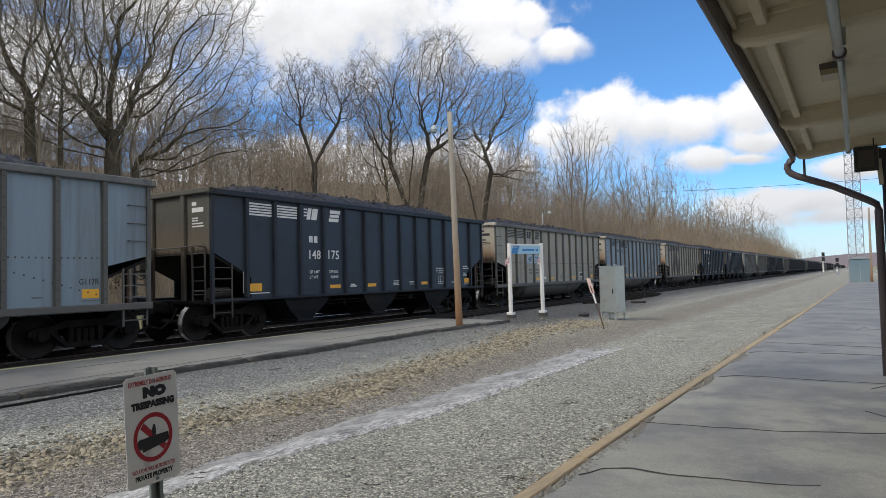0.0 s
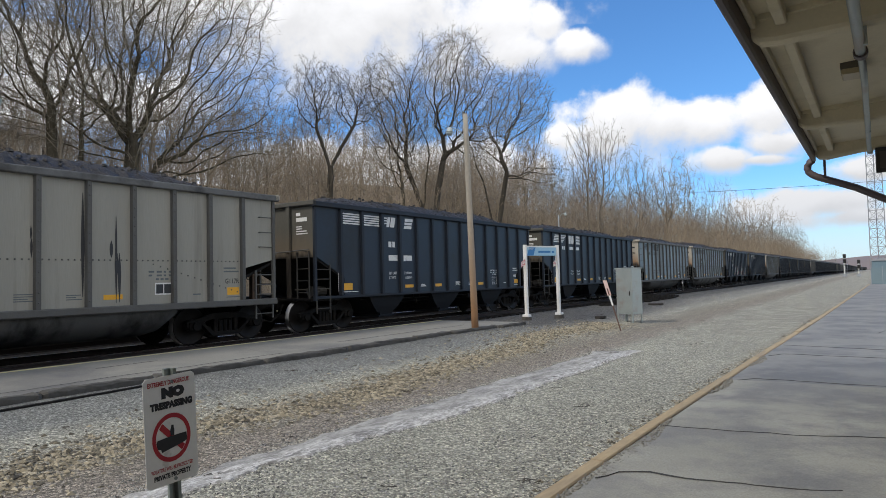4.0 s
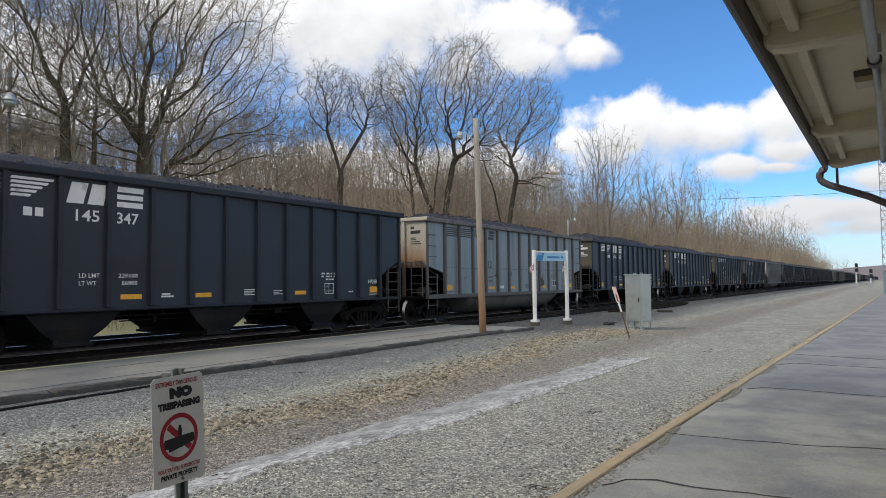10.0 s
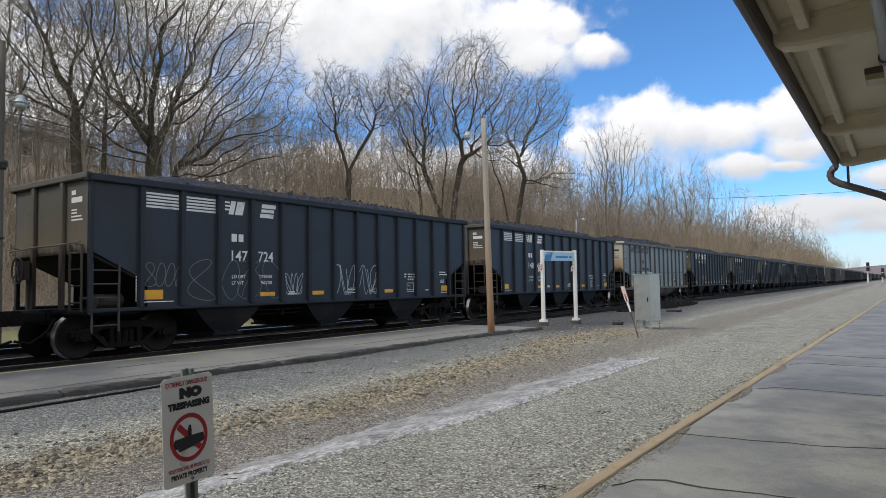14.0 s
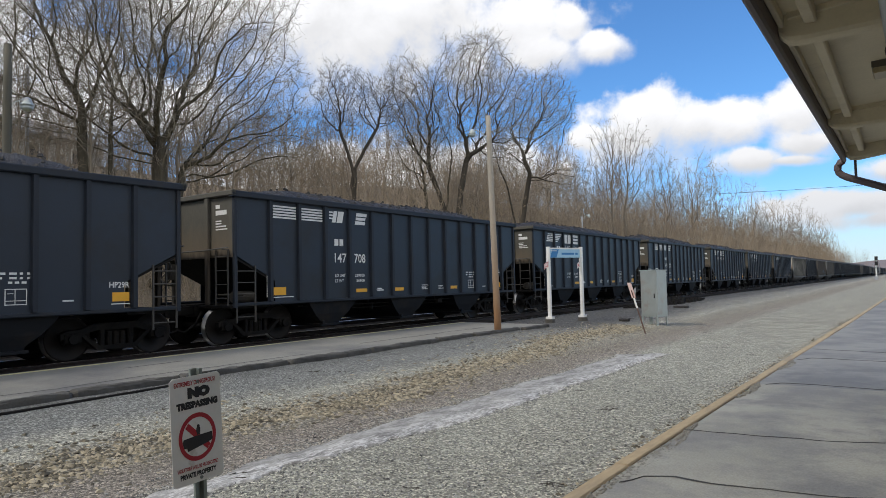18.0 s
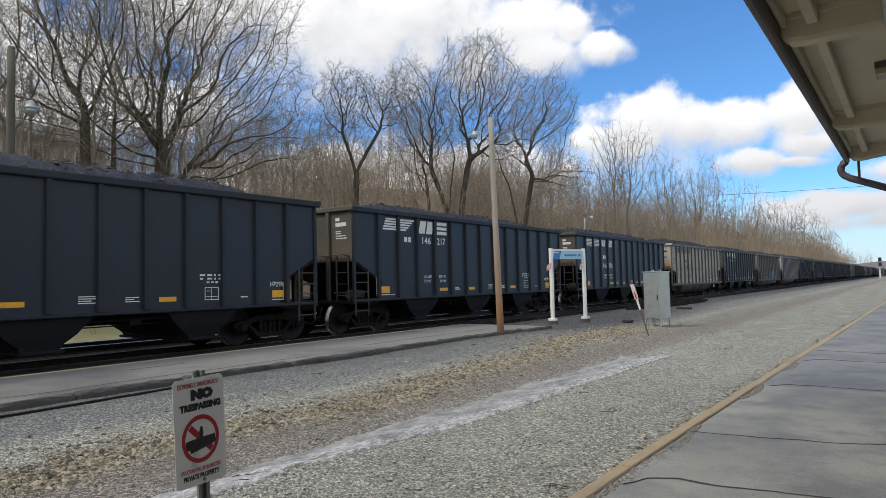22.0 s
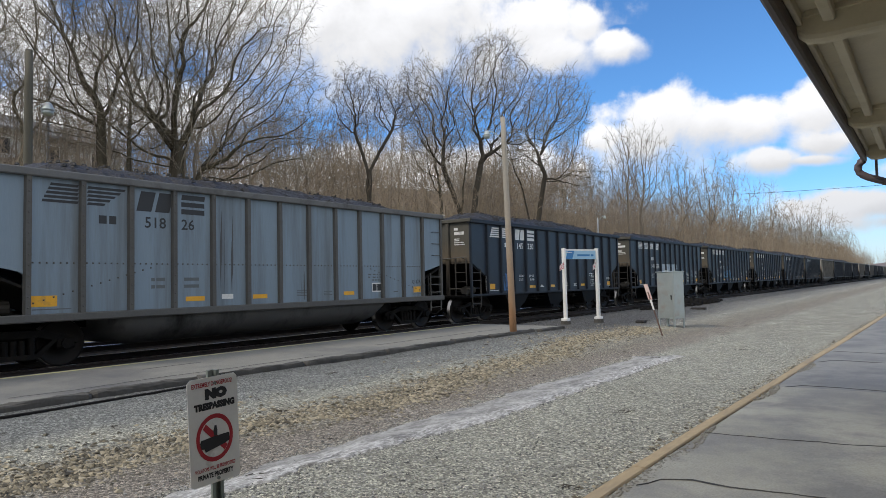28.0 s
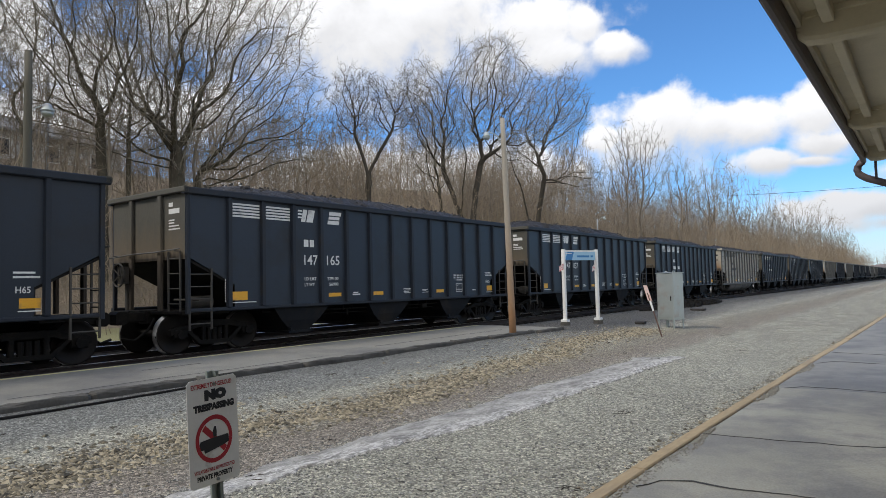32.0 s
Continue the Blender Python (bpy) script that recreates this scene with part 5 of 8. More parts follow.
M["ink_run"] = material("ink_run", (0.02, 0.022, 0.026), 0.5, vary=0.3, bump=0.0)
M["spray_navy"] = material("spray_navy", (0.035, 0.06, 0.085), 0.6, vary=0.3, scale=3, bump=0.0)
M["spray_green"] = material("spray_green", (0.16, 0.36, 0.27), 0.6, vary=0.2, scale=3, bump=0.0)
M["tar"] = material("black_drip", (0.045, 0.05, 0.055), 0.5, vary=0.3, bump=0.05)
M["patch_blue"] = material("pale_blue_patch", (0.30, 0.44, 0.56), 0.6, vary=0.12, bump=0.0)
PAINT_X = SIDE + 0.004


def clear_of_ribs(a, b):
    """Pieces of a stretch of side sheet that lie between the ribs."""
    cuts = [r for r in RIBS if a < r < b]
    edges = [a] + [e for r in cuts for e in (r - 0.066, r + 0.066)] + [b]
    return [(edges[i], edges[i + 1]) for i in range(0, len(edges), 2) if edges[i + 1] - edges[i] > 0.02]


def paint_patch(car, a, b, z0, z1, mat, seed, name="paint_patch", ragged=0.12, lift=0.0, label=""):
    """A sprayed area with an uneven outline, on the sheet between the ribs."""
    g = G()
    n = 14
    spans = [(lo, hi, 0.0) for lo, hi in clear_of_ribs(a, b)] + [(r - 0.044, r + 0.044, 0.079) for r in RIBS if a < r - 0.05 and r + 0.05 < b]
    for lo, hi, proud in spans:
        tops, bots = [], []
        for i in range(n + 1):
            d = lo + (hi - lo) * i / n
            e = min(1.0, min(d - a, b - d) / 0.18 + 0.25)
            t = z1 - (z1 - z0) * ragged * (0.5 + 0.5 * noise.noise(Vector((d * 2.7, seed, 0)))) - (1 - e) * (z1 - z0) * 0.3
            u = z0 + (z1 - z0) * ragged * (0.5 + 0.5 * noise.noise(Vector((d * 3.1, seed, 5)))) + (1 - e) * (z1 - z0) * 0.2
            tops.append((PAINT_X - 0.0022 + lift + proud, rel(d), t))
            bots.append((PAINT_X - 0.0022 + lift + proud, rel(d), u))
        g.loft([bots, tops], caps=False, closed=False)
    part(name, g, mat, car, label)


def paint_strokes(car, a, b, z0, z1, mat, seed, count=5, width=0.022, name="paint_stroke", lift=0.002):
    """Looping sprayed strokes, as ribbons on the sheet."""
    rng = random.Random(seed)
    g = G()
    cell = (b - a) / count
    for k in range(count):
        cx = a + cell * (k + 0.5)
        p1, p2, f1, f2 = rng.uniform(0, 6.28), rng.uniform(0, 6.28), rng.choice((1, 2)), rng.choice((2, 3))
        pts = []
        for i in range(31):
            t = i / 30
            pts.append((cx + cell * 0.55 * math.cos(6.28 * t * f1 + p1) * (0.6 + 0.4 * math.sin(3 * t)), (z0 + z1) / 2 + (z1 - z0) * 0.5 * math.sin(6.28 * t * f2 * 0.5 + p2)))
        for (y0, q0), (y1, q1) in zip(pts, pts[1:]):
            dy, dz = y1 - y0, q1 - q0
            ln = math.hypot(dy, dz) or 1
            ny, nz = -dz / ln * width / 2, dy / ln * width / 2
            if min(abs((y0 + y1) / 2 - r) for r in RIBS) < 0.08:
                continue
            x = PAINT_X + lift + 1.5e-5 * (len(g.f) + 1)
            g.face((x, rel(y0 - ny), q0 - nz), (x, rel(y0 + ny), q0 + nz), (x, rel(y1 + ny), q1 + nz), (x, rel(y1 - ny), q1 - nz))
    tagged(part(name, g, mat, car), kind="stuff")


def spray(car, ways, width, mat, lift=0.003, name="paint_stroke"):
    """Sprayed lines through a few points each, rounded off, over sheet and ribs."""
    g = G()
    for way in ways:
        pts = [Vector(p) for p in way]
        for _ in range(3 if len(pts) > 2 else 0):
            pts = [pts[0]] + [p.lerp(q, f) for p, q in zip(pts, pts[1:]) for f in (0.25, 0.75)] + [pts[-1]]
        fine = [p.lerp(q, i / 6) for p, q in zip(pts, pts[1:]) for i in range(6)] + [pts[-1]] if len(pts) < 4 else pts
        for i, (p, q) in enumerate(zip(fine, fine[1:])):
            e = q - p
            if e.length < 1e-5:
                continue
            side = Vector((-e.y, e.x)).normalized() * width * 0.5 * (0.75 + 0.35 * noise.noise(Vector((p.x * 6, p.y * 6, width))))
            e = e.normalized() * width * 0.12
            near = min(abs((p.x + q.x) / 2 - r) for r in RIBS)
            if 0.047 < near < 0.068:
                continue
            x = PAINT_X + lift + (0.079 if near <= 0.047 else 0.0) + 1.2e-5 * len(g.f)
            g.face(*[(x, rel(c.x), c.y) for c in (p - e - side, p - e + side, q + e + side, q + e - side)])
    tagged(part(name, g, mat, car), kind="stuff")


def drips(car, spots, seed, mat=None, thick=1.0):
    """Dark runs down the side: bundles of thin ragged strands, uneven in length."""
    rng = random.Random(seed)
    for d, width, z0, z1 in spots:
        g = G()
        strands = max(2, int(width / 0.05))
        for k in range(strands):
            at = d + width * 0.5 * rng.gauss(0, 0.55)
            if min(abs(at - r) for r in RIBS) < 0.09:
                continue
            top = z1 - (z1 - z0) * rng.random() ** 2 * 0.6
            low = z0 + (z1 - z0) * rng.random() ** 2 * 0.6
            if top - low < 0.1:
                continue
            wide = rng.uniform(0.008, 0.030) * thick
            left, right = [], []
            n = 9
            for i in range(n + 1):
                z = low + (top - low) * i / n
                w = wide * (0.3 + 0.7 * (0.5 + 0.5 * noise.noise(Vector((z * 4, at * 9, seed))))) * min(1, 0.15 + i / 3) * min(1, 0.2 + (n - i) / 3)
                left.append((PAINT_X + 0.002 + 0.0004 * k, rel(at - w), z))
                right.append((PAINT_X + 0.002 + 0.0004 * k, rel(at + w), z))
            g.loft([left, right], caps=False, closed=False)
        if g.f:
            part("black_run", g, mat or M["tar"], car)


def mark_cars():
    car = [c for c, _ in CARS]
    # pale patch behind a renewed number
    paint_patch(car[2], 3.22, 4.75, 1.95, 2.36, M["patch_blue"], 1, "number_patch", 0.05, 0.0, "pale blue number patch")
    drips(car[4], ((2.75, 0.20, 1.1, 2.9), (3.35, 0.35, 1.05, 3.4), (3.75, 0.30, 1.05, 3.2), (4.5, 0.5, 1.05, 2.6), (5.9, 0.10, 2.2, 2.7), (6.1, 0.14, 1.1, 1.8), (7.6, 0.12, 2.0, 2.6), (8.6, 0.26, 1.1, 3.3), (9.2, 0.2, 1.1, 3.0)), 2, M["ink_run"], 2.2)
    for lo, hi, low, top, seed in ((2.66, 2.90, 1.05, 2.55, 61), (2.90, 3.05, 1.05, 3.3, 62), (4.06, 4.50, 1.05, 2.2, 63), (1.25, 1.85, 1.08, 1.34, 64)):
        paint_patch(car[4], lo, hi, low, top, M["ink_run"], seed, "black_run", 0.35)
    drips(car[7], ((5.1, 0.35, 1.1, 2.5), (5.25, 0.18, 2.0, 2.9), (6.9, 0.14, 1.4, 2.0)), 3)
    drips(car[8], ((5.6, 0.10, 2.1, 2.7), (7.4, 0.10, 2.3, 2.7), (8.5, 0.22, 1.1, 2.4), (8.6, 0.1, 2.7, 3.2), (1.7, 0.1, 1.5, 2.4)), 4)
    for lo, hi, low, top, seed in ((4.20, 4.46, 1.08, 2.55, 71), (7.08, 7.30, 3.14, 3.44, 72), (8.42, 8.64, 1.10, 2.35, 73), (8.44, 8.58, 2.75, 3.25, 74), (5.66, 5.74, 2.1, 2.6, 75), (6.66, 6.78, 2.3, 2.65, 76)):
        paint_patch(car[8], lo, hi, low, top, M["ink_run"], seed, "black_run", 0.4)
    paint_patch(car[11], 8.82, 9.14, 1.10, 1.80, M["ink_run"], 77, "black_run", 0.3)
    paint_patch(car[11], 4.55, 5.0, 1.62, 1.80, M["rust_edge"], 78, "rust_stain", 0.4)
    drips(car[11], ((9.0, 0.30, 1.1, 1.9), (6.0, 0.2, 1.7, 1.9)), 5, M["rust_edge"])
    drips(car[27], ((5.15, 0.16, 1.1, 3.3), (5.35, 0.12, 1.3, 3.3), (7.6, 0.3, 1.1, 1.9)), 6, M["sill_grime"])
    # sprayed areas
    c = car[9]
    for lo, hi, top, seed in ((4.94, 5.80, 2.02, 22), (5.82, 6.74, 2.03, 23), (8.66, 9.54, 1.95, 25)):
        paint_patch(c, lo, hi, 1.05, top, M["spray_teal"], seed, "sprayed_shape", 0.10, 0.0, "teal sprayed shape with a pink outline")
    paint_patch(c, 6.80, 8.60, 1.06, 2.02, M["ink_run"], 27, "sprayed_shape", 0.22, 0.0, "black sprayed shape with a chalky outline")
    paint_patch(c, 9.62, 10.46, 1.05, 1.72, M["spray_mauve"], 26, "sprayed_shape", 0.12, 0.0)
    spray(c, (((4.96, 1.95), (5.12, 2.12), (5.45, 2.08)), ((5.92, 2.10), (6.66, 2.08)), ((7.05, 2.02), (7.15, 2.2), (7.28, 2.25), (7.42, 2.05)), ((6.85, 2.0), (7.0, 2.04)), ((8.2, 2.0), (8.4, 2.06), (8.6, 1.95)), ((8.9, 2.06), (9.3, 2.04))), 0.06, M["spray_chalk"], 0.003)
    spray(c, (((4.98, 1.08), (5.04, 1.85), (5.2, 2.02), (5.45, 1.95), (5.42, 1.6), (5.22, 1.08)), ((5.40, 1.95), (5.72, 1.97), (5.78, 1.6), (5.62, 1.5), (5.42, 1.62)), ((5.32, 1.08), (5.4, 1.4), (5.62, 1.5), (5.76, 1.1)),
              ((5.9, 2.02), (6.64, 2.02), (6.66, 1.62), (6.3, 1.62)), ((5.88, 1.95), (6.1, 1.7), (6.0, 1.25)), ((6.05, 1.08), (6.15, 1.48), (6.42, 1.52), (6.6, 1.08)), ((6.68, 1.9), (6.72, 1.2))), 0.055, M["spray_pink"], 0.006)
    spray(c, (((8.66, 1.3), (8.72, 1.8), (9.08, 2.05), (9.45, 1.85), (9.56, 1.1)), ((8.64, 1.9), (8.74, 1.6))), 0.06, M["spray_pink"], 0.006)
    spray(c, (((5.1, 1.3), (5.22, 1.8)), ((5.55, 1.6), (5.62, 1.85)), ((6.05, 1.7), (6.5, 1.78)), ((9.0, 1.45), (9.1, 1.8), (9.18, 1.5))), 0.02, M["spray_white"], 0.007)
    c = car[14]
    paint_strokes(c, 1.2, 2.1, 1.45, 1.95, M["spray_chalk"], 31, 4, 0.016)
    paint_strokes(c, 2.2, 4.9, 1.12, 2.05, M["spray_chalk"], 32, 4, 0.016)
    paint_strokes(c, 5.0, 5.6, 1.2, 1.75, M["spray_white"], 33, 3, 0.016)
    paint_strokes(c, 6.7, 8.6, 1.15, 2.0, M["spray_white"], 34, 6, 0.022)
    paint_strokes(car[16], 4.2, 6.6, 1.3, 2.0, M["spray_green"], 35, 4, 0.05)
    paint_patch(car[26], 7.35, 9.86, 1.05, 2.06, M["spray_blue"], 36, "sprayed_shape", 0.10, 0.0, "blue sprayed block shapes")
    spray(car[26], (((9.10, 2.0), (9.2, 1.65), (9.8, 1.62)), ((9.15, 1.38), (9.8, 1.36)), ((9.08, 1.1), (9.12, 1.9)), ((9.45, 2.0), (9.52, 1.7)), ((8.1, 1.1), (8.3, 1.9), (8.8, 1.75), (8.5, 1.5), (8.95, 1.1)), ((7.45, 1.9), (7.9, 1.9), (7.6, 1.2), (8.0, 1.15))), 0.06, M["spray_deep"], 0.003)
    paint_strokes(car[28], 2.15, 2.75, 1.12, 1.75, M["spray_deep"], 38, 5, 0.04)
    paint_strokes(car[26], 12.42, 13.2, 3.12, 3.42, M["lettering_white"], 51, 5, 0.022)
    c = car[29]
    paint_patch(c, 4.94, 7.80, 1.05, 2.34, M["spray_white"], 41, "sprayed_shape", 0.08, 0.0, "large pale grey-blue sprayed shape")
    paint_patch(c, 7.72, 8.16, 1.10, 2.12, M["spray_white"], 47, "sprayed_shape", 0.5)
    paint_patch(c, 4.60, 4.94, 1.05, 1.75, M["spray_chalk"], 48, "sprayed_shape", 0.4)
    spray(c, (((5.02, 1.92), (5.04, 1.45), (5.35, 1.42), (5.62, 1.62), (5.62, 1.86), (6.02, 1.88), (6.22, 1.62), (6.5, 1.84), (6.70, 1.88)), ((6.86, 1.95), (6.98, 1.60), (7.28, 1.66), (7.60, 1.76)), ((6.84, 1.55), (7.58, 1.58))), 0.17, M["spray_navy"], 0.003)
    spray(c, (((6.02, 1.10), (6.4, 1.16), (6.6, 1.10)), ((7.0, 1.12), (7.3, 1.18))), 0.16, M["spray_navy"], 0.003)
    paint_strokes(c, 8.7, 9.4, 1.3, 1.95, M["spray_white"], 43, 3, 0.02)
    paint_strokes(c, 10.9, 11.9, 1.5, 1.9, M["spray_white"], 44, 5, 0.022)
    c = car[30]
    paint_strokes(c, 2.3, 3.3, 1.5, 2.0, M["spray_white"], 45, 4, 0.022)
    spray(c, (((4.86, 1.84), (4.62, 1.80), (4.50, 1.55), (4.62, 1.42), (4.86, 1.46)), ((5.0, 1.88), (5.28, 1.38)), ((5.26, 1.92), (5.56, 1.38)), ((5.08, 1.62), (5.62, 1.70)), ((5.54, 1.92), (5.68, 1.48)),
              ((5.70, 1.90), (6.28, 1.92), (6.46, 1.80)), ((5.92, 1.88), (6.12, 1.40)), ((5.80, 1.5), (6.3, 1.62)), ((6.20, 1.80), (6.40, 1.42)), ((6.36, 1.66), (6.62, 1.74), (6.52, 1.18)), ((6.90, 1.70), (7.00, 1.48), (6.72, 1.40))), 0.12, M["spray_blue"], 0.003)
    spray(c, (((5.0, 1.22), (6.5, 1.30)), ((5.58, 2.14), (5.84, 2.30), (6.06, 2.10)), ((4.72, 1.22), (4.80, 1.20))), 0.10, M["spray_deep"], 0.002)


M["sill_grime"] = material("grime_run", (0.075, 0.08, 0.085), 0.7, vary=0.3, bump=0.0)
mark_cars()


# ---- station canopy ----
EAVE_X, EAVE_Z, CANOPY_END = -0.69, 3.10, 11.45


def build_canopy():
    can = thing("platform_canopy", "cream-painted station canopy with dark gutter and exposed rafters", "canopy", at=(0, 0, 0))
    x1 = 4.2
    deck = G()
    deck.prism([(EAVE_X, 3.285), (x1, 3.50), (x1, 3.56), (EAVE_X, 3.345)], 1, -14, CANOPY_END - 0.03)
    part("roof_deck", deck, M["cream"], can, "cream board roof deck")
    roof = G().prism([(EAVE_X - 0.06, 3.35), (x1, 3.565), (x1, 3.60), (EAVE_X - 0.06, 3.385)], 1, -14, CANOPY_END + 0.04)
    part("roofing", roof, M["maroon"], can, "dark roofing edge")

    def rafter(end):
        g = G()
        top = 3.30
        ring = []
        for x, low in ((EAVE_X - 0.004, 3.14), (EAVE_X + 0.05, 3.085), (EAVE_X + 0.16, 3.07), (-0.1, 3.075), (0.3, 3.10), (0.9, 3.13), (2.5, 3.16), (x1, 3.2)):
            if end:
                low += 0.055 * smooth(EAVE_X + 0.1, -0.1, x)
            w = 0.075
            up = 3.29 + (x - EAVE_X) * 0.043
            ring.append([(x, -w, low + 0.045), (x, -w * 0.82, low + 0.018), (x, -w * 0.45, low + 0.004), (x, 0, low), (x, w * 0.45, low + 0.004), (x, w * 0.82, low + 0.018), (x, w, low + 0.045), (x, w, up), (x, -w, up)])
        return g.loft(ring)
    plain = rafter(False).mesh("rafter", M["cream"])
    for y in (-12.2, -8.7, -5.2, -1.72, 1.76, 5.24, 8.72):
        part("rafter", plain, M["cream"], can, at=(0, y + 0.07, 0))
    cleat = G().loft([[(x, -0.118, z0), (x, -0.077, z0), (x, -0.077, z0 + 0.04), (x, -0.118, z0 + 0.04)] for x, z0 in ((EAVE_X + 0.06, 3.247), (x1, 3.45))]).mesh("cleat", M["cream"])
    for y in (-12.2, -8.7, -5.2, -1.72, 1.76, 5.24, 8.72):
        part("cleat", cleat, M["cream"], can, at=(0, y + 0.07, 0))
    part("end_rafter", rafter(True), M["cream"], can, at=(0, CANOPY_END - 0.09, 0))
    spans = [(-12.0, -8.8), (-8.5, -5.3), (-5.0, -1.8), (-1.55, 1.7), (1.93, 5.22), (5.40, 8.70), (8.88, CANOPY_END - 0.17)]
    for a, b in spans:
        part("purlin", G().bevel(-0.53, -0.45, a, b, 3.19, 3.295, 0.01), M["cream"], can)
        part("eave_board", G().bevel(EAVE_X - 0.003, EAVE_X + 0.035, a - 0.02, b + 0.02, 3.20, 3.285, 0.008), M["cream"], can)
        part("purlin", G().bevel(0.62, 0.70, a, b, 3.24, 3.345, 0.01), M["cream"], can)
    gut = [(EAVE_X - 0.005, 3.10), (EAVE_X - 0.02, 3.075), (EAVE_X - 0.045, 3.07), (EAVE_X - 0.065, 3.09), (EAVE_X - 0.075, 3.17), (EAVE_X - 0.068, 3.17), (EAVE_X - 0.058, 3.10), (EAVE_X - 0.045, 3.08), (EAVE_X - 0.025, 3.085), (EAVE_X - 0.015, 3.11), (EAVE_X - 0.015, 3.30), (EAVE_X - 0.005, 3.30)]
    part("gutter", G().prism(gut, 1, -14, CANOPY_END + 0.03), M["maroon"], can, "dark maroon gutter")
    y = CANOPY_END - 0.02
    pipe = [(EAVE_X - 0.045, y, 3.10), (EAVE_X - 0.085, y, 3.07), (EAVE_X - 0.115, y, 3.02), (EAVE_X - 0.122, y, 2.97), (EAVE_X - 0.108, y, 2.925), (EAVE_X - 0.07, y, 2.885), (EAVE_X, y, 2.84), (-0.2, y, 2.63), (0.24, y, 2.38), (0.31, y, 2.33), (0.335, y, 2.24), (0.335, y, PLATFORM_Z)]
    part("downspout", G().tube(pipe, 0.053, 10), M["maroon"], can, "maroon drainpipe elbow and downspout", smooth=True)
    part("downspout_strap", G().bevel(-0.60, -0.565, y - 0.02, y + 0.02, 2.80, 3.1, 0.008), M["maroon"], can)
    # posts with a cap
    for py in (11.42, 4.4, -2.6, -9.6):
        post = part("post", G().bevel(-0.075, 0.075, -0.075, 0.075, PLATFORM_Z, 3.12, 0.02).bevel(-0.1, 0.1, -0.1, 0.1, 2.98, 3.12, 0.02), M["black_paint"], can, "black square post", at=(0.47 if py > 10 else 1.9, py, 0))
    brace = G()
    brace.loft([[(0.36, 11.35, 2.60), (0.42, 11.35, 2.60), (0.42, 11.45, 2.60), (0.36, 11.45, 2.60)], [(0.34, 11.35, 2.86), (0.40, 11.35, 2.86), (0.40, 11.45, 2.86), (0.34, 11.45, 2.86)], [(0.26, 11.35, 3.15), (0.40, 11.35, 3.15), (0.40, 11.45, 3.15), (0.26, 11.45, 3.15)]])
    part("brace", brace, M["cream"], can, "cream curved brace")
    # conduit and lamp under the rafters
    con = thing("conduit", "grey electrical conduit hung under the canopy rafters", "conduit")
    part("pipe", G().tube([(-0.06, -13, 2.985), (-0.055, 3.5, 2.985), (-0.045, 4.4, 2.985), (-0.025, 5.55, 2.985)], 0.034, 10), M["galvanised"], con, smooth=True)
    part("thin_pipe", G().tube([(-0.022, 5.55, 2.985), (-0.012, 6.5, 2.985), (-0.008, 10.3, 2.985)], 0.026, 10), M["galvanised"], con, smooth=True)
    part("end_cap", G().tube([(0.0, 10.3, 2.985), (0.0, 10.42, 2.985)], 0.036, 12), M["galvanised"], con)
    for yy in (5.58, 1.8):
        part("coupling", G().tube([(-0.025, yy - 0.04, 2.985), (-0.025, yy + 0.04, 2.985)], 0.048, 12), M["maroon"], con)
    for yy in (-5.2, -1.72, 1.76, 5.31, 8.79):
        part("hanger", G().bevel(-0.02, 0.02, yy - 0.02, yy + 0.02, 2.96, 3.12, 0.005), M["galvanised"], con)
    lamp = thing("canopy_light", "unlit box light with a yellowed lens under the canopy", "ceiling light", at=(-0.10, 7.09, 3.23))
    part("housing", G().bevel(-0.095, 0.095, -0.13, 0.13, 0.02, 0.082, 0.008), M["lamp_grey"], lamp)
    part("wire_feed", G().tube([(0.06, -0.13, 0.06), (0.05, -0.55, 0.07)], 0.006, 6), M["black_paint"], lamp)
    part("lens", G().bevel(-0.088, 0.088, -0.122, 0.122, -0.03, 0.02, 0.012), M["lens"], lamp, "yellowed plastic lens")
    board = thing("hanging_sign", "dark square sign board hung at the canopy end post", "sign", at=(0.21, 11.28, 2.80))
    part("board", G().bevel(-0.15, 0.15, -0.02, 0.02, 0.0, 0.36, 0.012), M["sign_dark"], board)
    part("panel", G().box(-0.10, 0.10, -0.026, -0.02, 0.06, 0.30), M["sign_brown"], board)
    part("hook", G().tube([(0.1, 0, 0.36), (0.1, 0, 0.47)], 0.008, 6), M["black_paint"], board)
    # station wall behind the camera's right hand
    wall = thing("station_wall", "plain brick station wall under the canopy", "wall", kind="structure", g=G().box(4.2, 4.5, -14, 11.4, PLATFORM_Z, 4.2), mat=M["brick"])


M["lamp_grey"] = material("lamp_housing", (0.10, 0.09, 0.07), 0.5, vary=0.15, bump=0.05)
M["lens"] = material("yellowed_lens", (0.42, 0.36, 0.22), 0.35, vary=0.1, bump=0.0)
M["sign_dark"] = material("dark_sign_board", (0.035, 0.032, 0.03), 0.5, vary=0.2, bump=0.05)
M["sign_brown"] = material("sign_panel", (0.075, 0.065, 0.055), 0.5, vary=0.2, bump=0.05)
M["brick"] = material("station_brick", (0.26, 0.13, 0.09), 0.85, vary=0.25, scale=3, grain=0.2, bump=0.3)
M["sign_white"] = material("sign_white", (0.70, 0.69, 0.65), 0.5, vary=0.10, scale=6, grain=0.06, bump=0.02, stain=(0.45, 0.43, 0.38), stain_scale=5, stain_low=0.58)
M["sign_red"] = material("sign_red", (0.36, 0.018, 0.028), 0.5, vary=0.12, scale=8, bump=0.0)
M["sign_black"] = material("sign_black", (0.02, 0.02, 0.022), 0.5, vary=0.1, bump=0.0)
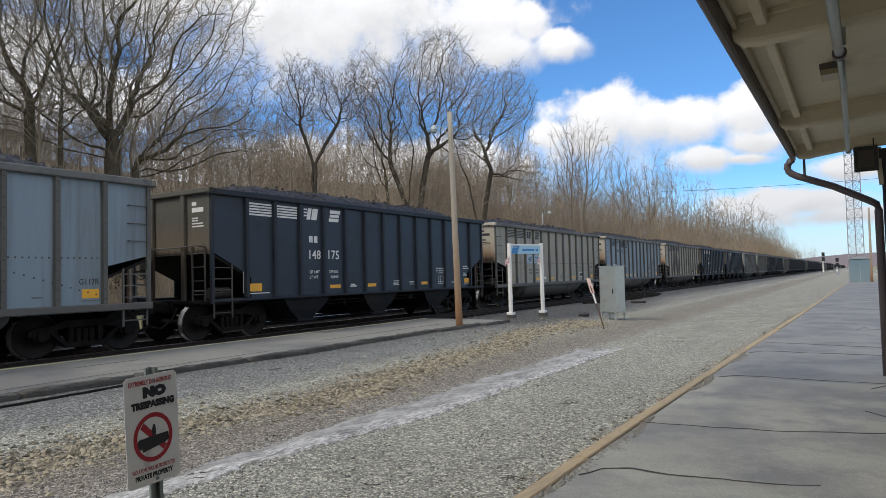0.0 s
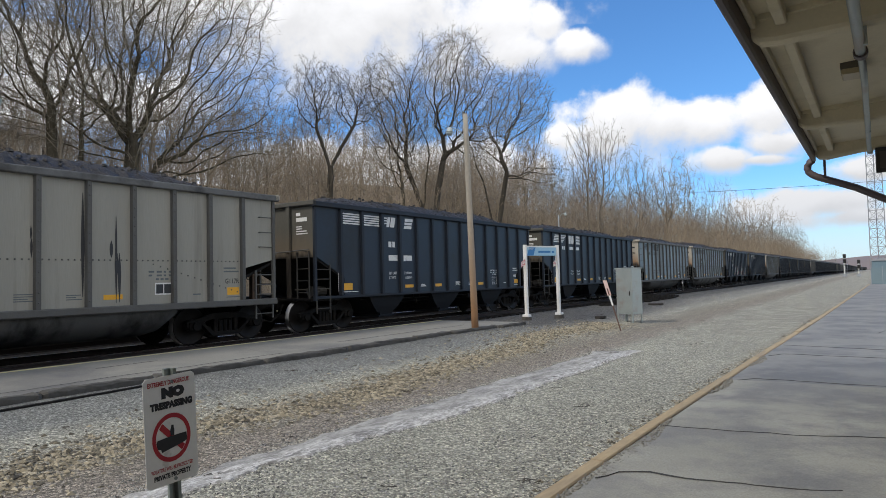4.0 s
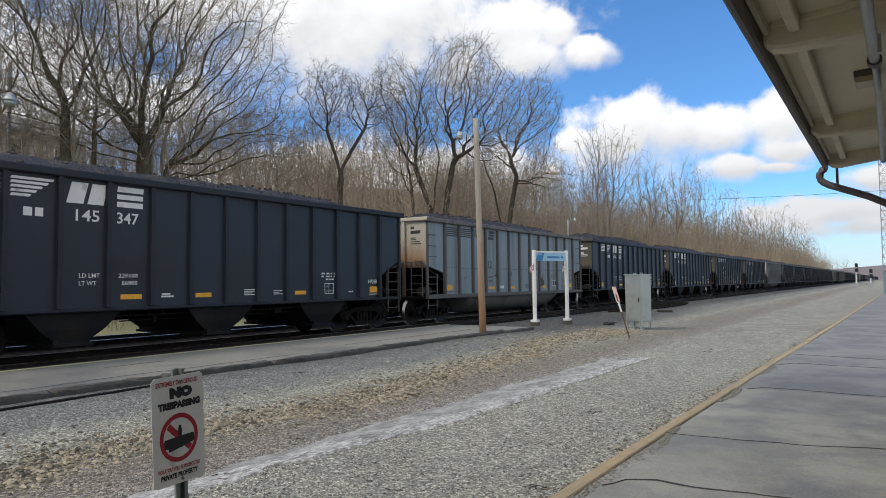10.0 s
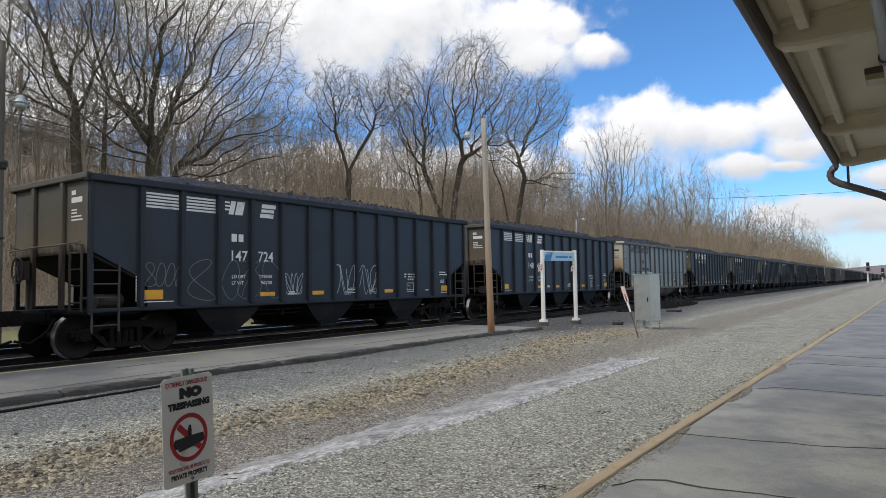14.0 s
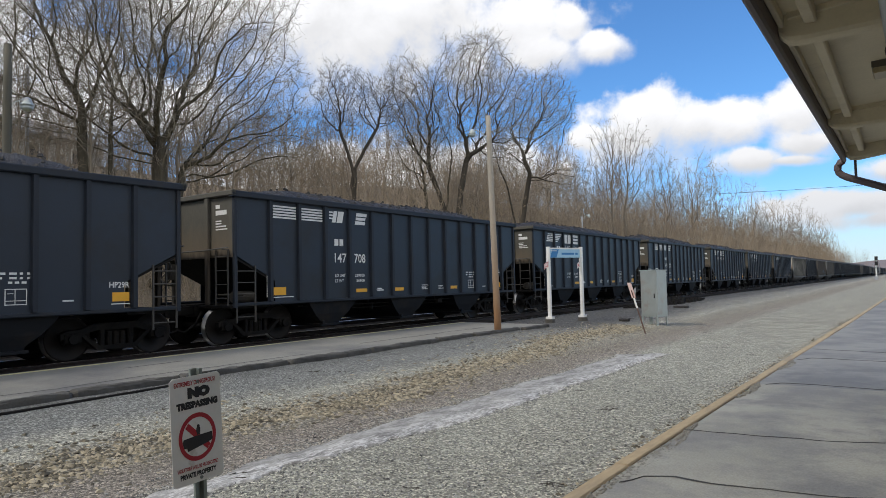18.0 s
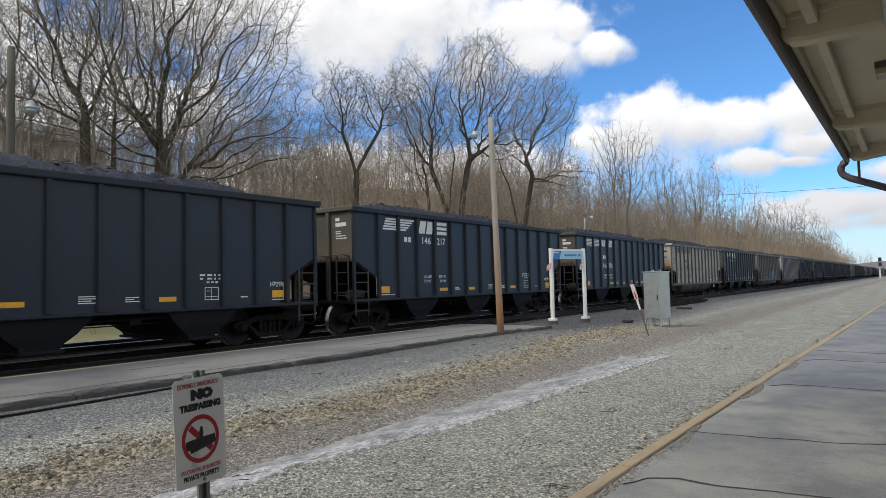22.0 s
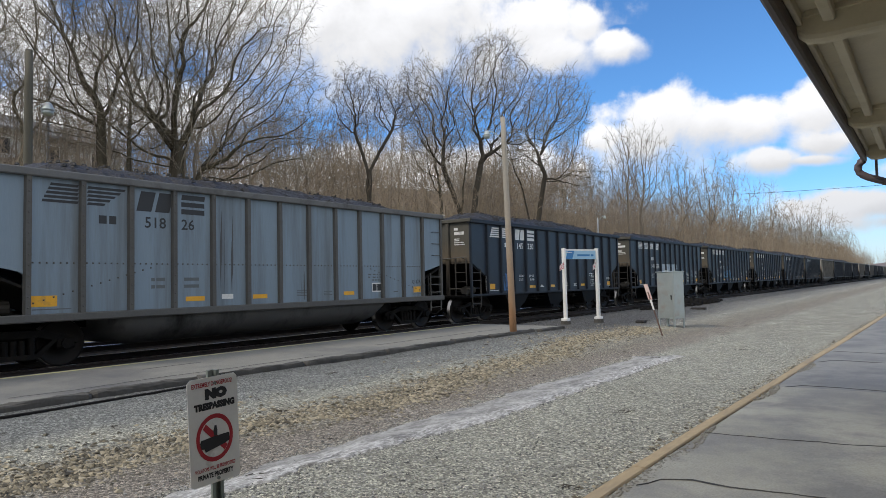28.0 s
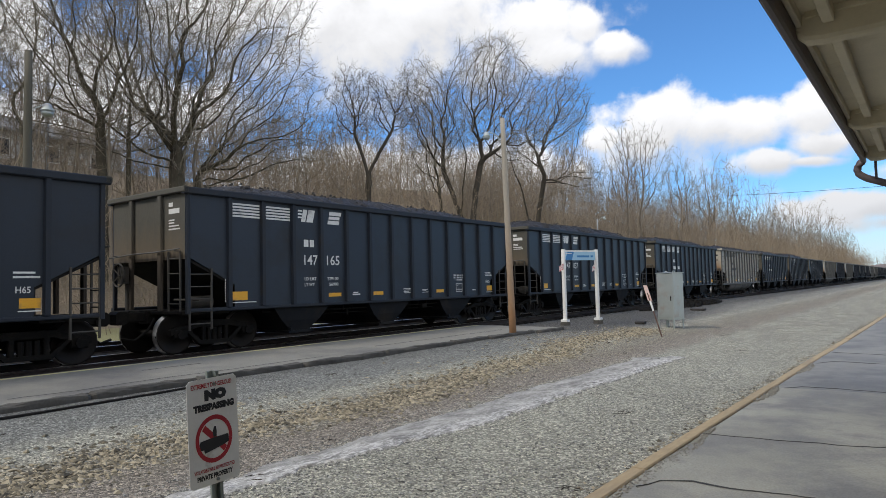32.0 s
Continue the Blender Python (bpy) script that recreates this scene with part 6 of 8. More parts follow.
M["sign_blue"] = material("sign_blue", (0.03, 0.19, 0.46), 0.45, vary=0.06, bump=0.0)
M["sign_pale_blue"] = material("sign_pale_blue", (0.30, 0.52, 0.70), 0.45, vary=0.06, bump=0.0)
M["flag_red"] = material("flag_cloth", (0.50, 0.14, 0.16), 0.8, vary=0.3, scale=14, bump=0.1, stain=(0.62, 0.60, 0.60), stain_scale=18, stain_low=0.45, stain_high=0.55)
M["marker_red"] = material("faded_marker", (0.66, 0.50, 0.47), 0.7, vary=0.2, bump=0.1, stain=(0.55, 0.27, 0.22), stain_scale=6, stain_low=0.52, stain_high=0.6)
M["steel_post"] = material("rusty_post", (0.11, 0.065, 0.05), 0.8, vary=0.3, bump=0.3)
M["green_steel"] = material("sign_post_steel", (0.22, 0.25, 0.23), 0.6, metal=0.4, vary=0.2, bump=0.2)
M["far_steel"] = material("far_steel", (0.33, 0.35, 0.38), 0.6, metal=0.2, vary=0.1, bump=0.0)
M["shed_blue"] = material("shed_blue_grey", (0.16, 0.24, 0.29), 0.6, vary=0.1, bump=0.1)
M["signal_black"] = material("signal_black", (0.02, 0.02, 0.02), 0.6, vary=0.2, bump=0.0)


# ---- no trespassing sign ----
def build_warning_sign():
    x, yc, z0 = -2.70, 1.833, 0.54
    w, h = 0.262, 0.486
    ob = thing("warning_sign", "white warning plate with red and black print on steel post", "sign", at=(x, yc, ground_z(x, yc)))
    base = ground_z(x, yc)
    tilt = 0.045                                # the plate leans with its post

    def pt(a, b, d=0.0):
        """Plate coordinates: a to its right (0..w), b up (0..h)."""
        return (d, -w / 2 + a - tilt * (b - h / 2), z0 - base + b + 0.012 * (a - w / 2) / w)
    pl = G()
    ring = [(0.015, 0), (w - 0.015, 0), (w, 0.015), (w, h - 0.015), (w - 0.015, h), (0.015, h), (0, h - 0.015), (0, 0.015)]
    pl.loft([[pt(a, b, -0.002) for a, b in ring], [pt(a, b, 0.0) for a, b in ring]])
    plate_ob = part("plate", pl, M["sign_white"], ob, "white enamelled plate, faintly dirty")

    def text(words, a, b, height, width, mat, name, bold=0.0):
        v, f, wd = glyphs(words, 0.028 + bold)
        k = width / wd
        g = G()
        g.v = [pt(a + p[0] * k, b + p[1] * height, 0.0012) for p in v]
        g.f = [tuple(q) for q in f]
        g.m = [0] * len(f)
        part(name, g, mat, plate_ob)
    text("EXTREMELY DANGEROUS!", 0.022, 0.444, 0.022, w - 0.05, M["sign_red"], "red_line")
    text("NO", 0.088, 0.383, 0.052, 0.118, M["sign_black"], "bold_word", 0.085)
    text("TRESPASSING", 0.030, 0.338, 0.034, w - 0.048, M["sign_black"], "bold_word", 0.058)
    text("VIOLATORS WILL BE PROSECUTED", 0.022, 0.062, 0.018, w - 0.05, M["sign_red"], "red_line")
    text("PRIVATE PROPERTY", 0.036, 0.028, 0.024, w - 0.075, M["sign_black"], "black_line", 0.03)
    # prohibition ring, bar and the wagon shape
    cx, cy, r0, r1 = w / 2, 0.206, 0.079, 0.097
    g = G()
    n = 40
    for k in range(n):
        a, b = 2 * math.pi * k / n, 2 * math.pi * (k + 1) / n
        g.face(*[pt(cx + r * math.cos(t), cy + r * math.sin(t) * 1.12, 0.0012) for r, t in ((r0, a), (r1, a), (r1, b), (r0, b))])
    part("ring", g, M["sign_red"], plate_ob, "red prohibition ring")
    g = G().face(*[pt(cx + a, cy + b, 0.0011) for a, b in ((-0.062, 0.048), (-0.045, 0.070), (0.066, -0.048), (0.048, -0.068))])
    part("slash", g, M["sign_red"], plate_ob)
    g = G()
    g.face(*[pt(cx + a, cy + b, 0.0018) for a, b in ((-0.078, -0.012), (-0.072, 0.0), (0.0, 0.006), (0.075, 0.008), (0.078, -0.028), (0.05, -0.038), (-0.052, -0.058), (-0.056, -0.042), (-0.072, -0.040))])
    part("wagon_shape", g, M["sign_black"], plate_ob)
    g = G().face(*[pt(cx + a, cy + b, 0.0018) for a, b in ((-0.004, 0.008), (-0.008, 0.030), (0.0, 0.055), (0.010, 0.055), (0.014, 0.030), (0.012, 0.008))])
    part("upright_shape", g, M["sign_black"], plate_ob)
    post = G()
    for s0, s1 in (((-0.018, -0.006), (-0.003, 0.03)),):
        pass
    prof = [(-0.004, -0.030), (-0.004, -0.014), (-0.030, -0.014), (-0.030, 0.014), (-0.004, 0.014), (-0.004, 0.030), (-0.009, 0.030), (-0.009, 0.019), (-0.035, 0.019), (-0.035, -0.019), (-0.009, -0.019), (-0.009, -0.030)]
    rings = []
    for z in (-0.3, z0 - base + h + 0.028):
        dy = -tilt * (z - (z0 - base) - h / 2) + 0.01
        rings.append([(a, b + dy, z) for a, b in prof])
    part("post", post.loft(rings), M["green_steel"], ob, "green-grey channel post")
    for b in (0.455, 0.018):
        p = pt(w / 2 + 0.01, b, 0.0)
        part("bolt", G().tube([p, (p[0] + 0.006, p[1], p[2])], 0.008, 6), M["green_steel"], ob)


# ---- lamp pole, station name sign, cabinet, marker ----
def build_pole(x, y, top, lean_x, lean_y, name, label, mat, r=0.145, arm=None, base=None, head_size=1.0):
    z0 = ground_z(x, y) if base is None else base
    ob = thing(name, label, "pole", at=(x, y, z0))
    h = top - z0
    g = G()
    pts, rad = [], []
    for i in range(9):
        k = i / 8
        pts.append((lean_x * k, lean_y * k, -0.3 + (h + 0.3) * k))
        rad.append(r * (1 - 0.32 * k) * (1 + 0.02 * math.sin(i * 2.3)))
    part("shaft", g.tube(pts, rad, 14), mat, ob, smooth=True)
    if arm:
        (ax, ay, az) = arm
        k = (az - z0) / h
        p0 = Vector((lean_x * k, lean_y * k, az - z0 - 0.25))
        tip = p0 + Vector((ax, ay, 0.42))
        part("lamp_arm", G().tube([p0, p0 + Vector((ax * 0.35, ay * 0.35, 0.32)), p0 + Vector((ax * 0.7, ay * 0.7, 0.43)), tip], 0.018, 6), M["galvanised"], ob, smooth=True)
        lamp = G()
        rings = []
        for dz, rr in ((0.05, 0.03), (0.03, 0.06), (-0.03, 0.08), (-0.07, 0.11), (-0.09, 0.115)):
            dz, rr = dz * head_size, rr * head_size
            rings.append([(tip.x + rr * math.cos(a), tip.y + rr * math.sin(a), tip.z + dz) for a in (2 * math.pi * i / 14 for i in range(14))])
        head = part("lamp_head", lamp.loft(rings), M["galvanised"], ob, "pale grey lamp head", smooth=True)
        low = G()
        rings = [[(tip.x + rr * math.cos(a), tip.y + rr * math.sin(a), tip.z + dz) for a in (2 * math.pi * i / 12 for i in range(12))] for dz, rr in ((-0.091 * head_size, 0.10 * head_size), (-0.15 * head_size, 0.09 * head_size), (-0.18 * head_size, 0.05 * head_size))]
        part("lamp_glass", low.loft(rings), M["galvanised"], head, "milky unlit lamp bowl", smooth=True)
    return ob


def build_station_sign():
    xl, yl, xr, yr = -9.72, 19.75, -9.14, 21.05
    z = ground_z(-9.4, 20.4)
    ob = thing("station_sign", "blue and white station name board on two white posts", "sign", at=(xl, yl, z))
    dx, dy = xr - xl, yr - yl
    for k, (px, py) in enumerate(((0, 0), (dx, dy))):
        part("post", G().bevel(px - 0.055, px + 0.055, py - 0.055, py + 0.055, 0.02, 2.50 - z, 0.012), M["white_paint"], ob)
        part("footing", G().tube([(px, py, -0.2), (px, py, 0.12)], [0.19, 0.16], 10), M["old_concrete"], ob, "rough concrete footing")
        part("base_plate", G().bevel(px - 0.11, px + 0.11, py - 0.11, py + 0.11, 0.12, 0.20, 0.01), M["white_paint"], ob)
    u = Vector((dx, dy, 0)).normalized()
    nrm = Vector((u.y, -u.x, 0))
    L = math.hypot(dx, dy)

    def panel(a, b, z0, z1, d0, d1, lean=0.0):
        g = G()
        rings = []
        for d in (d0, d1):
            rings.append([tuple(u * s + nrm * d + Vector((0, 0, zz - z))) for s, zz in ((a, z0), (b, z0), (b + lean, z1), (a + lean, z1))])
        return g.loft(rings)
    board = part("name_board", panel(0.06, L - 0.06, 2.14, 2.42, -0.02, 0.02), M["sign_pale_blue"], ob, "pale blue name board")
    part("blue_field", panel(0.065, 0.34, 2.145, 2.415, 0.0205, 0.024, 0.10), M["sign_blue"], board, "darker blue emblem field")
    part("name_bar", panel(0.56, 1.10, 2.235, 2.30, 0.0205, 0.024), M["sign_blue"], board)
    part("name_bar", panel(1.16, 1.27, 2.235, 2.30, 0.0205, 0.024), M["sign_blue"], board)
    part("emblem_bar", panel(0.10, 0.34, 2.355, 2.375, 0.025, 0.028), M["sign_white"], board)
    part("top_rail", panel(0.05, L - 0.05, 2.42, 2.47, -0.025, 0.025), M["white_paint"], ob)
    for k, (s, lean) in enumerate(((-0.02, -0.16), (L - 0.08, -0.10))):
        f = thing("small_flag", "small faded red and white flag tied to the sign post", "flag", at=(xl + u.x * s + nrm.x * 0.08, yl + u.y * s + nrm.y * 0.08, 1.68), group="flags")
        part("stick", G().tube([(0, 0, 0), (u.x * -0.06, u.y * -0.06, 0.42)], 0.008, 5), M["white_paint"], f)
        c = G()
        rings = []
        for i in range(6):
            q = i / 5
            p = Vector((u.x * (-0.05 + lean * q), u.y * (-0.05 + lean * q), 0.38 - 0.14 * q)) + nrm * (0.03 * math.sin(q * 5))
            hgt = 0.2 - 0.03 * q
            rings.append([tuple(p + nrm * 0.003), tuple(p - nrm * 0.003), tuple(p - nrm * 0.003 - Vector((0, 0, hgt))), tuple(p + nrm * 0.003 - Vector((0, 0, hgt)))])
        part("cloth", c.loft(rings), M["flag_red"], f, "drooping flag cloth")


def build_cabinet():
    z = ground_z(-6.8, 21.4)
    turn = math.degrees(math.atan2(20.93 - 21.37, -6.42 + 7.07))
    ob = thing("equipment_cabinet", "galvanised steel trackside cabinet on a short frame", "cabinet", at=(-6.76, 21.25, z), turn=-20)
    w, d = 0.31, 0.26
    body = part("body", G().bevel(-w, w, -d, d, 0.30, 1.62 - z, 0.015), M["galvanised"], ob)
    part("roof_lip", G().bevel(-w - 0.025, w + 0.025, -d - 0.025, d + 0.025, 1.62 - z, 1.65 - z, 0.01), M["galvanised"], ob)
    part("door", G().bevel(-w + 0.02, w - 0.02, -d - 0.014, -d, 0.33, 1.58 - z, 0.006), M["galvanised"], ob, "flat galvanised door")
    part("side_door", G().bevel(w, w + 0.014, -d + 0.02, d - 0.02, 0.33, 1.58 - z, 0.006), M["galvanised"], ob)
    part("handle", G().bevel(w - 0.09, w - 0.06, -d - 0.04, -d - 0.014, 0.85, 1.0, 0.006), M["black_paint"], ob)
    for sx, sy in product((-1, 1), (-1, 1)):
        part("leg", G().bevel(sx * (w - 0.03) - 0.02, sx * (w - 0.03) + 0.02, sy * (d - 0.03) - 0.02, sy * (d - 0.03) + 0.02, -0.15, 0.30, 0.004), M["galvanised"], ob)
    part("base_frame", G().bevel(-w, w, -d, d, 0.26, 0.30, 0.004), M["galvanised"], ob)
    for sx in (-0.12, 0.14):
        part("conduit", G().tube([(sx, -0.05, -0.1), (sx, -0.05, 0.28)], 0.035, 8), M["galvanised"], ob)
    for sx in (-0.12, 0.16):
        part("lifting_lug", G().tube([(sx - 0.05, 0, 1.65 - z), (sx - 0.03, 0, 1.69 - z), (sx + 0.03, 0, 1.69 - z), (sx + 0.05, 0, 1.65 - z)], 0.012, 6), M["galvanised"], ob)


def build_marker():
    x, y = -6.07, 18.23
    z = ground_z(x, y)
    ob = thing("leaning_marker", "faded red marker on a thin rusty leaning stake", "marker", at=(x, y, z))
    lx, ly = -0.40, -0.05
    h = 1.28 - z
    at = lambda k: (lx * k, ly * k, h * k)
    part("stake", G().tube([(-lx * 0.1, -ly * 0.1, -0.1 * h), at(0.85)], 0.02, 8), M["steel_post"], ob)
    part("sleeve", G().tube([at(0.5), at(0.62), at(0.70)], [0.025, 0.03, 0.03], 8), M["white_paint"], ob)
    g = G()
    a, b = Vector(at(0.70)), Vector(at(1.0))
    g.loft([[(p.x - 0.055, p.y - 0.012, p.z), (p.x + 0.055, p.y - 0.012, p.z), (p.x + 0.055, p.y + 0.012, p.z), (p.x - 0.055, p.y + 0.012, p.z)] for p in (a, b)])
    part("marker_plate", g, M["marker_red"], ob, "faded pinkish-red marker plate")


def build_far_things():
    # lattice radio mast and the shed at its foot
    y = 86.0
    x = -0.1
    z = ground_z(x, y)
    mast = thing("radio_mast", "grey lattice radio mast beyond the platform end", "mast", at=(x + 0.35, y, z))
    h = 30.0
    legs = [(-0.75, -0.4), (0.75, -0.4), (0.0, 0.8)]
    for a, b in legs:
        part("mast_leg", G().tube([(a, b, 0), (a * 0.85, b * 0.85, h)], 0.045, 6), M["far_steel"], mast)
    lat = G()
    n = 30
    for i in range(n):
        for j in range(3):
            k0, k1 = i / n, (i + 1) / n
            p, q = legs[j], legs[(j + 1) % 3]
            s0, s1 = 1 - 0.15 * k0, 1 - 0.15 * k1
            lat.tube([(p[0] * s0, p[1] * s0, h * k0), (q[0] * s1, q[1] * s1, h * k1)], 0.022, 3, caps=False)
            lat.tube([(q[0] * s0, q[1] * s0, h * k0), (p[0] * s1, p[1] * s1, h * k1)], 0.022, 3, caps=False)
            lat.tube([(p[0] * s0, p[1] * s0, h * k0), (q[0] * s0, q[1] * s0, h * k0)], 0.022, 3, caps=False)
    tagged(part("lattice", lat, M["far_steel"], mast), kind="stuff")
    shed = thing("equipment_shed", "blue-grey metal equipment shed behind a fence", "shed", at=(0.45, 83.0, ground_z(0.4, 83)))
    part("wall", G().box(-0.85, 0.95, 0, 2.4, -0.1, 2.45), M["shed_blue"], shed)
    part("roof", G().prism([(-0.95, 2.45), (1.05, 2.45), (1.05, 2.55), (0.05, 2.75), (-0.95, 2.55)], 1, -0.1, 2.5), M["far_steel"], shed)
    part("door", G().bevel(-0.35, 0.45, -0.03, 0.0, 0.0, 2.0, 0.01), M["shed_blue"], shed)
    part("fence_panel", G().box(-0.95, 1.05, -0.6, -0.57, 0.0, 1.7), M["shed_mesh"], shed, "hazy chain-link fence panel")
    for px in (-0.95, 0.05, 1.05):
        part("fence_post", G().tube([(px, -0.58, 0), (px, -0.58, 1.9)], 0.03, 6), M["far_steel"], shed)
    # wooden pole and shrubs to the right of the mast
    build_pole(1.45, 80.0, 7.4, 0.05, 0.0, "utility_pole", "weathered wooden utility pole beyond the platform", M["pole_wood"], r=0.13)
    # two signal masts beside the track
    for x, y, hgt in ((-5.5, 158.0, 4.7), (-3.05, 158.0, 3.5)):
        s = thing("signal_mast", "pale railway signal mast with black heads and a ladder", "signal", at=(x, y, ground_z(x, y)), group="signals")
        part("mast", G().tube([(0, 0, 0), (0, 0, hgt)], 0.13, 8), M["white_paint"], s)
        part("base_box", G().bevel(-0.30, 0.30, -0.3, 0.3, 0, 0.7, 0.03), M["far_steel"], s)
        lad = G()
        draw_ladder(lad, 0.38, 0.25, 0.2, hgt - 0.8, 0.36, 0, 12)
        part("ladder", lad, M["far_steel"], s)
        for zz, dx in ((hgt - 0.4, 0.1), (hgt - 1.4, 0.1)):
            head = part("signal_head", G().bevel(dx - 0.28, dx + 0.28, -0.36, -0.10, zz - 0.40, zz + 0.40, 0.08), M["signal_black"], s, "black signal head with hooded lenses")
            for k in (-0.2, 0.2):
                part("hood", G().tube([(dx, -0.36, zz + k), (dx, -0.60, zz + k)], 0.14, 10), M["signal_black"], head)
            part("bracket", G().bevel(min(0, dx) - 0.05, max(0, dx) + 0.05, -0.14, 0.0, zz - 0.06, zz + 0.06, 0.02), M["white_paint"], s)
        part("walkway", G().bevel(-0.6, 0.6, -0.3, 0.5, hgt - 2.2, hgt - 2.12, 0.02), M["far_steel"], s)
        rail = G().tube([(-0.6, 0.5, hgt - 1.4), (0.6, 0.5, hgt - 1.4)], 0.03, 6)
        for px in (-0.6, 0.0, 0.6):
            rail.tube([(px, 0.5, hgt - 2.15), (px, 0.5, hgt - 1.4)], 0.03, 6)
        part("guard_rail", rail, M["far_steel"], s)
    # overhead wire far across the line
    w = thing("overhead_wire", "thin overhead wire crossing the line", "cable")
    pts = []
    for i in range(25):
        k = i / 24
        pts.append((-36 + 60 * k, 135, 17.6 - 1.0 * k - 4 * 0.6 * k * (1 - k)))
    part("wire", G().tube(pts, 0.03, 4), M["signal_black"], w)
    # debris by the track
    for x, y, sx, sy in ((-8.6, 30.9, 0.62, 0.3), (-7.92, 21.7, 0.30, 0.24)):
        d = thing("track_debris", "dark scrap of timber and rubber lying on the gravel", "debris", at=(x, y, ground_z(x, y)))
        part("timber", G().bevel(-sx / 2, sx / 2, -sy / 2, sy / 2, -0.02, 0.09, 0.04), M["tie"], d)
        part("scrap", G().bevel(-sx / 3, sx / 4, -sy * 0.9, -sy * 0.5, -0.02, 0.07, 0.02), M["tie"], d)
    pile = thing("ballast_heap", "low heap of dark spilled ballast beside the track", "heap", at=(-10.6, 36.0, ground_z(-10.6, 36)), kind="stuff")
    g = G()
    rng = random.Random(12)
    for _ in range(520):
        a, q = rng.uniform(0, 6.28), rng.random() ** 0.5
        px, py = 0.8 * q * math.cos(a), 6.5 * q * math.sin(a)
        r = rng.uniform(0.03, 0.085)
        g.box(px - r, px + r, py - r, py + r, -0.05, (1 - q) * 0.3 + r)
    part("stones", g, M["ballast"], pile)


M["shed_mesh"] = material("fence_fabric", (0.17, 0.24, 0.28), 0.7, vary=0.1, bump=0.1)
build_canopy()
build_warning_sign()
build_pole(-9.25, 15.60, 6.02, -0.15, 0.0, "lamp_pole", "weathered wooden lamp pole beside the asphalt strip", M["pole_wood"], r=0.098, arm=(-0.42, -0.2, 5.45))
build_station_sign()
build_cabinet()
build_marker()
build_far_things()

lamp2 = build_pole(-19.6, 45.6, 6.0, 0.0, 0.0, "street_lamp", "thin street lamp pole beyond the tracks", M["far_steel"], r=0.07, arm=(0.55, 0.0, 5.9))


# ---- trees, brush and hills ----
class Twigs:
    """Gathers tapered branch tubes quickly."""

    def __init__(self):
        self.v, self.f = [], []

    def limb(self, pts, radii, sides):
        n0 = len(self.v)
        up = Vector((0.31, 0.17, 0.93))
        for i, p in enumerate(pts):
            d = pts[min(i + 1, len(pts) - 1)] - pts[max(i - 1, 0)]
            a = d.cross(up)
            if a.length < 1e-5:
                a = Vector((1, 0, 0))
            a.normalize()
            b = d.cross(a).normalized()
            r = radii[i]
            for k in range(sides):
                t = 6.28318 * k / sides
                c, s = math.cos(t) * r, math.sin(t) * r
                self.v.append((p.x + a.x * c + b.x * s, p.y + a.y * c + b.y * s, p.z + a.z * c + b.z * s))
        for i in range(len(pts) - 1):
            for k in range(sides):
                k2 = (k + 1) % sides
                o = n0 + i * sides
                self.f.append((o + k, o + k2, o + sides + k2, o + sides + k))

    def mesh(self, name, mat):
        me = bpy.data.meshes.new(name)
        me.from_pydata(self.v, [], self.f)
        me.materials.append(mat)
        me.update()
        return me


def turned(rng, d, low, high):
    """A direction bent away from d by low to high degrees, to any side."""
    side = d.orthogonal().normalized()
    side.rotate(Matrix.Rotation(rng.uniform(0, 6.283), 3, d))
    a = radians(rng.uniform(low, high))
    return (d * math.cos(a) + side * math.sin(a)).normalized()


def crown_points(rng, blobs, density):
    """Places that the twigs reach for: scattered through the rounded masses of a crown, thicker towards their outside."""
    out = []
    for cx, cy, cz, rx, ry, rz in blobs:
        n = max(30, int(density * 4.19 * rx * ry * rz))
        d = rng.normal(0, 1, (n, 3))
        d /= np.linalg.norm(d, axis=1)[:, None]
        r = rng.random(n) ** 0.52
        lump = 1 + 0.16 * np.sin(d[:, 0] * 5 + cz) * np.sin(d[:, 2] * 6 + cx) + rng.normal(0, 0.05, n)
        out.append(np.array((cx, cy, cz)) + d * (r * lump)[:, None] * np.array((rx, ry, rz)))
    return np.concatenate(out)


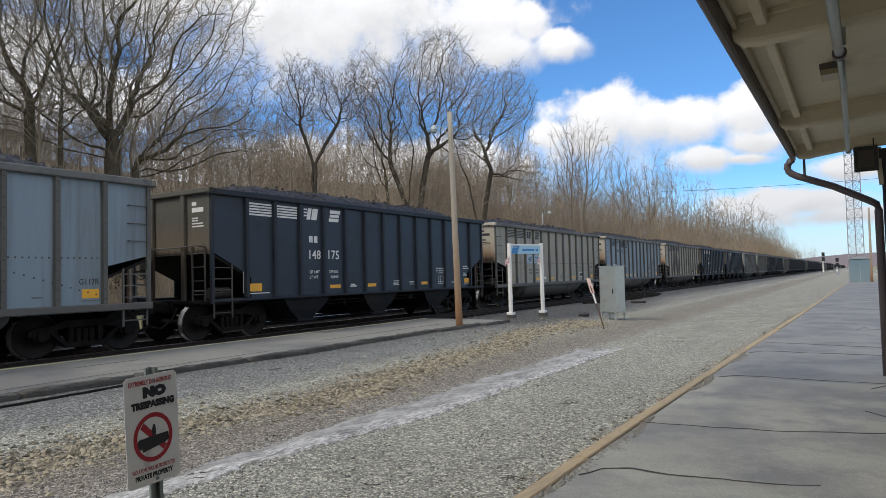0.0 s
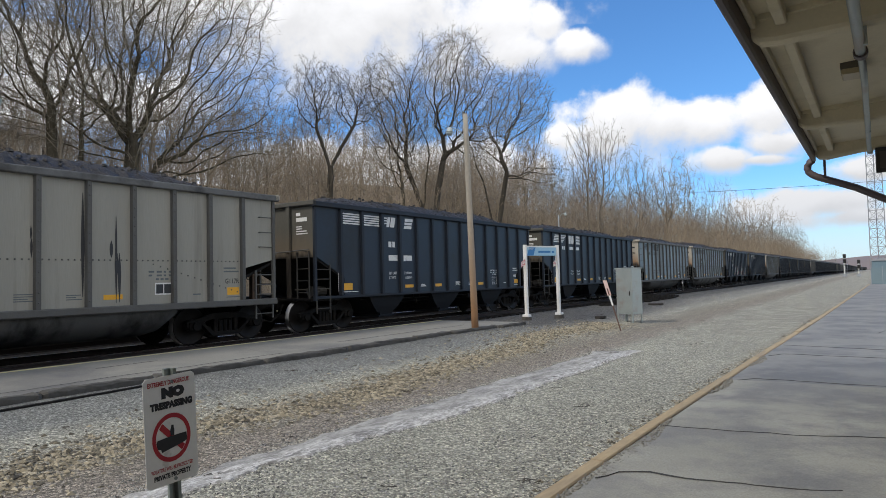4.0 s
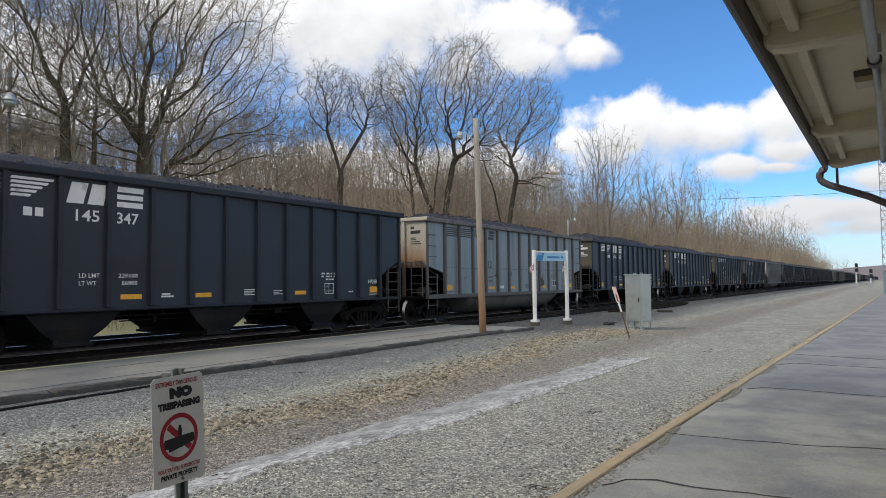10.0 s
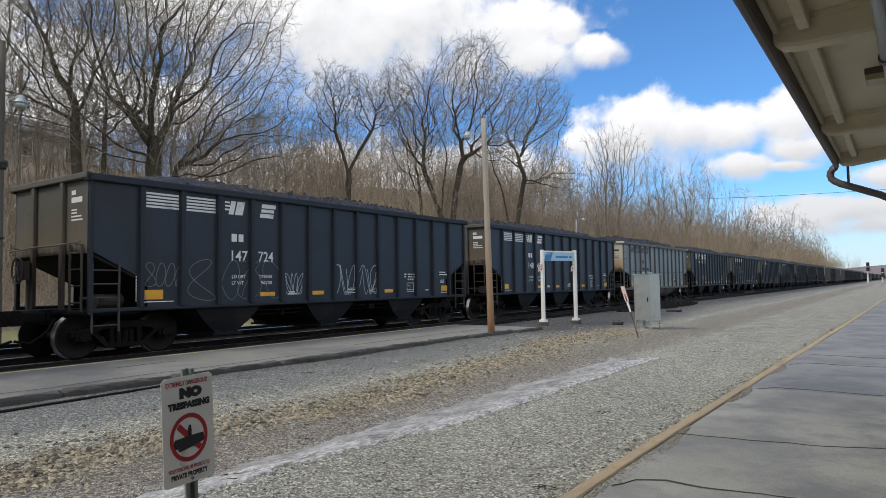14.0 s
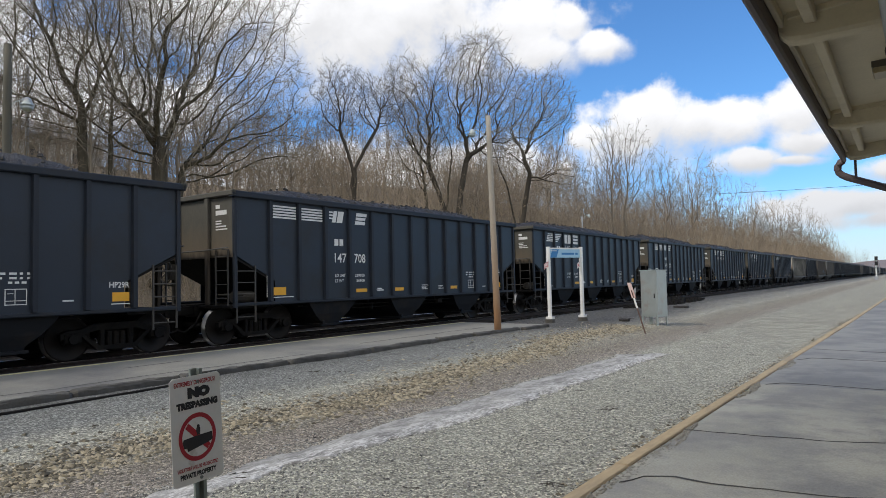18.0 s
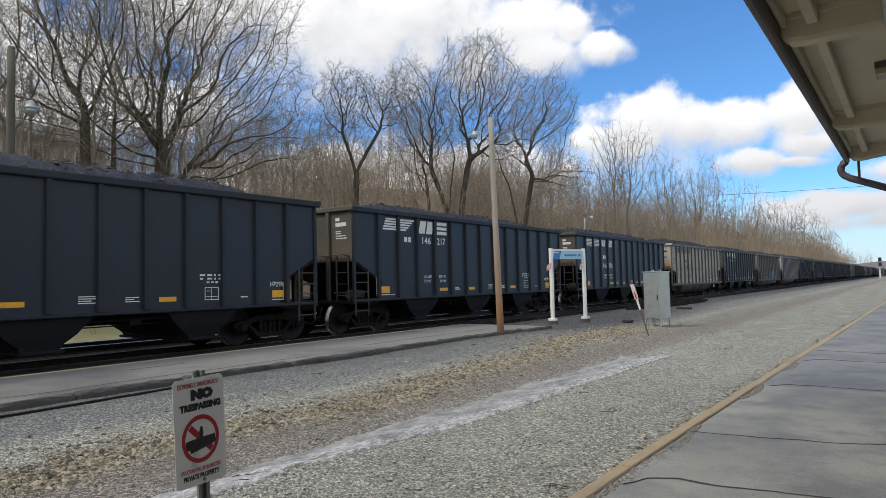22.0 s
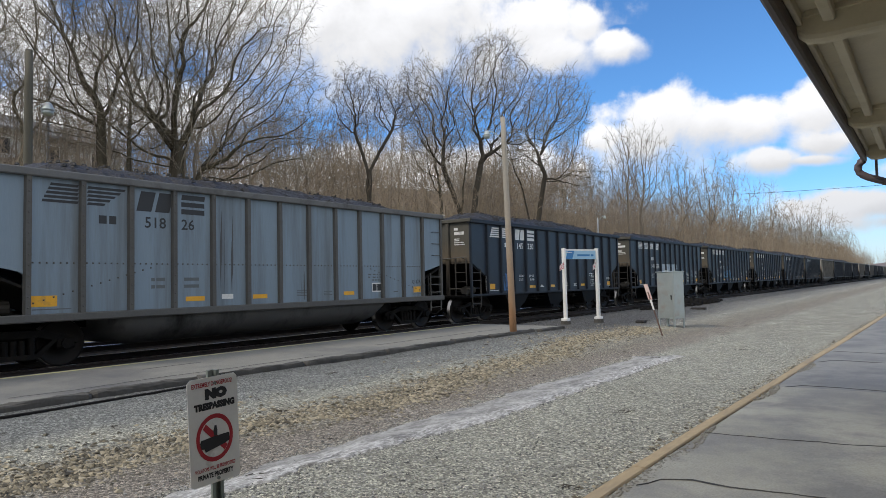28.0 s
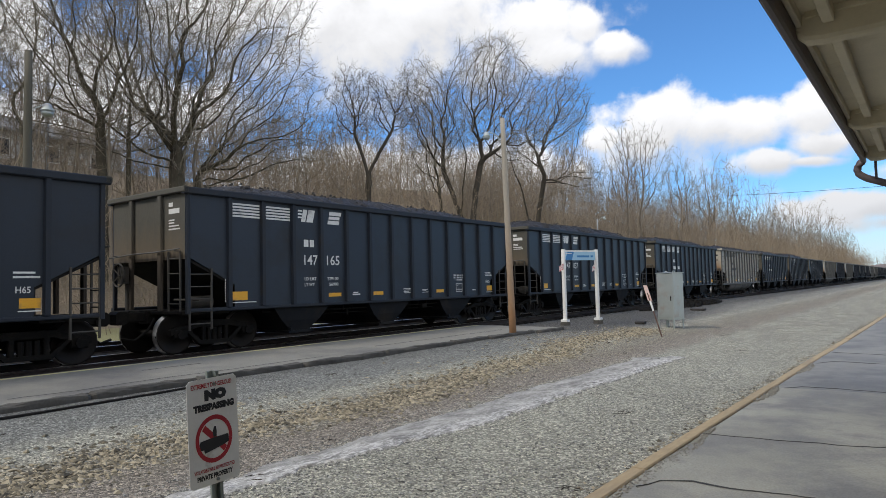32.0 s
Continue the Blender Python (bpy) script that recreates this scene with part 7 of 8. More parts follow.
def reach_tree(seed, stems, blobs, density=1.2, step=0.42, reach=40.0, kill=0.5, tip=0.0075, power=2.3, gnarl=0.22, shoots=0.85, shoot=(0.35, 0.9), lift=0.04, bark="bark", twig="twig", bend=0.05, split=0.0, curl=0.55):
    """A bare tree whose limbs grow towards the free places of its crown and thicken by what they carry.
    stems: foot x, y, lean x, lean y and height of each stem; split: the share of the height from which they lean."""
    rng = np.random.default_rng(seed)
    pyr = random.Random(seed)
    goal = crown_points(rng, blobs, density)
    place, parent = [], []
    for sx, sy, lx, ly, h in stems:
        n = max(4, int((h + 0.6) / step))
        wander = np.zeros(2)
        for i in range(n + 1):
            k = i / n
            wander = wander + rng.normal(0, bend, 2) * step
            e = max(0.0, k - split) / (1 - split)
            place.append((sx + lx * e + wander[0], sy + ly * e + wander[1], -0.6 + (h + 0.6) * k))
            parent.append(len(place) - 2 if i else -1)
    pts = np.array(place)
    head = np.zeros((len(pts), 3)) + np.array((0, 0, 1.0))
    dist = np.linalg.norm(goal[:, None] - pts[None], axis=2)
    dist[:, pts[:, 2] < 0.62 * pts[:, 2].max()] = 1e6
    near, best = dist.argmin(1), dist.min(1)
    born = np.zeros(12000)
    for _ in range(90):
        hit = best < reach
        if not hit.any():
            break
        way = goal - pts[near]
        way /= np.maximum(1e-6, np.linalg.norm(way, axis=1))[:, None]
        grown = np.zeros((len(pts), 3))
        count = np.zeros(len(pts))
        np.add.at(grown, near[hit], way[hit])
        np.add.at(count, near[hit], 1)
        at = np.nonzero((count > 0) & (born[:len(pts)] < 3))[0]
        if not len(at):
            break
        born[at] += 1
        d = grown[at] / count[at][:, None] + rng.normal(0, gnarl, (len(at), 3)) + np.array((0, 0, lift)) + 0.42 * head[at]
        d += curl * np.array([noise.noise_vector(Vector(p) * 0.55 + Vector((seed, 0, 0)))[:] for p in pts[at].tolist()])
        d /= np.maximum(1e-6, np.linalg.norm(d, axis=1))[:, None]
        fresh = pts[at] + d * step
        first = len(pts)
        parent += at.tolist()
        pts, head = np.concatenate([pts, fresh]), np.concatenate([head, d])
        far = np.linalg.norm(goal[:, None] - fresh[None], axis=2)
        k = far.argmin(1)
        m = far[np.arange(len(goal)), k]
        closer = m < best
        near = np.where(closer, first + k, near)
        best = np.where(closer, m, best)
        left = best > kill
        goal, near, best = goal[left], near[left], best[left]
        if not len(goal) or len(pts) > 8000:
            break
    n = len(pts)
    kids = [[] for _ in range(n)]
    for i, p in enumerate(parent):
        if p >= 0:
            kids[p].append(i)
    load = np.zeros(n)
    for i in range(n - 1, -1, -1):
        if not kids[i]:
            load[i] += tip ** power
        if parent[i] >= 0:
            load[parent[i]] += load[i]
    rad = load ** (1 / power)
    thick, fine = Twigs(), Twigs()
    vec = [Vector(p) for p in pts.tolist()]
    heads = [(i, -1) for i, p in enumerate(parent) if p < 0]
    while heads:
        i, root = heads.pop()
        chain, rr = ([root] if root >= 0 else []) + [i], ([min(rad[root], rad[i] * 1.15)] if root >= 0 else []) + [rad[i] * (1.5 if root < 0 else 1.0)]
        while kids[i]:
            order = sorted(kids[i], key=lambda j: -load[j])
            heads += [(j, i) for j in order[1:]]
            i = order[0]
            chain.append(i)
            rr.append(rad[i])
        if rr[0] < 0.03 and len(chain) > 4:
            keep = list(range(0, len(chain) - 1, 2)) + [len(chain) - 1]
            chain, rr = [chain[j] for j in keep], [rr[j] for j in keep]
        big = rr[0]
        (thick if big > 0.045 else fine).limb([vec[j] for j in chain], rr, 9 if big > 0.14 else 6 if big > 0.06 else 4 if big > 0.03 else 3)
    for i in range(n):
        if rad[i] > 0.022 or parent[i] < 0:
            continue
        d = (vec[i] - vec[parent[i]]).normalized()
        for _ in range(3 if not kids[i] else 2):
            if pyr.random() < shoots:
                e = (turned(pyr, d, 18, 75) + Vector((0, 0, lift))).normalized()
                ln = pyr.uniform(*shoot)
                fine.limb([vec[i], vec[i] + e * ln], [tip * 0.8, tip * 0.35], 3)
                if pyr.random() < 0.5:
                    q = vec[i] + e * ln * pyr.uniform(0.3, 0.7)
                    fine.limb([q, q + turned(pyr, e, 25, 60) * ln * 0.55], [tip * 0.65, tip * 0.3], 3)
    if bark == twig == "":
        n = len(thick.v)
        thick.v += fine.v
        thick.f += [tuple(n + i for i in f) for f in fine.f]
        return thick
    return thick.mesh("trunk", M[bark]), fine.mesh("crown", M[twig])


def plant(meshes, x, y, turn, scale, label, z=None):
    ob = thing("bare_tree", label, "tree", at=(x, y, ground_z(x, y) if z is None else z), turn=turn, group="hillside trees")
    ob.scale = (scale, scale, scale)
    part("trunk", meshes[0], M["bark"], ob)
    part("crown", meshes[1], M["twig"], ob, "leafless crown of fine twigs")
    return ob


def build_trees():
    near = "large bare tree with spreading limbs on the wooded hillside"
    far = "tall bare tree among the brown woods beside the track"
    # the big spreading trees over the nearest cars
    plant(reach_tree(11, [(0, 0, 0.1, 0, 7.4), (0.5, 0.2, 0.9, 0.3, 6.4)], [(1.2, 0, 13.4, 6.7, 6.2, 6.6), (5.6, 0, 8.0, 3.4, 3.5, 2.0), (-2.9, 0, 9.0, 3.0, 3.0, 2.8)],
                     density=7.0, kill=0.36, step=0.36, gnarl=0.17, tip=0.0075, power=1.93, reach=4.2, curl=0.6, lift=0.0), -32.0, 19.3, 58.8, 1.0, near)
    plant(reach_tree(12, [(0, 0, -0.3, 0, 7.8), (0.75, 0.2, 0.4, 0.2, 7.2)], [(-1.0, 0, 12.6, 4.7, 4.7, 6.2), (2.0, 0, 8.6, 2.0, 2.5, 2.3), (-3.6, 0, 8.8, 2.6, 2.4, 2.4)],
                     density=8.0, kill=0.36, step=0.36, gnarl=0.17, tip=0.0075, power=2.0, lift=0.0, reach=4.2, curl=0.6), -33.0, 16.3, 63.7, 1.0, near)
    plant(reach_tree(13, [(0, 0, 0.4, 0, 6.0), (-0.4, 0.1, -1.2, 0, 6.5)], [(-0.3, 0, 11.0, 3.3, 3.3, 5.4)], density=7.0, kill=0.38, step=0.36, power=2.05, lift=0.04, gnarl=0.16, reach=3.2, curl=0.8), -34.0, 12.4, 69.7, 1.0, near)
    # crooked tree: two bent stems from one foot
    plant(reach_tree(21, [(0, 0, -0.9, 0, 10.6), (0.06, 0, 1.5, 0.2, 10.8)], [(-0.3, 0, 13.1, 2.7, 2.5, 2.3), (2.6, 0.2, 12.8, 2.1, 2.1, 2.0), (-1.6, 0, 11.2, 1.3, 1.6, 1.0)],
                     density=24.0, kill=0.27, step=0.27, gnarl=0.24, tip=0.0075, power=2.05, lift=0.0, bend=0.10, split=0.74, shoot=(0.25, 0.55), bark="dark_bark", twig="dark_twig"), -32.0, 34.3, 43.0, 1.0, "crooked bare tree leaning among brown brush")
    plant(reach_tree(31, [(0, 0, 0.9, 0, 11.0), (-0.35, 0.2, -1.8, 0, 10.6)], [(1.7, 0, 17.2, 4.4, 4.0, 4.9), (-3.2, 0, 15.4, 3.4, 3.4, 4.6), (4.2, 0, 13.4, 2.6, 3.0, 3.2), (-4.5, 0, 18.6, 1.6, 1.6, 1.6)],
                     density=8.0, kill=0.36, step=0.38, tip=0.0095, gnarl=0.20, lift=0.0, power=2.05, split=0.5, reach=3.4, curl=0.8, bark="dark_bark"), -31.0, 46.0, 34.0, 1.0, far)
    plant(reach_tree(32, [(0, 0, -0.4, 0, 6.5), (0.3, 0, 1.2, 0.2, 6.0)], [(-0.4, 0, 11.2, 3.7, 3.4, 4.6)], density=5.5, kill=0.42, step=0.42, tip=0.0095, power=2.05, gnarl=0.22), -33.0, 44.7, 36.4, 1.0, far)
    plant(reach_tree(33, [(0, 0, 1.1, 0, 11.0), (-0.3, 0.2, -0.9, 0, 9.6)], [(2.3, 0, 17.4, 3.5, 3.3, 4.3), (-1.6, 0, 13.5, 2.4, 2.4, 3.4), (4.4, 0, 10.2, 2.4, 2.4, 2.2)],
                     split=0.5, density=8.0, kill=0.37, step=0.38, tip=0.0105, gnarl=0.18, lift=0.0, power=2.05, reach=3.4, curl=0.8, bark="dark_bark"), -31.0, 57.3, 28.4, 1.0, far)
    slim = reach_tree(41, [(0, 0, 0.2, 0, 8.5)], [(0.0, 0, 14.6, 2.6, 2.6, 5.0)], density=4.0, kill=0.5, step=0.5, power=2.1, tip=0.014, lift=0.40, gnarl=0.14, shoots=0.5, shoot=(0.5, 1.0), bark="slim", twig="slim", curl=0.25)
    vase = reach_tree(42, [(0, 0, -0.3, 0, 7.5)], [(0.6, 0, 14.6, 3.1, 2.8, 5.4)], density=3.6, kill=0.5, step=0.5, power=2.1, tip=0.014, lift=0.35, gnarl=0.14, shoots=0.5, shoot=(0.5, 1.0), bark="slim", twig="slim", curl=0.25)
    small = reach_tree(43, [(0, 0, 0.3, 0, 6.5)], [(0.2, 0, 12.4, 3.2, 3.0, 4.6)], density=2.4, kill=0.6, step=0.55, power=2.1, tip=0.019, lift=0.35, gnarl=0.16, shoots=0.4, shoot=(0.6, 1.1), bark="slim", twig="slim", curl=0.25)
    broad = reach_tree(44, [(0, 0, 0.2, 0, 5.5)], [(0.0, 0, 11.0, 3.6, 3.4, 4.6)], density=2.0, kill=0.65, step=0.55, power=2.1, tip=0.021, lift=0.20, gnarl=0.18, shoots=0.4, shoot=(0.6, 1.1), bark="slim", twig="slim", curl=0.25)
    for kind, x, y, turn, scale in ((slim, -32, 83.7, 20.9, 1.06), (vase, -32, 89.8, 19.6, 1.08), (slim, -36, 74.0, 200, 0.72), (small, -33, 110.4, 16.6, 1.02), (small, -33, 127.3, 14.5, 1.12), (vase, -34, 119.0, 190, 0.72),
                                    (broad, -33, 189.7, 10, 1.12), (broad, -36, 66.0, 70, 0.8), (small, -37, 98.0, 130, 0.9), (broad, -35, 139.0, 250, 0.9), (broad, -34, 150.0, 30, 0.9), (small, -36, 163.0, 300, 0.85),
                                    (broad, -35, 176.0, 110, 0.95), (small, -36, 205.0, 40, 0.95), (broad, -35, 222.0, 210, 1.05), (small, -36, 243.0, 15, 1.1), (broad, -37, 264.0, 90, 1.15), (small, -36, 285.0, 150, 1.2), (broad, -37, 312.0, 200, 1.2)):
        plant(kind, x, y, turn, scale, far)


def stand_mesh(seed, stems, size, low, high, shoots, sink=2.0, slim=1.0, spread=(18, 42), bare=0.35, sway=0.05, bushy=1.0):
    """Thin woods: slender upright stems with upswept side shoots, joined."""
    rng = random.Random(seed)
    t = Twigs()
    for _ in range(stems):
        p = Vector((rng.uniform(-size, size), rng.uniform(-size, size), -sink))
        h = rng.uniform(low, high)
        d = Vector((rng.gauss(0, sway * 1.6), rng.gauss(0, sway * 1.6), 1)).normalized()
        r = h * rng.uniform(0.0028, 0.0062) * slim
        pts, rad = [p.copy()], [r]
        for i in range(4):
            d = (d + Vector((rng.gauss(0, sway), rng.gauss(0, sway), 0.03))).normalized()
            p = p + d * ((h + sink) / 4)
            pts.append(p.copy())
            rad.append(max(0.006, r * (1 - 0.9 * (i + 1) / 4)))
        t.limb(pts, rad, 3)
        for k in range(shoots):
            f = bare + (1 - bare) * (k + rng.random()) / shoots
            at = f * (h + sink) / (h + sink) * 4
            j = min(3, int(at))
            q = pts[j].lerp(pts[j + 1], at - j)
            e = turned(rng, d, *spread)
            ln = h * rng.uniform(0.12, 0.26) * (1.25 - 0.75 * f) * bushy
            mid = q + e * ln * 0.55
            e2 = (e + Vector((rng.gauss(0, 0.15), rng.gauss(0, 0.15), 0.22))).normalized()
            rr = max(0.008, rad[j] * 0.42) * slim
            t.limb([q, mid, mid + e2 * ln * 0.5], [rr, rr * 0.7, 0.004], 3)
            for _ in range(2):
                w = q.lerp(mid, rng.uniform(0.3, 1.0))
                t.limb([w, w + turned(rng, e, 20, 50) * ln * rng.uniform(0.3, 0.6)], [rr * 0.6, 0.004], 3)
    return t


def brush_mesh(seed, count, size, height):
    """Tangled brown undergrowth."""
    rng = random.Random(seed)
    t = Twigs()
    for _ in range(count):
        x, y = rng.uniform(-size, size), rng.uniform(-size, size)
        p = Vector((x, y, rng.uniform(-0.8, height * 0.55)))
        d = Vector((rng.gauss(0, 0.45), rng.gauss(0, 0.45), rng.uniform(0.4, 1.2))).normalized()
        ln = rng.uniform(0.5, 1.0) * height * 0.6
        d2 = (d + Vector((rng.gauss(0, 0.35), rng.gauss(0, 0.35), rng.gauss(0, 0.25)))).normalized()
        t.limb([p, p + d * ln * 0.5 + d2 * ln * 0.5], [rng.uniform(0.008, 0.018), 0.004], 3)
    return t


def build_woods():
    rng = random.Random(77)
    woods = []
    for i in range(3):
        t = stand_mesh(100 + i, 11, 4.4, 6.0, 13.0, 8, spread=(20, 55), sway=0.075)
        for k in range(3):                          # small trees with open crowns among the poles
            h = rng.uniform(9.0, 14.0)
            r = reach_tree(400 + 4 * i + k, [(0, 0, rng.uniform(-0.5, 0.5), 0, h * 0.5)], [(0.2, 0, h * 0.68, h * 0.19, h * 0.19, h * 0.34)], density=1.5, kill=0.62, step=0.55,
                           power=2.1, tip=0.0115, lift=0.18, gnarl=0.17, shoots=0.6, shoot=(0.4, 0.9), reach=4.0, curl=0.25, bark="", twig="")
            at = Vector((rng.uniform(-3.6, 3.6), rng.uniform(-3.6, 3.6), -1.2))
            n = len(t.v)
            t.v += [tuple(Vector(p) + at) for p in r.v]
            t.f += [tuple(n + j for j in f) for f in r.f]
        woods.append(t.mesh("woods", M["sapling"]))
    brush = [brush_mesh(200 + i, 600, 4.2, 3.6).mesh("brush", M["brush"]) for i in range(3)]
    shrub = [reach_tree(300 + i, [(0.5 * k - 0.7, 0.4 * (k % 2), 1.0 * k - 1.5, 0.6 * (k % 2) - 0.3, 2.6) for k in range(4)], [(0, 0, 3.7, 3.0, 3.0, 3.0), (1.2 - i, 0.5, 5.6, 1.6, 1.6, 1.8)],
                        density=3.0, kill=0.46, step=0.40, tip=0.010, curl=0.3, gnarl=0.28, lift=0.10, shoot=(0.3, 0.8), bark="", twig="") for i in range(3)]
    thicket = [t.mesh("thicket", M["thicket"]) for t in shrub]
    bush = [t.mesh("brush", M["brush"]) for t in shrub]
    n = 0
    for x, y0, y1, gap in ((-28.5, 74, 430, 6.6), (-33, 66, 430, 7.0), (-39, 60, 330, 9.0)):
        y = y0
        while y < y1:
            px = x + rng.uniform(-1.5, 1.5)
            s = rng.uniform(0.85, 1.2) * (1.12 + 0.05 * smooth(70, 100, y) + 0.62 * smooth(100, 200, y))
            if x > -30 or n % 4 == 0:
                s *= 0.78 if x > -30 else 1.0
                ob = thing("thicket", "dense light-brown leafless thicket beside the track", "brush", at=(px, y, ground_z(px, y)), turn=rng.uniform(0, 360), kind="stuff", g=thicket[n % 3])
            else:
                s *= 0.66
                ob = thing("woods", "grey-brown leafless woods of thin trunks on the hillside", "woods", at=(px, y, ground_z(px, y)), turn=rng.uniform(0, 360), kind="stuff", g=woods[n % 3])
            ob.scale = (s, s, s)
            n += 1
            y += rng.uniform(0.8, 1.2) * gap * (1 + max(0, y - 60) / 130)
    for x, y0, y1, gap in ((-33.5, 58, 135, 6.5), (-35, 8, 110, 5.2), (-38, -14, 130, 5.4), (-42, 0, 420, 7.5), (-48, 14, 300, 9.5), (-57, 34, 260, 11.5), (-68, 60, 240, 13.0), (-80, 70, 200, 16.0), (-40, 430, 900, 18.0), (-75, 260, 700, 16.0)):
        y = y0 + rng.uniform(0, 6)
        while y < y1:
            px, py = x + rng.uniform(-3, 3), y
            ob = thing("woods", "grey-brown leafless woods of thin trunks on the hillside", "woods", at=(px, py, ground_z(px, py)), turn=rng.uniform(0, 360), kind="stuff", g=woods[n % 3])
            s = rng.uniform(0.8, 1.1) * (0.96 + 0.04 * smooth(25, 60, y) + 0.6 * smooth(200, 450, y))
            ob.scale = (s, s, s)
            n += 1
            y += rng.uniform(0.85, 1.15) * gap * (1 + max(0, y) / 140)
    for x, y0, y1, gap in ((-29.5, 74, 380, 4.6), (-31, -12, 75, 4.6), (-34.5, 10, 75, 4.6), (-38, -8, 420, 6.0), (-41, -4, 260, 8.0), (-51, 0, 200, 9.0), (-58, 24, 120, 7.0), (-64, 24, 170, 8.0)):
        y = y0 + rng.uniform(0, 5)
        while y < y1:
            px, py = x + rng.uniform(-1.5, 1.5), y
            ob = thing("brush", "tangled brown undergrowth along the hillside", "brush", at=(px, py, ground_z(px, py)), turn=rng.uniform(0, 360), kind="stuff", g=bush[n // 3 % 3] if n % 3 == 0 else brush[n % 3])
            s = rng.uniform(0.85, 1.2) * (1 + 0.35 * smooth(20, 45, y) + 0.6 * smooth(80, 200, y))
            ob.scale = (s, s, s * rng.uniform(0.85, 1.25) * (1 + 0.5 * smooth(75, 110, y)))
            n += 1
            y += rng.uniform(0.85, 1.15) * gap * (1 + max(0, y) / 90)


def build_hills():
    """Far ridges that close the valley."""
    for y0, x0, x1, high, seed in ((1500, -230, 1100, 60, 1), (2300, -420, 2100, 62, 5)):
        g = G()
        n = 90
        rows = []
        for d, k in ((0, 0.0), (80, 0.45), (190, 0.8), (330, 1.0), (600, 0.6)):
            row = []
            for i in range(n + 1):
                u = i / n
                x = x0 + (x1 - x0) * u
                h = high * k * (math.sin(math.pi * u) ** 0.7 * (0.92 + 0.22 * noise.noise(Vector((u * 6, seed, 0)))) + 0.03 * noise.noise(Vector((u * 40, seed, k))))
                row.append((x, y0 + d + 60 * math.sin(u * 5), -2 + h))
            rows.append(row)
        g.loft(rows, caps=False, closed=False)
        thing("backdrop_ridge", "distant brown wooded ridge in haze", "hill", kind="structure", g=g, mat=M["ridge"], smooth=True)


# Brown woods tinted mauve: the distance haze is mixed into this colour.
M["ridge"] = material("far_woods", (0.21, 0.175, 0.17), 0.95, vary=0.2, scale=0.01, grain=0.25, grain_scale=0.12, bump=0.0)
build_trees()
build_woods()
build_hills()
build_pole(-24.0, 9.25, 9.6, 0.0, 0.0, "hillside_pole", "dark wooden pole with a lamp at the foot of the woods", M["old_pole"], r=0.17, arm=(0.25, 0.5, 7.6), head_size=2.0)


def build_house():
    """The house half hidden by the trees on the hill."""
    x, y = -61.0, 23.0
    z = ground_z(x, y) - 1.2
    h = thing("hill_house", "pale house with a grey shingle roof behind the trees", "house", at=(x, y, z), turn=12)
    part("wall", G().box(-4, 4, -6.5, 6.5, -3, 2.4), M["house_wall"], h)
    part("roof", G().prism([(-4.6, 2.2), (0, 4.2), (4.6, 2.2), (4.6, 2.4), (0, 4.45), (-4.6, 2.4)], 1, -7, 7), M["house_roof"], h, "grey shingle roof")
    for yy in (-4, 0, 4):
        win = part("window", G().bevel(4.0, 4.06, yy - 0.6, yy + 0.6, 0.3, 1.7, 0.02), M["white_paint"], h)
        part("pane", G().box(4.06, 4.08, yy - 0.5, yy + 0.5, 0.4, 1.6), M["signal_black"], win)


M["house_wall"] = material("house_siding", (0.46, 0.45, 0.42), 0.8, vary=0.1, bump=0.1)
M["house_roof"] = material("house_shingle", (0.22, 0.22, 0.22), 0.9, vary=0.15, bump=0.2)
build_house()
build_pole(-38.0, 15.6, 13.4, 0.0, 0.0, "thin_pole", "thin pale pole among the trees on the hillside", M["far_steel"], r=0.12)


# ---- loose stone ----
def stone_field(name, label, count, place, size, mat, seed, flat=0.6, jag=0.2):
    """Crushed stones, each an uneven eight-sided lump, in one mesh."""
    rng = np.random.default_rng(seed)
    xy = place(rng, count)
    r = rng.uniform(size[0], size[1], count) * rng.choice([0.7, 1.0, 1.0, 1.35], count)
    z = np.array([ground_z(a, b) for a, b in xy]) + r * 0.1
    shape = np.array([(1, 0, 0), (0, 1, 0), (-1, 0, 0), (0, -1, 0), (0, 0, 1), (0, 0, -1)], float)
    faces = np.array([(0, 1, 4), (1, 2, 4), (2, 3, 4), (3, 0, 4), (1, 0, 5), (2, 1, 5), (3, 2, 5), (0, 3, 5)])
    v = shape[None] * rng.uniform(0.6, 1.3, (count, 6, 1)) + rng.normal(0, jag, (count, 6, 3))
    v[:, :, 2] *= flat
    a = rng.uniform(0, 6.283, count)
    c, s = np.cos(a), np.sin(a)
    x2 = v[:, :, 0] * c[:, None] - v[:, :, 1] * s[:, None]
    y2 = v[:, :, 0] * s[:, None] + v[:, :, 1] * c[:, None]
    v = np.stack([x2 * r[:, None] + xy[:, 0:1], y2 * r[:, None] + xy[:, 1:2], v[:, :, 2] * r[:, None] + z[:, None]], 2)
    f = faces[None] + (np.arange(count) * 6)[:, None, None]
    me = bpy.data.meshes.new(name)
    me.from_pydata(v.reshape(-1, 3).tolist(), [], f.reshape(-1, 3).tolist())
    me.materials.append(mat)
    me.update()
    return thing(name, label, "gravel", kind="stuff", g=me, mat=mat)


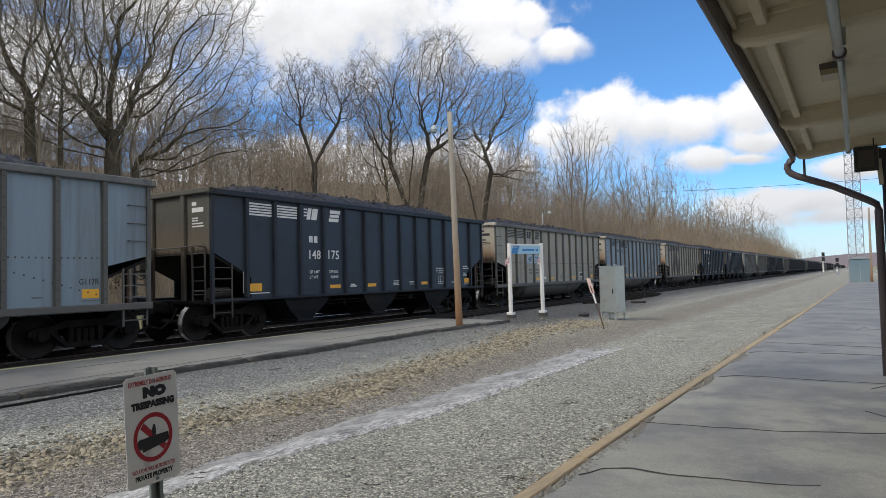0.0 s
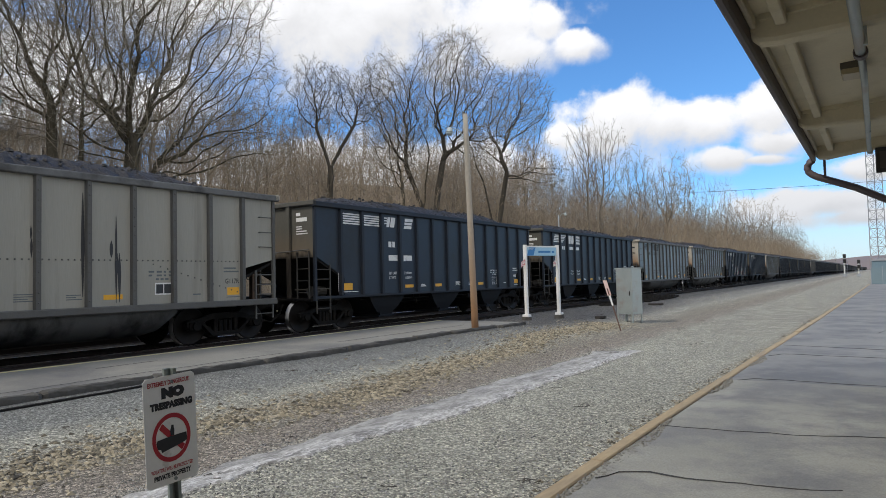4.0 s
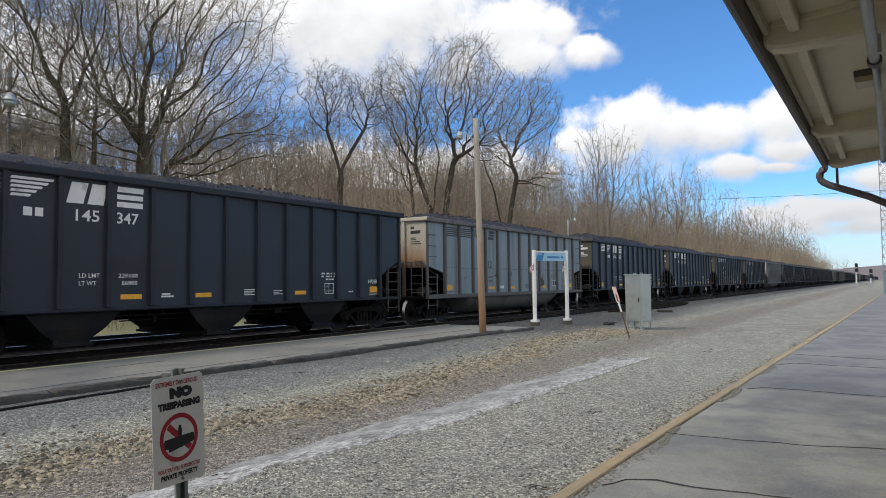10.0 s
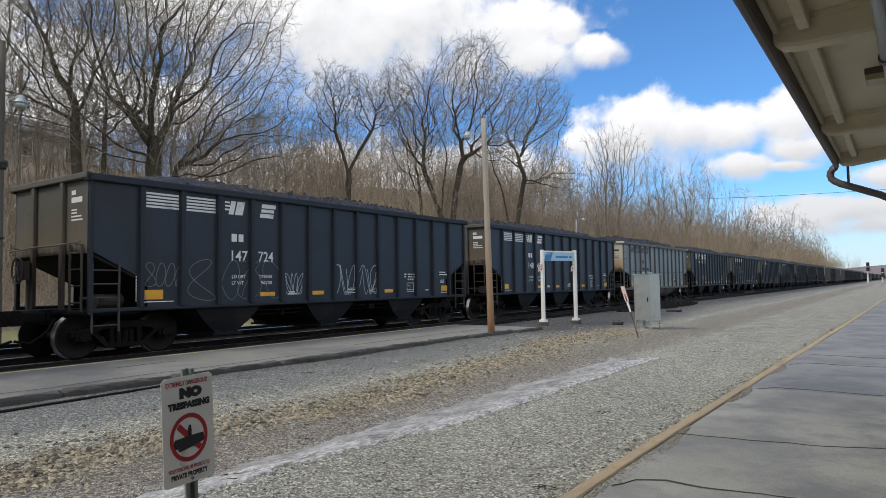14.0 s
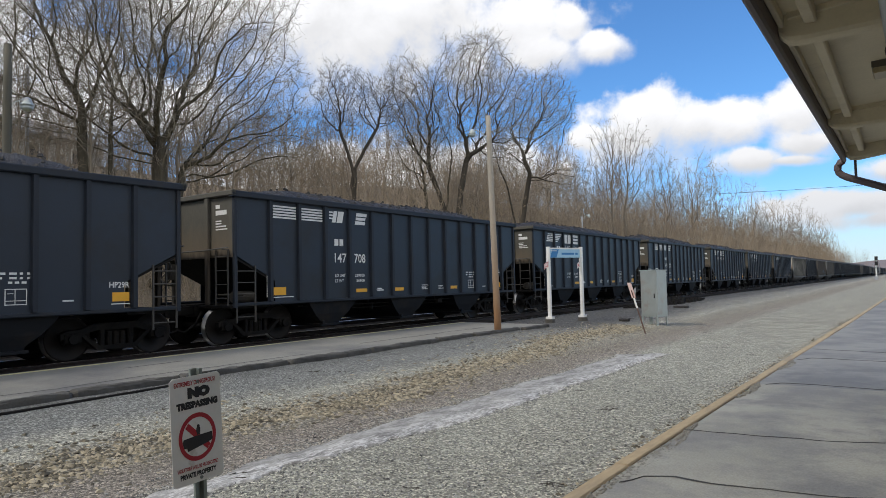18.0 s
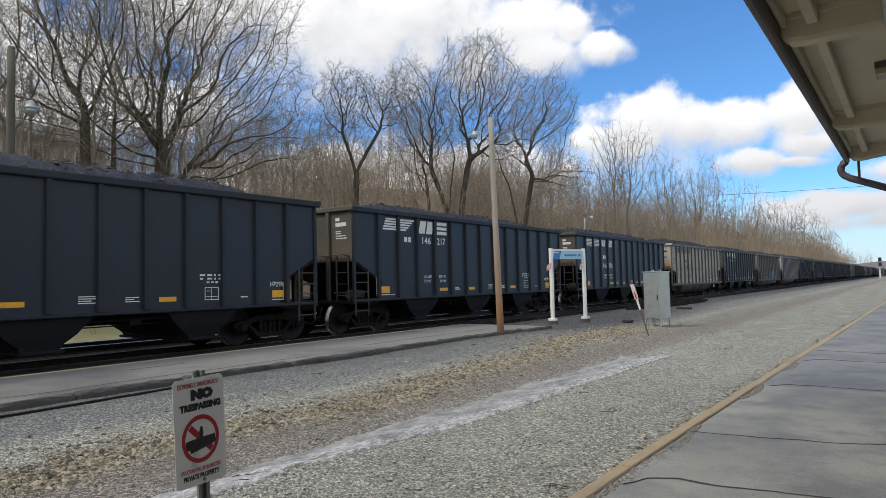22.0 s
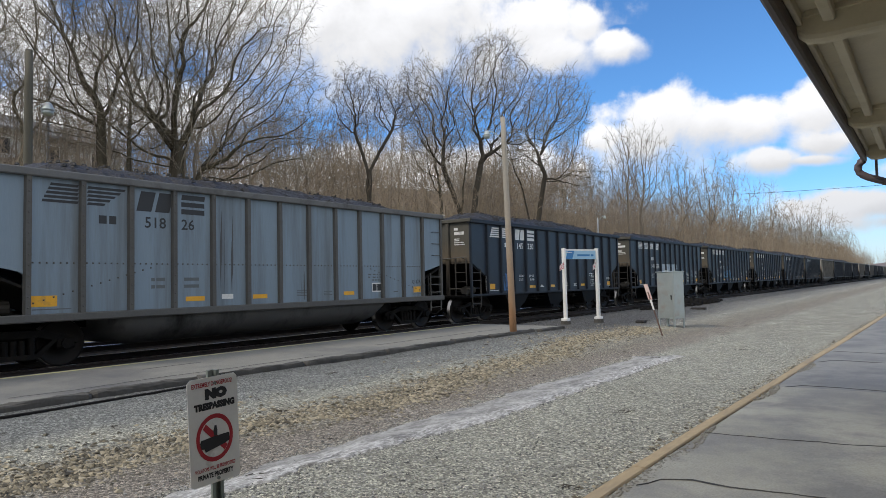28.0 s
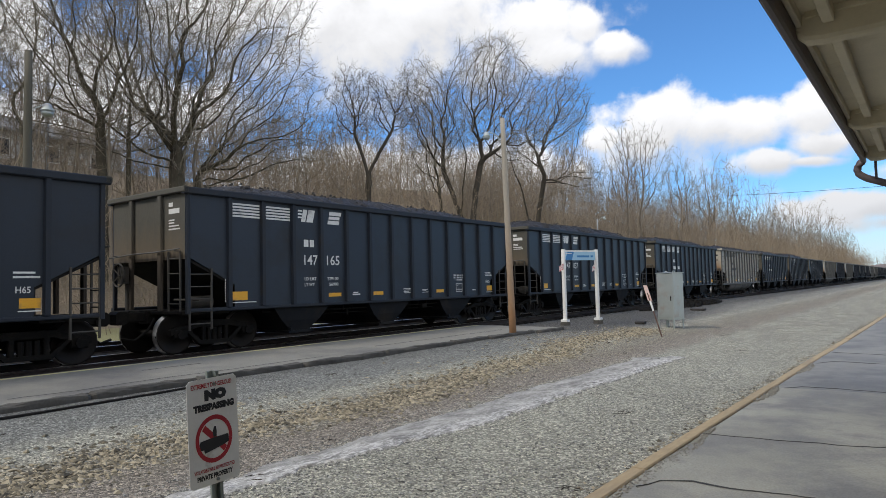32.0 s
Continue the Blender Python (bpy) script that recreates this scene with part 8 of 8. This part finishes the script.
def stone_material(name, dark, light, third):
    m = bpy.data.materials.new(name)
    m.use_nodes = True
    nt = m.node_tree
    bsdf = nt.nodes["Principled BSDF"]
    isl = node(nt, "ShaderNodeNewGeometry").outputs["Random Per Island"]
    ramp = node(nt, "ShaderNodeValToRGB", {0: isl})
    e = ramp.color_ramp.elements
    e[0].color, e[1].color = (*dark, 1), (*light, 1)
    mid = ramp.color_ramp.elements.new(0.6)
    mid.color = (*third, 1)
    tex = node(nt, "ShaderNodeTexNoise", {"Vector": node(nt, "ShaderNodeTexCoord").outputs["Object"], "Scale": 60.0, "Detail": 4.0})
    k = maths(nt, "MULTIPLY_ADD", tex.outputs["Fac"], 0.5, 0.75)
    col = node(nt, "ShaderNodeVectorMath", {0: ramp.outputs[0], "Scale": k}, operation="SCALE")
    nt.links.new(col.outputs[0], bsdf.inputs["Base Color"])
    bsdf.inputs["Roughness"].default_value = 0.9
    return m


def along(x, y):
    return x + 0.25 * np.sin(y * 0.35) + 0.1 * np.sin(y * 1.3)


def tan_band(rng, n):
    y = 1.2 + 19.0 * rng.random(n) ** 1.15
    side = np.where(rng.random(n) < 0.88, rng.normal(0, 0.18, n), rng.normal(-0.2, 0.42, n))
    x = -6.20 + side * (1 + 0.05 * y) + 0.12 * np.sin(y * 1.1) - 0.9 * np.clip((y - 9) / 6, 0, 1)
    return np.stack([x, y], 1)


def lot_spread(rng, n):
    r = 4.0 * 6.0 ** rng.random(6 * n)
    a = np.radians(rng.uniform(4, 74, 6 * n))
    x, y = -r * np.sin(a), r * np.cos(a)
    edge = np.interp(y, [p[1] for p in CURB], [p[0] for p in CURB]) - 0.06
    keep = (x > -9.0) & (x < edge) & ((x > -5.35) | (rng.random(6 * n) < 0.12))
    return np.stack([x[keep], y[keep]], 1)[:n]


def strip_spread(rng, n):
    """Thick along both edges of the lime strip, thin over its middle."""
    y = 2.4 + 11.8 * rng.random(n) ** 1.2
    right = -4.28 - 0.34 * np.clip((7.2 - y) / 3.6, 0, 1)
    at = rng.random(n)
    x = np.where(at < 0.4, -5.0 + np.abs(rng.normal(0, 0.10, n)) - 0.06, np.where(at < 0.68, right - np.abs(rng.normal(0, 0.05, n)) + 0.04, -5.0 + (right + 5.0) * rng.random(n)))
    return np.stack([x, y], 1)


def edge_grit(rng, n):
    y = 2.0 + 28.0 * rng.random(n)
    return np.stack([np.array([curb_x(b) for b in y]) - np.abs(rng.normal(0, 0.09, n)) - 0.02, y], 1)


def build_stones():
    tan = stone_material("tan_stone", (0.065, 0.057, 0.042), (0.46, 0.40, 0.285), (0.265, 0.23, 0.158))
    grey = stone_material("grey_stone", (0.06, 0.06, 0.057), (0.44, 0.435, 0.40), (0.235, 0.232, 0.212))
    stone_field("stone_band", "band of loose tan stones along the gravel lot", 12500, tan_band, (0.015, 0.034), tan, 3, flat=0.5, jag=0.17)
    stone_field("loose_gravel", "loose grey crushed stone scattered over the lot", 24000, lot_spread, (0.005, 0.013), grey, 4)
    stone_field("strip_grit", "fine dark grit strewn over the pale lime strip", 4200, strip_spread, (0.006, 0.015), grey, 8)
    stone_field("edge_grit", "small grit and pale chips along the platform edge", 1500, edge_grit, (0.008, 0.025), tan, 5)
    rng = random.Random(31)
    bits = Twigs()
    for _ in range(70):
        y = rng.uniform(2.5, 24.0)
        x = rng.uniform(-8.6, curb_x(y) - 0.2)
        for _ in range(rng.choice((1, 2, 5, 9))):
            p = Vector((x + rng.gauss(0, 0.05), y + rng.gauss(0, 0.05), ground_z(x, y) + rng.uniform(0.008, 0.022)))
            a, ln = rng.uniform(0, 6.28), rng.uniform(0.02, 0.10)
            bits.limb([p, p + Vector((math.cos(a) * ln, math.sin(a) * ln, rng.uniform(-0.004, 0.012)))], [rng.uniform(0.003, 0.008), 0.002], 4)
    thing("twig_litter", "dark broken twigs and bark bits strewn over the lot", "litter", kind="stuff", g=bits.mesh("twig_litter", M["dark_bark"]))
    pipe = Twigs()
    pipe.limb([Vector((x, y, ground_z(x, y) + 0.012)) for x, y in ((-8.70, 1.6), (-8.73, 2.6), (-8.74, 3.5), (-8.75, 4.4), (-8.80, 5.0), (-8.88, 5.55))], [0.021] * 6, 6)
    thing("sunken_pipe", "thin dark pipe half sunk in gravel beside the kerb", "pipe", g=pipe.mesh("sunken_pipe", M["ballast"]))
    # thin crust of pale lime, hard-edged towards the platform
    g = G()
    rows = []
    cols = 21
    for i in range(420):
        y = 2.2 + i * 0.0285
        k = i / 419
        ragged = 0.11 * noise.noise(Vector((y * 1.6, 0, 1))) + 0.07 * noise.noise(Vector((y * 5.5, 0, 6)))
        torn = 0.10 * noise.noise(Vector((y * 2.3, 4, 1))) + 0.075 * noise.noise(Vector((y * 7.0, 4, 6)))
        left = -5.02 + 0.06 * smooth(7.0, 3.5, y) + ragged + 0.50 * smooth(13.4, 14.15, y)
        right = -4.28 - 0.34 * smooth(7.2, 3.6, y) + torn
        row = []
        for j in range(cols):
            u = j / (cols - 1)
            x = left + (right - left) * u
            rough = 0.6 * noise.noise(Vector((x * 8, y * 3, 0))) + 0.4 * noise.noise(Vector((x * 24, y * 16, 3)))
            up = 0.016 + 0.014 * rough - 0.05 * max(0.0, abs(2 * u - 1) - 0.9) * 10 * 0.5 - (0.03 if i == 419 else 0.0)
            row.append((x, y, ground_z(x, y) + up))
        rows.append(row)
    g.loft(rows, caps=False, closed=False)
    thing("lime_strip", "long pale crusted lime strip with white edges on the gravel", "gravel", kind="structure", g=g, mat=M["lime"], smooth=True)


build_stones()


# ---- what moves ----
def motions():
    for car, y in CARS:
        walk(car, [(0.0, pose(TRACK_X, y, 0)), (16.0, pose(TRACK_X, y - 16.0 * SPEED, 0)), (32.0, pose(TRACK_X, y - 32.0 * SPEED, 0))])
    # wheels roll without slip; all wheelsets turn alike
    step = 1.0 / 30
    turn = math.degrees(SPEED / 0.457)
    walk(WHEELS[0], [(i * step, pose(0, 0, 0, turn * i * step)) for i in range(961)])
    action, slot = WHEELS[0].animation_data.action, WHEELS[0].animation_data.action_slot
    for w in WHEELS[1:]:
        w.rotation_mode = "QUATERNION"
        keys = w.animation_data_create()
        keys.action, keys.action_slot = action, slot


motions()
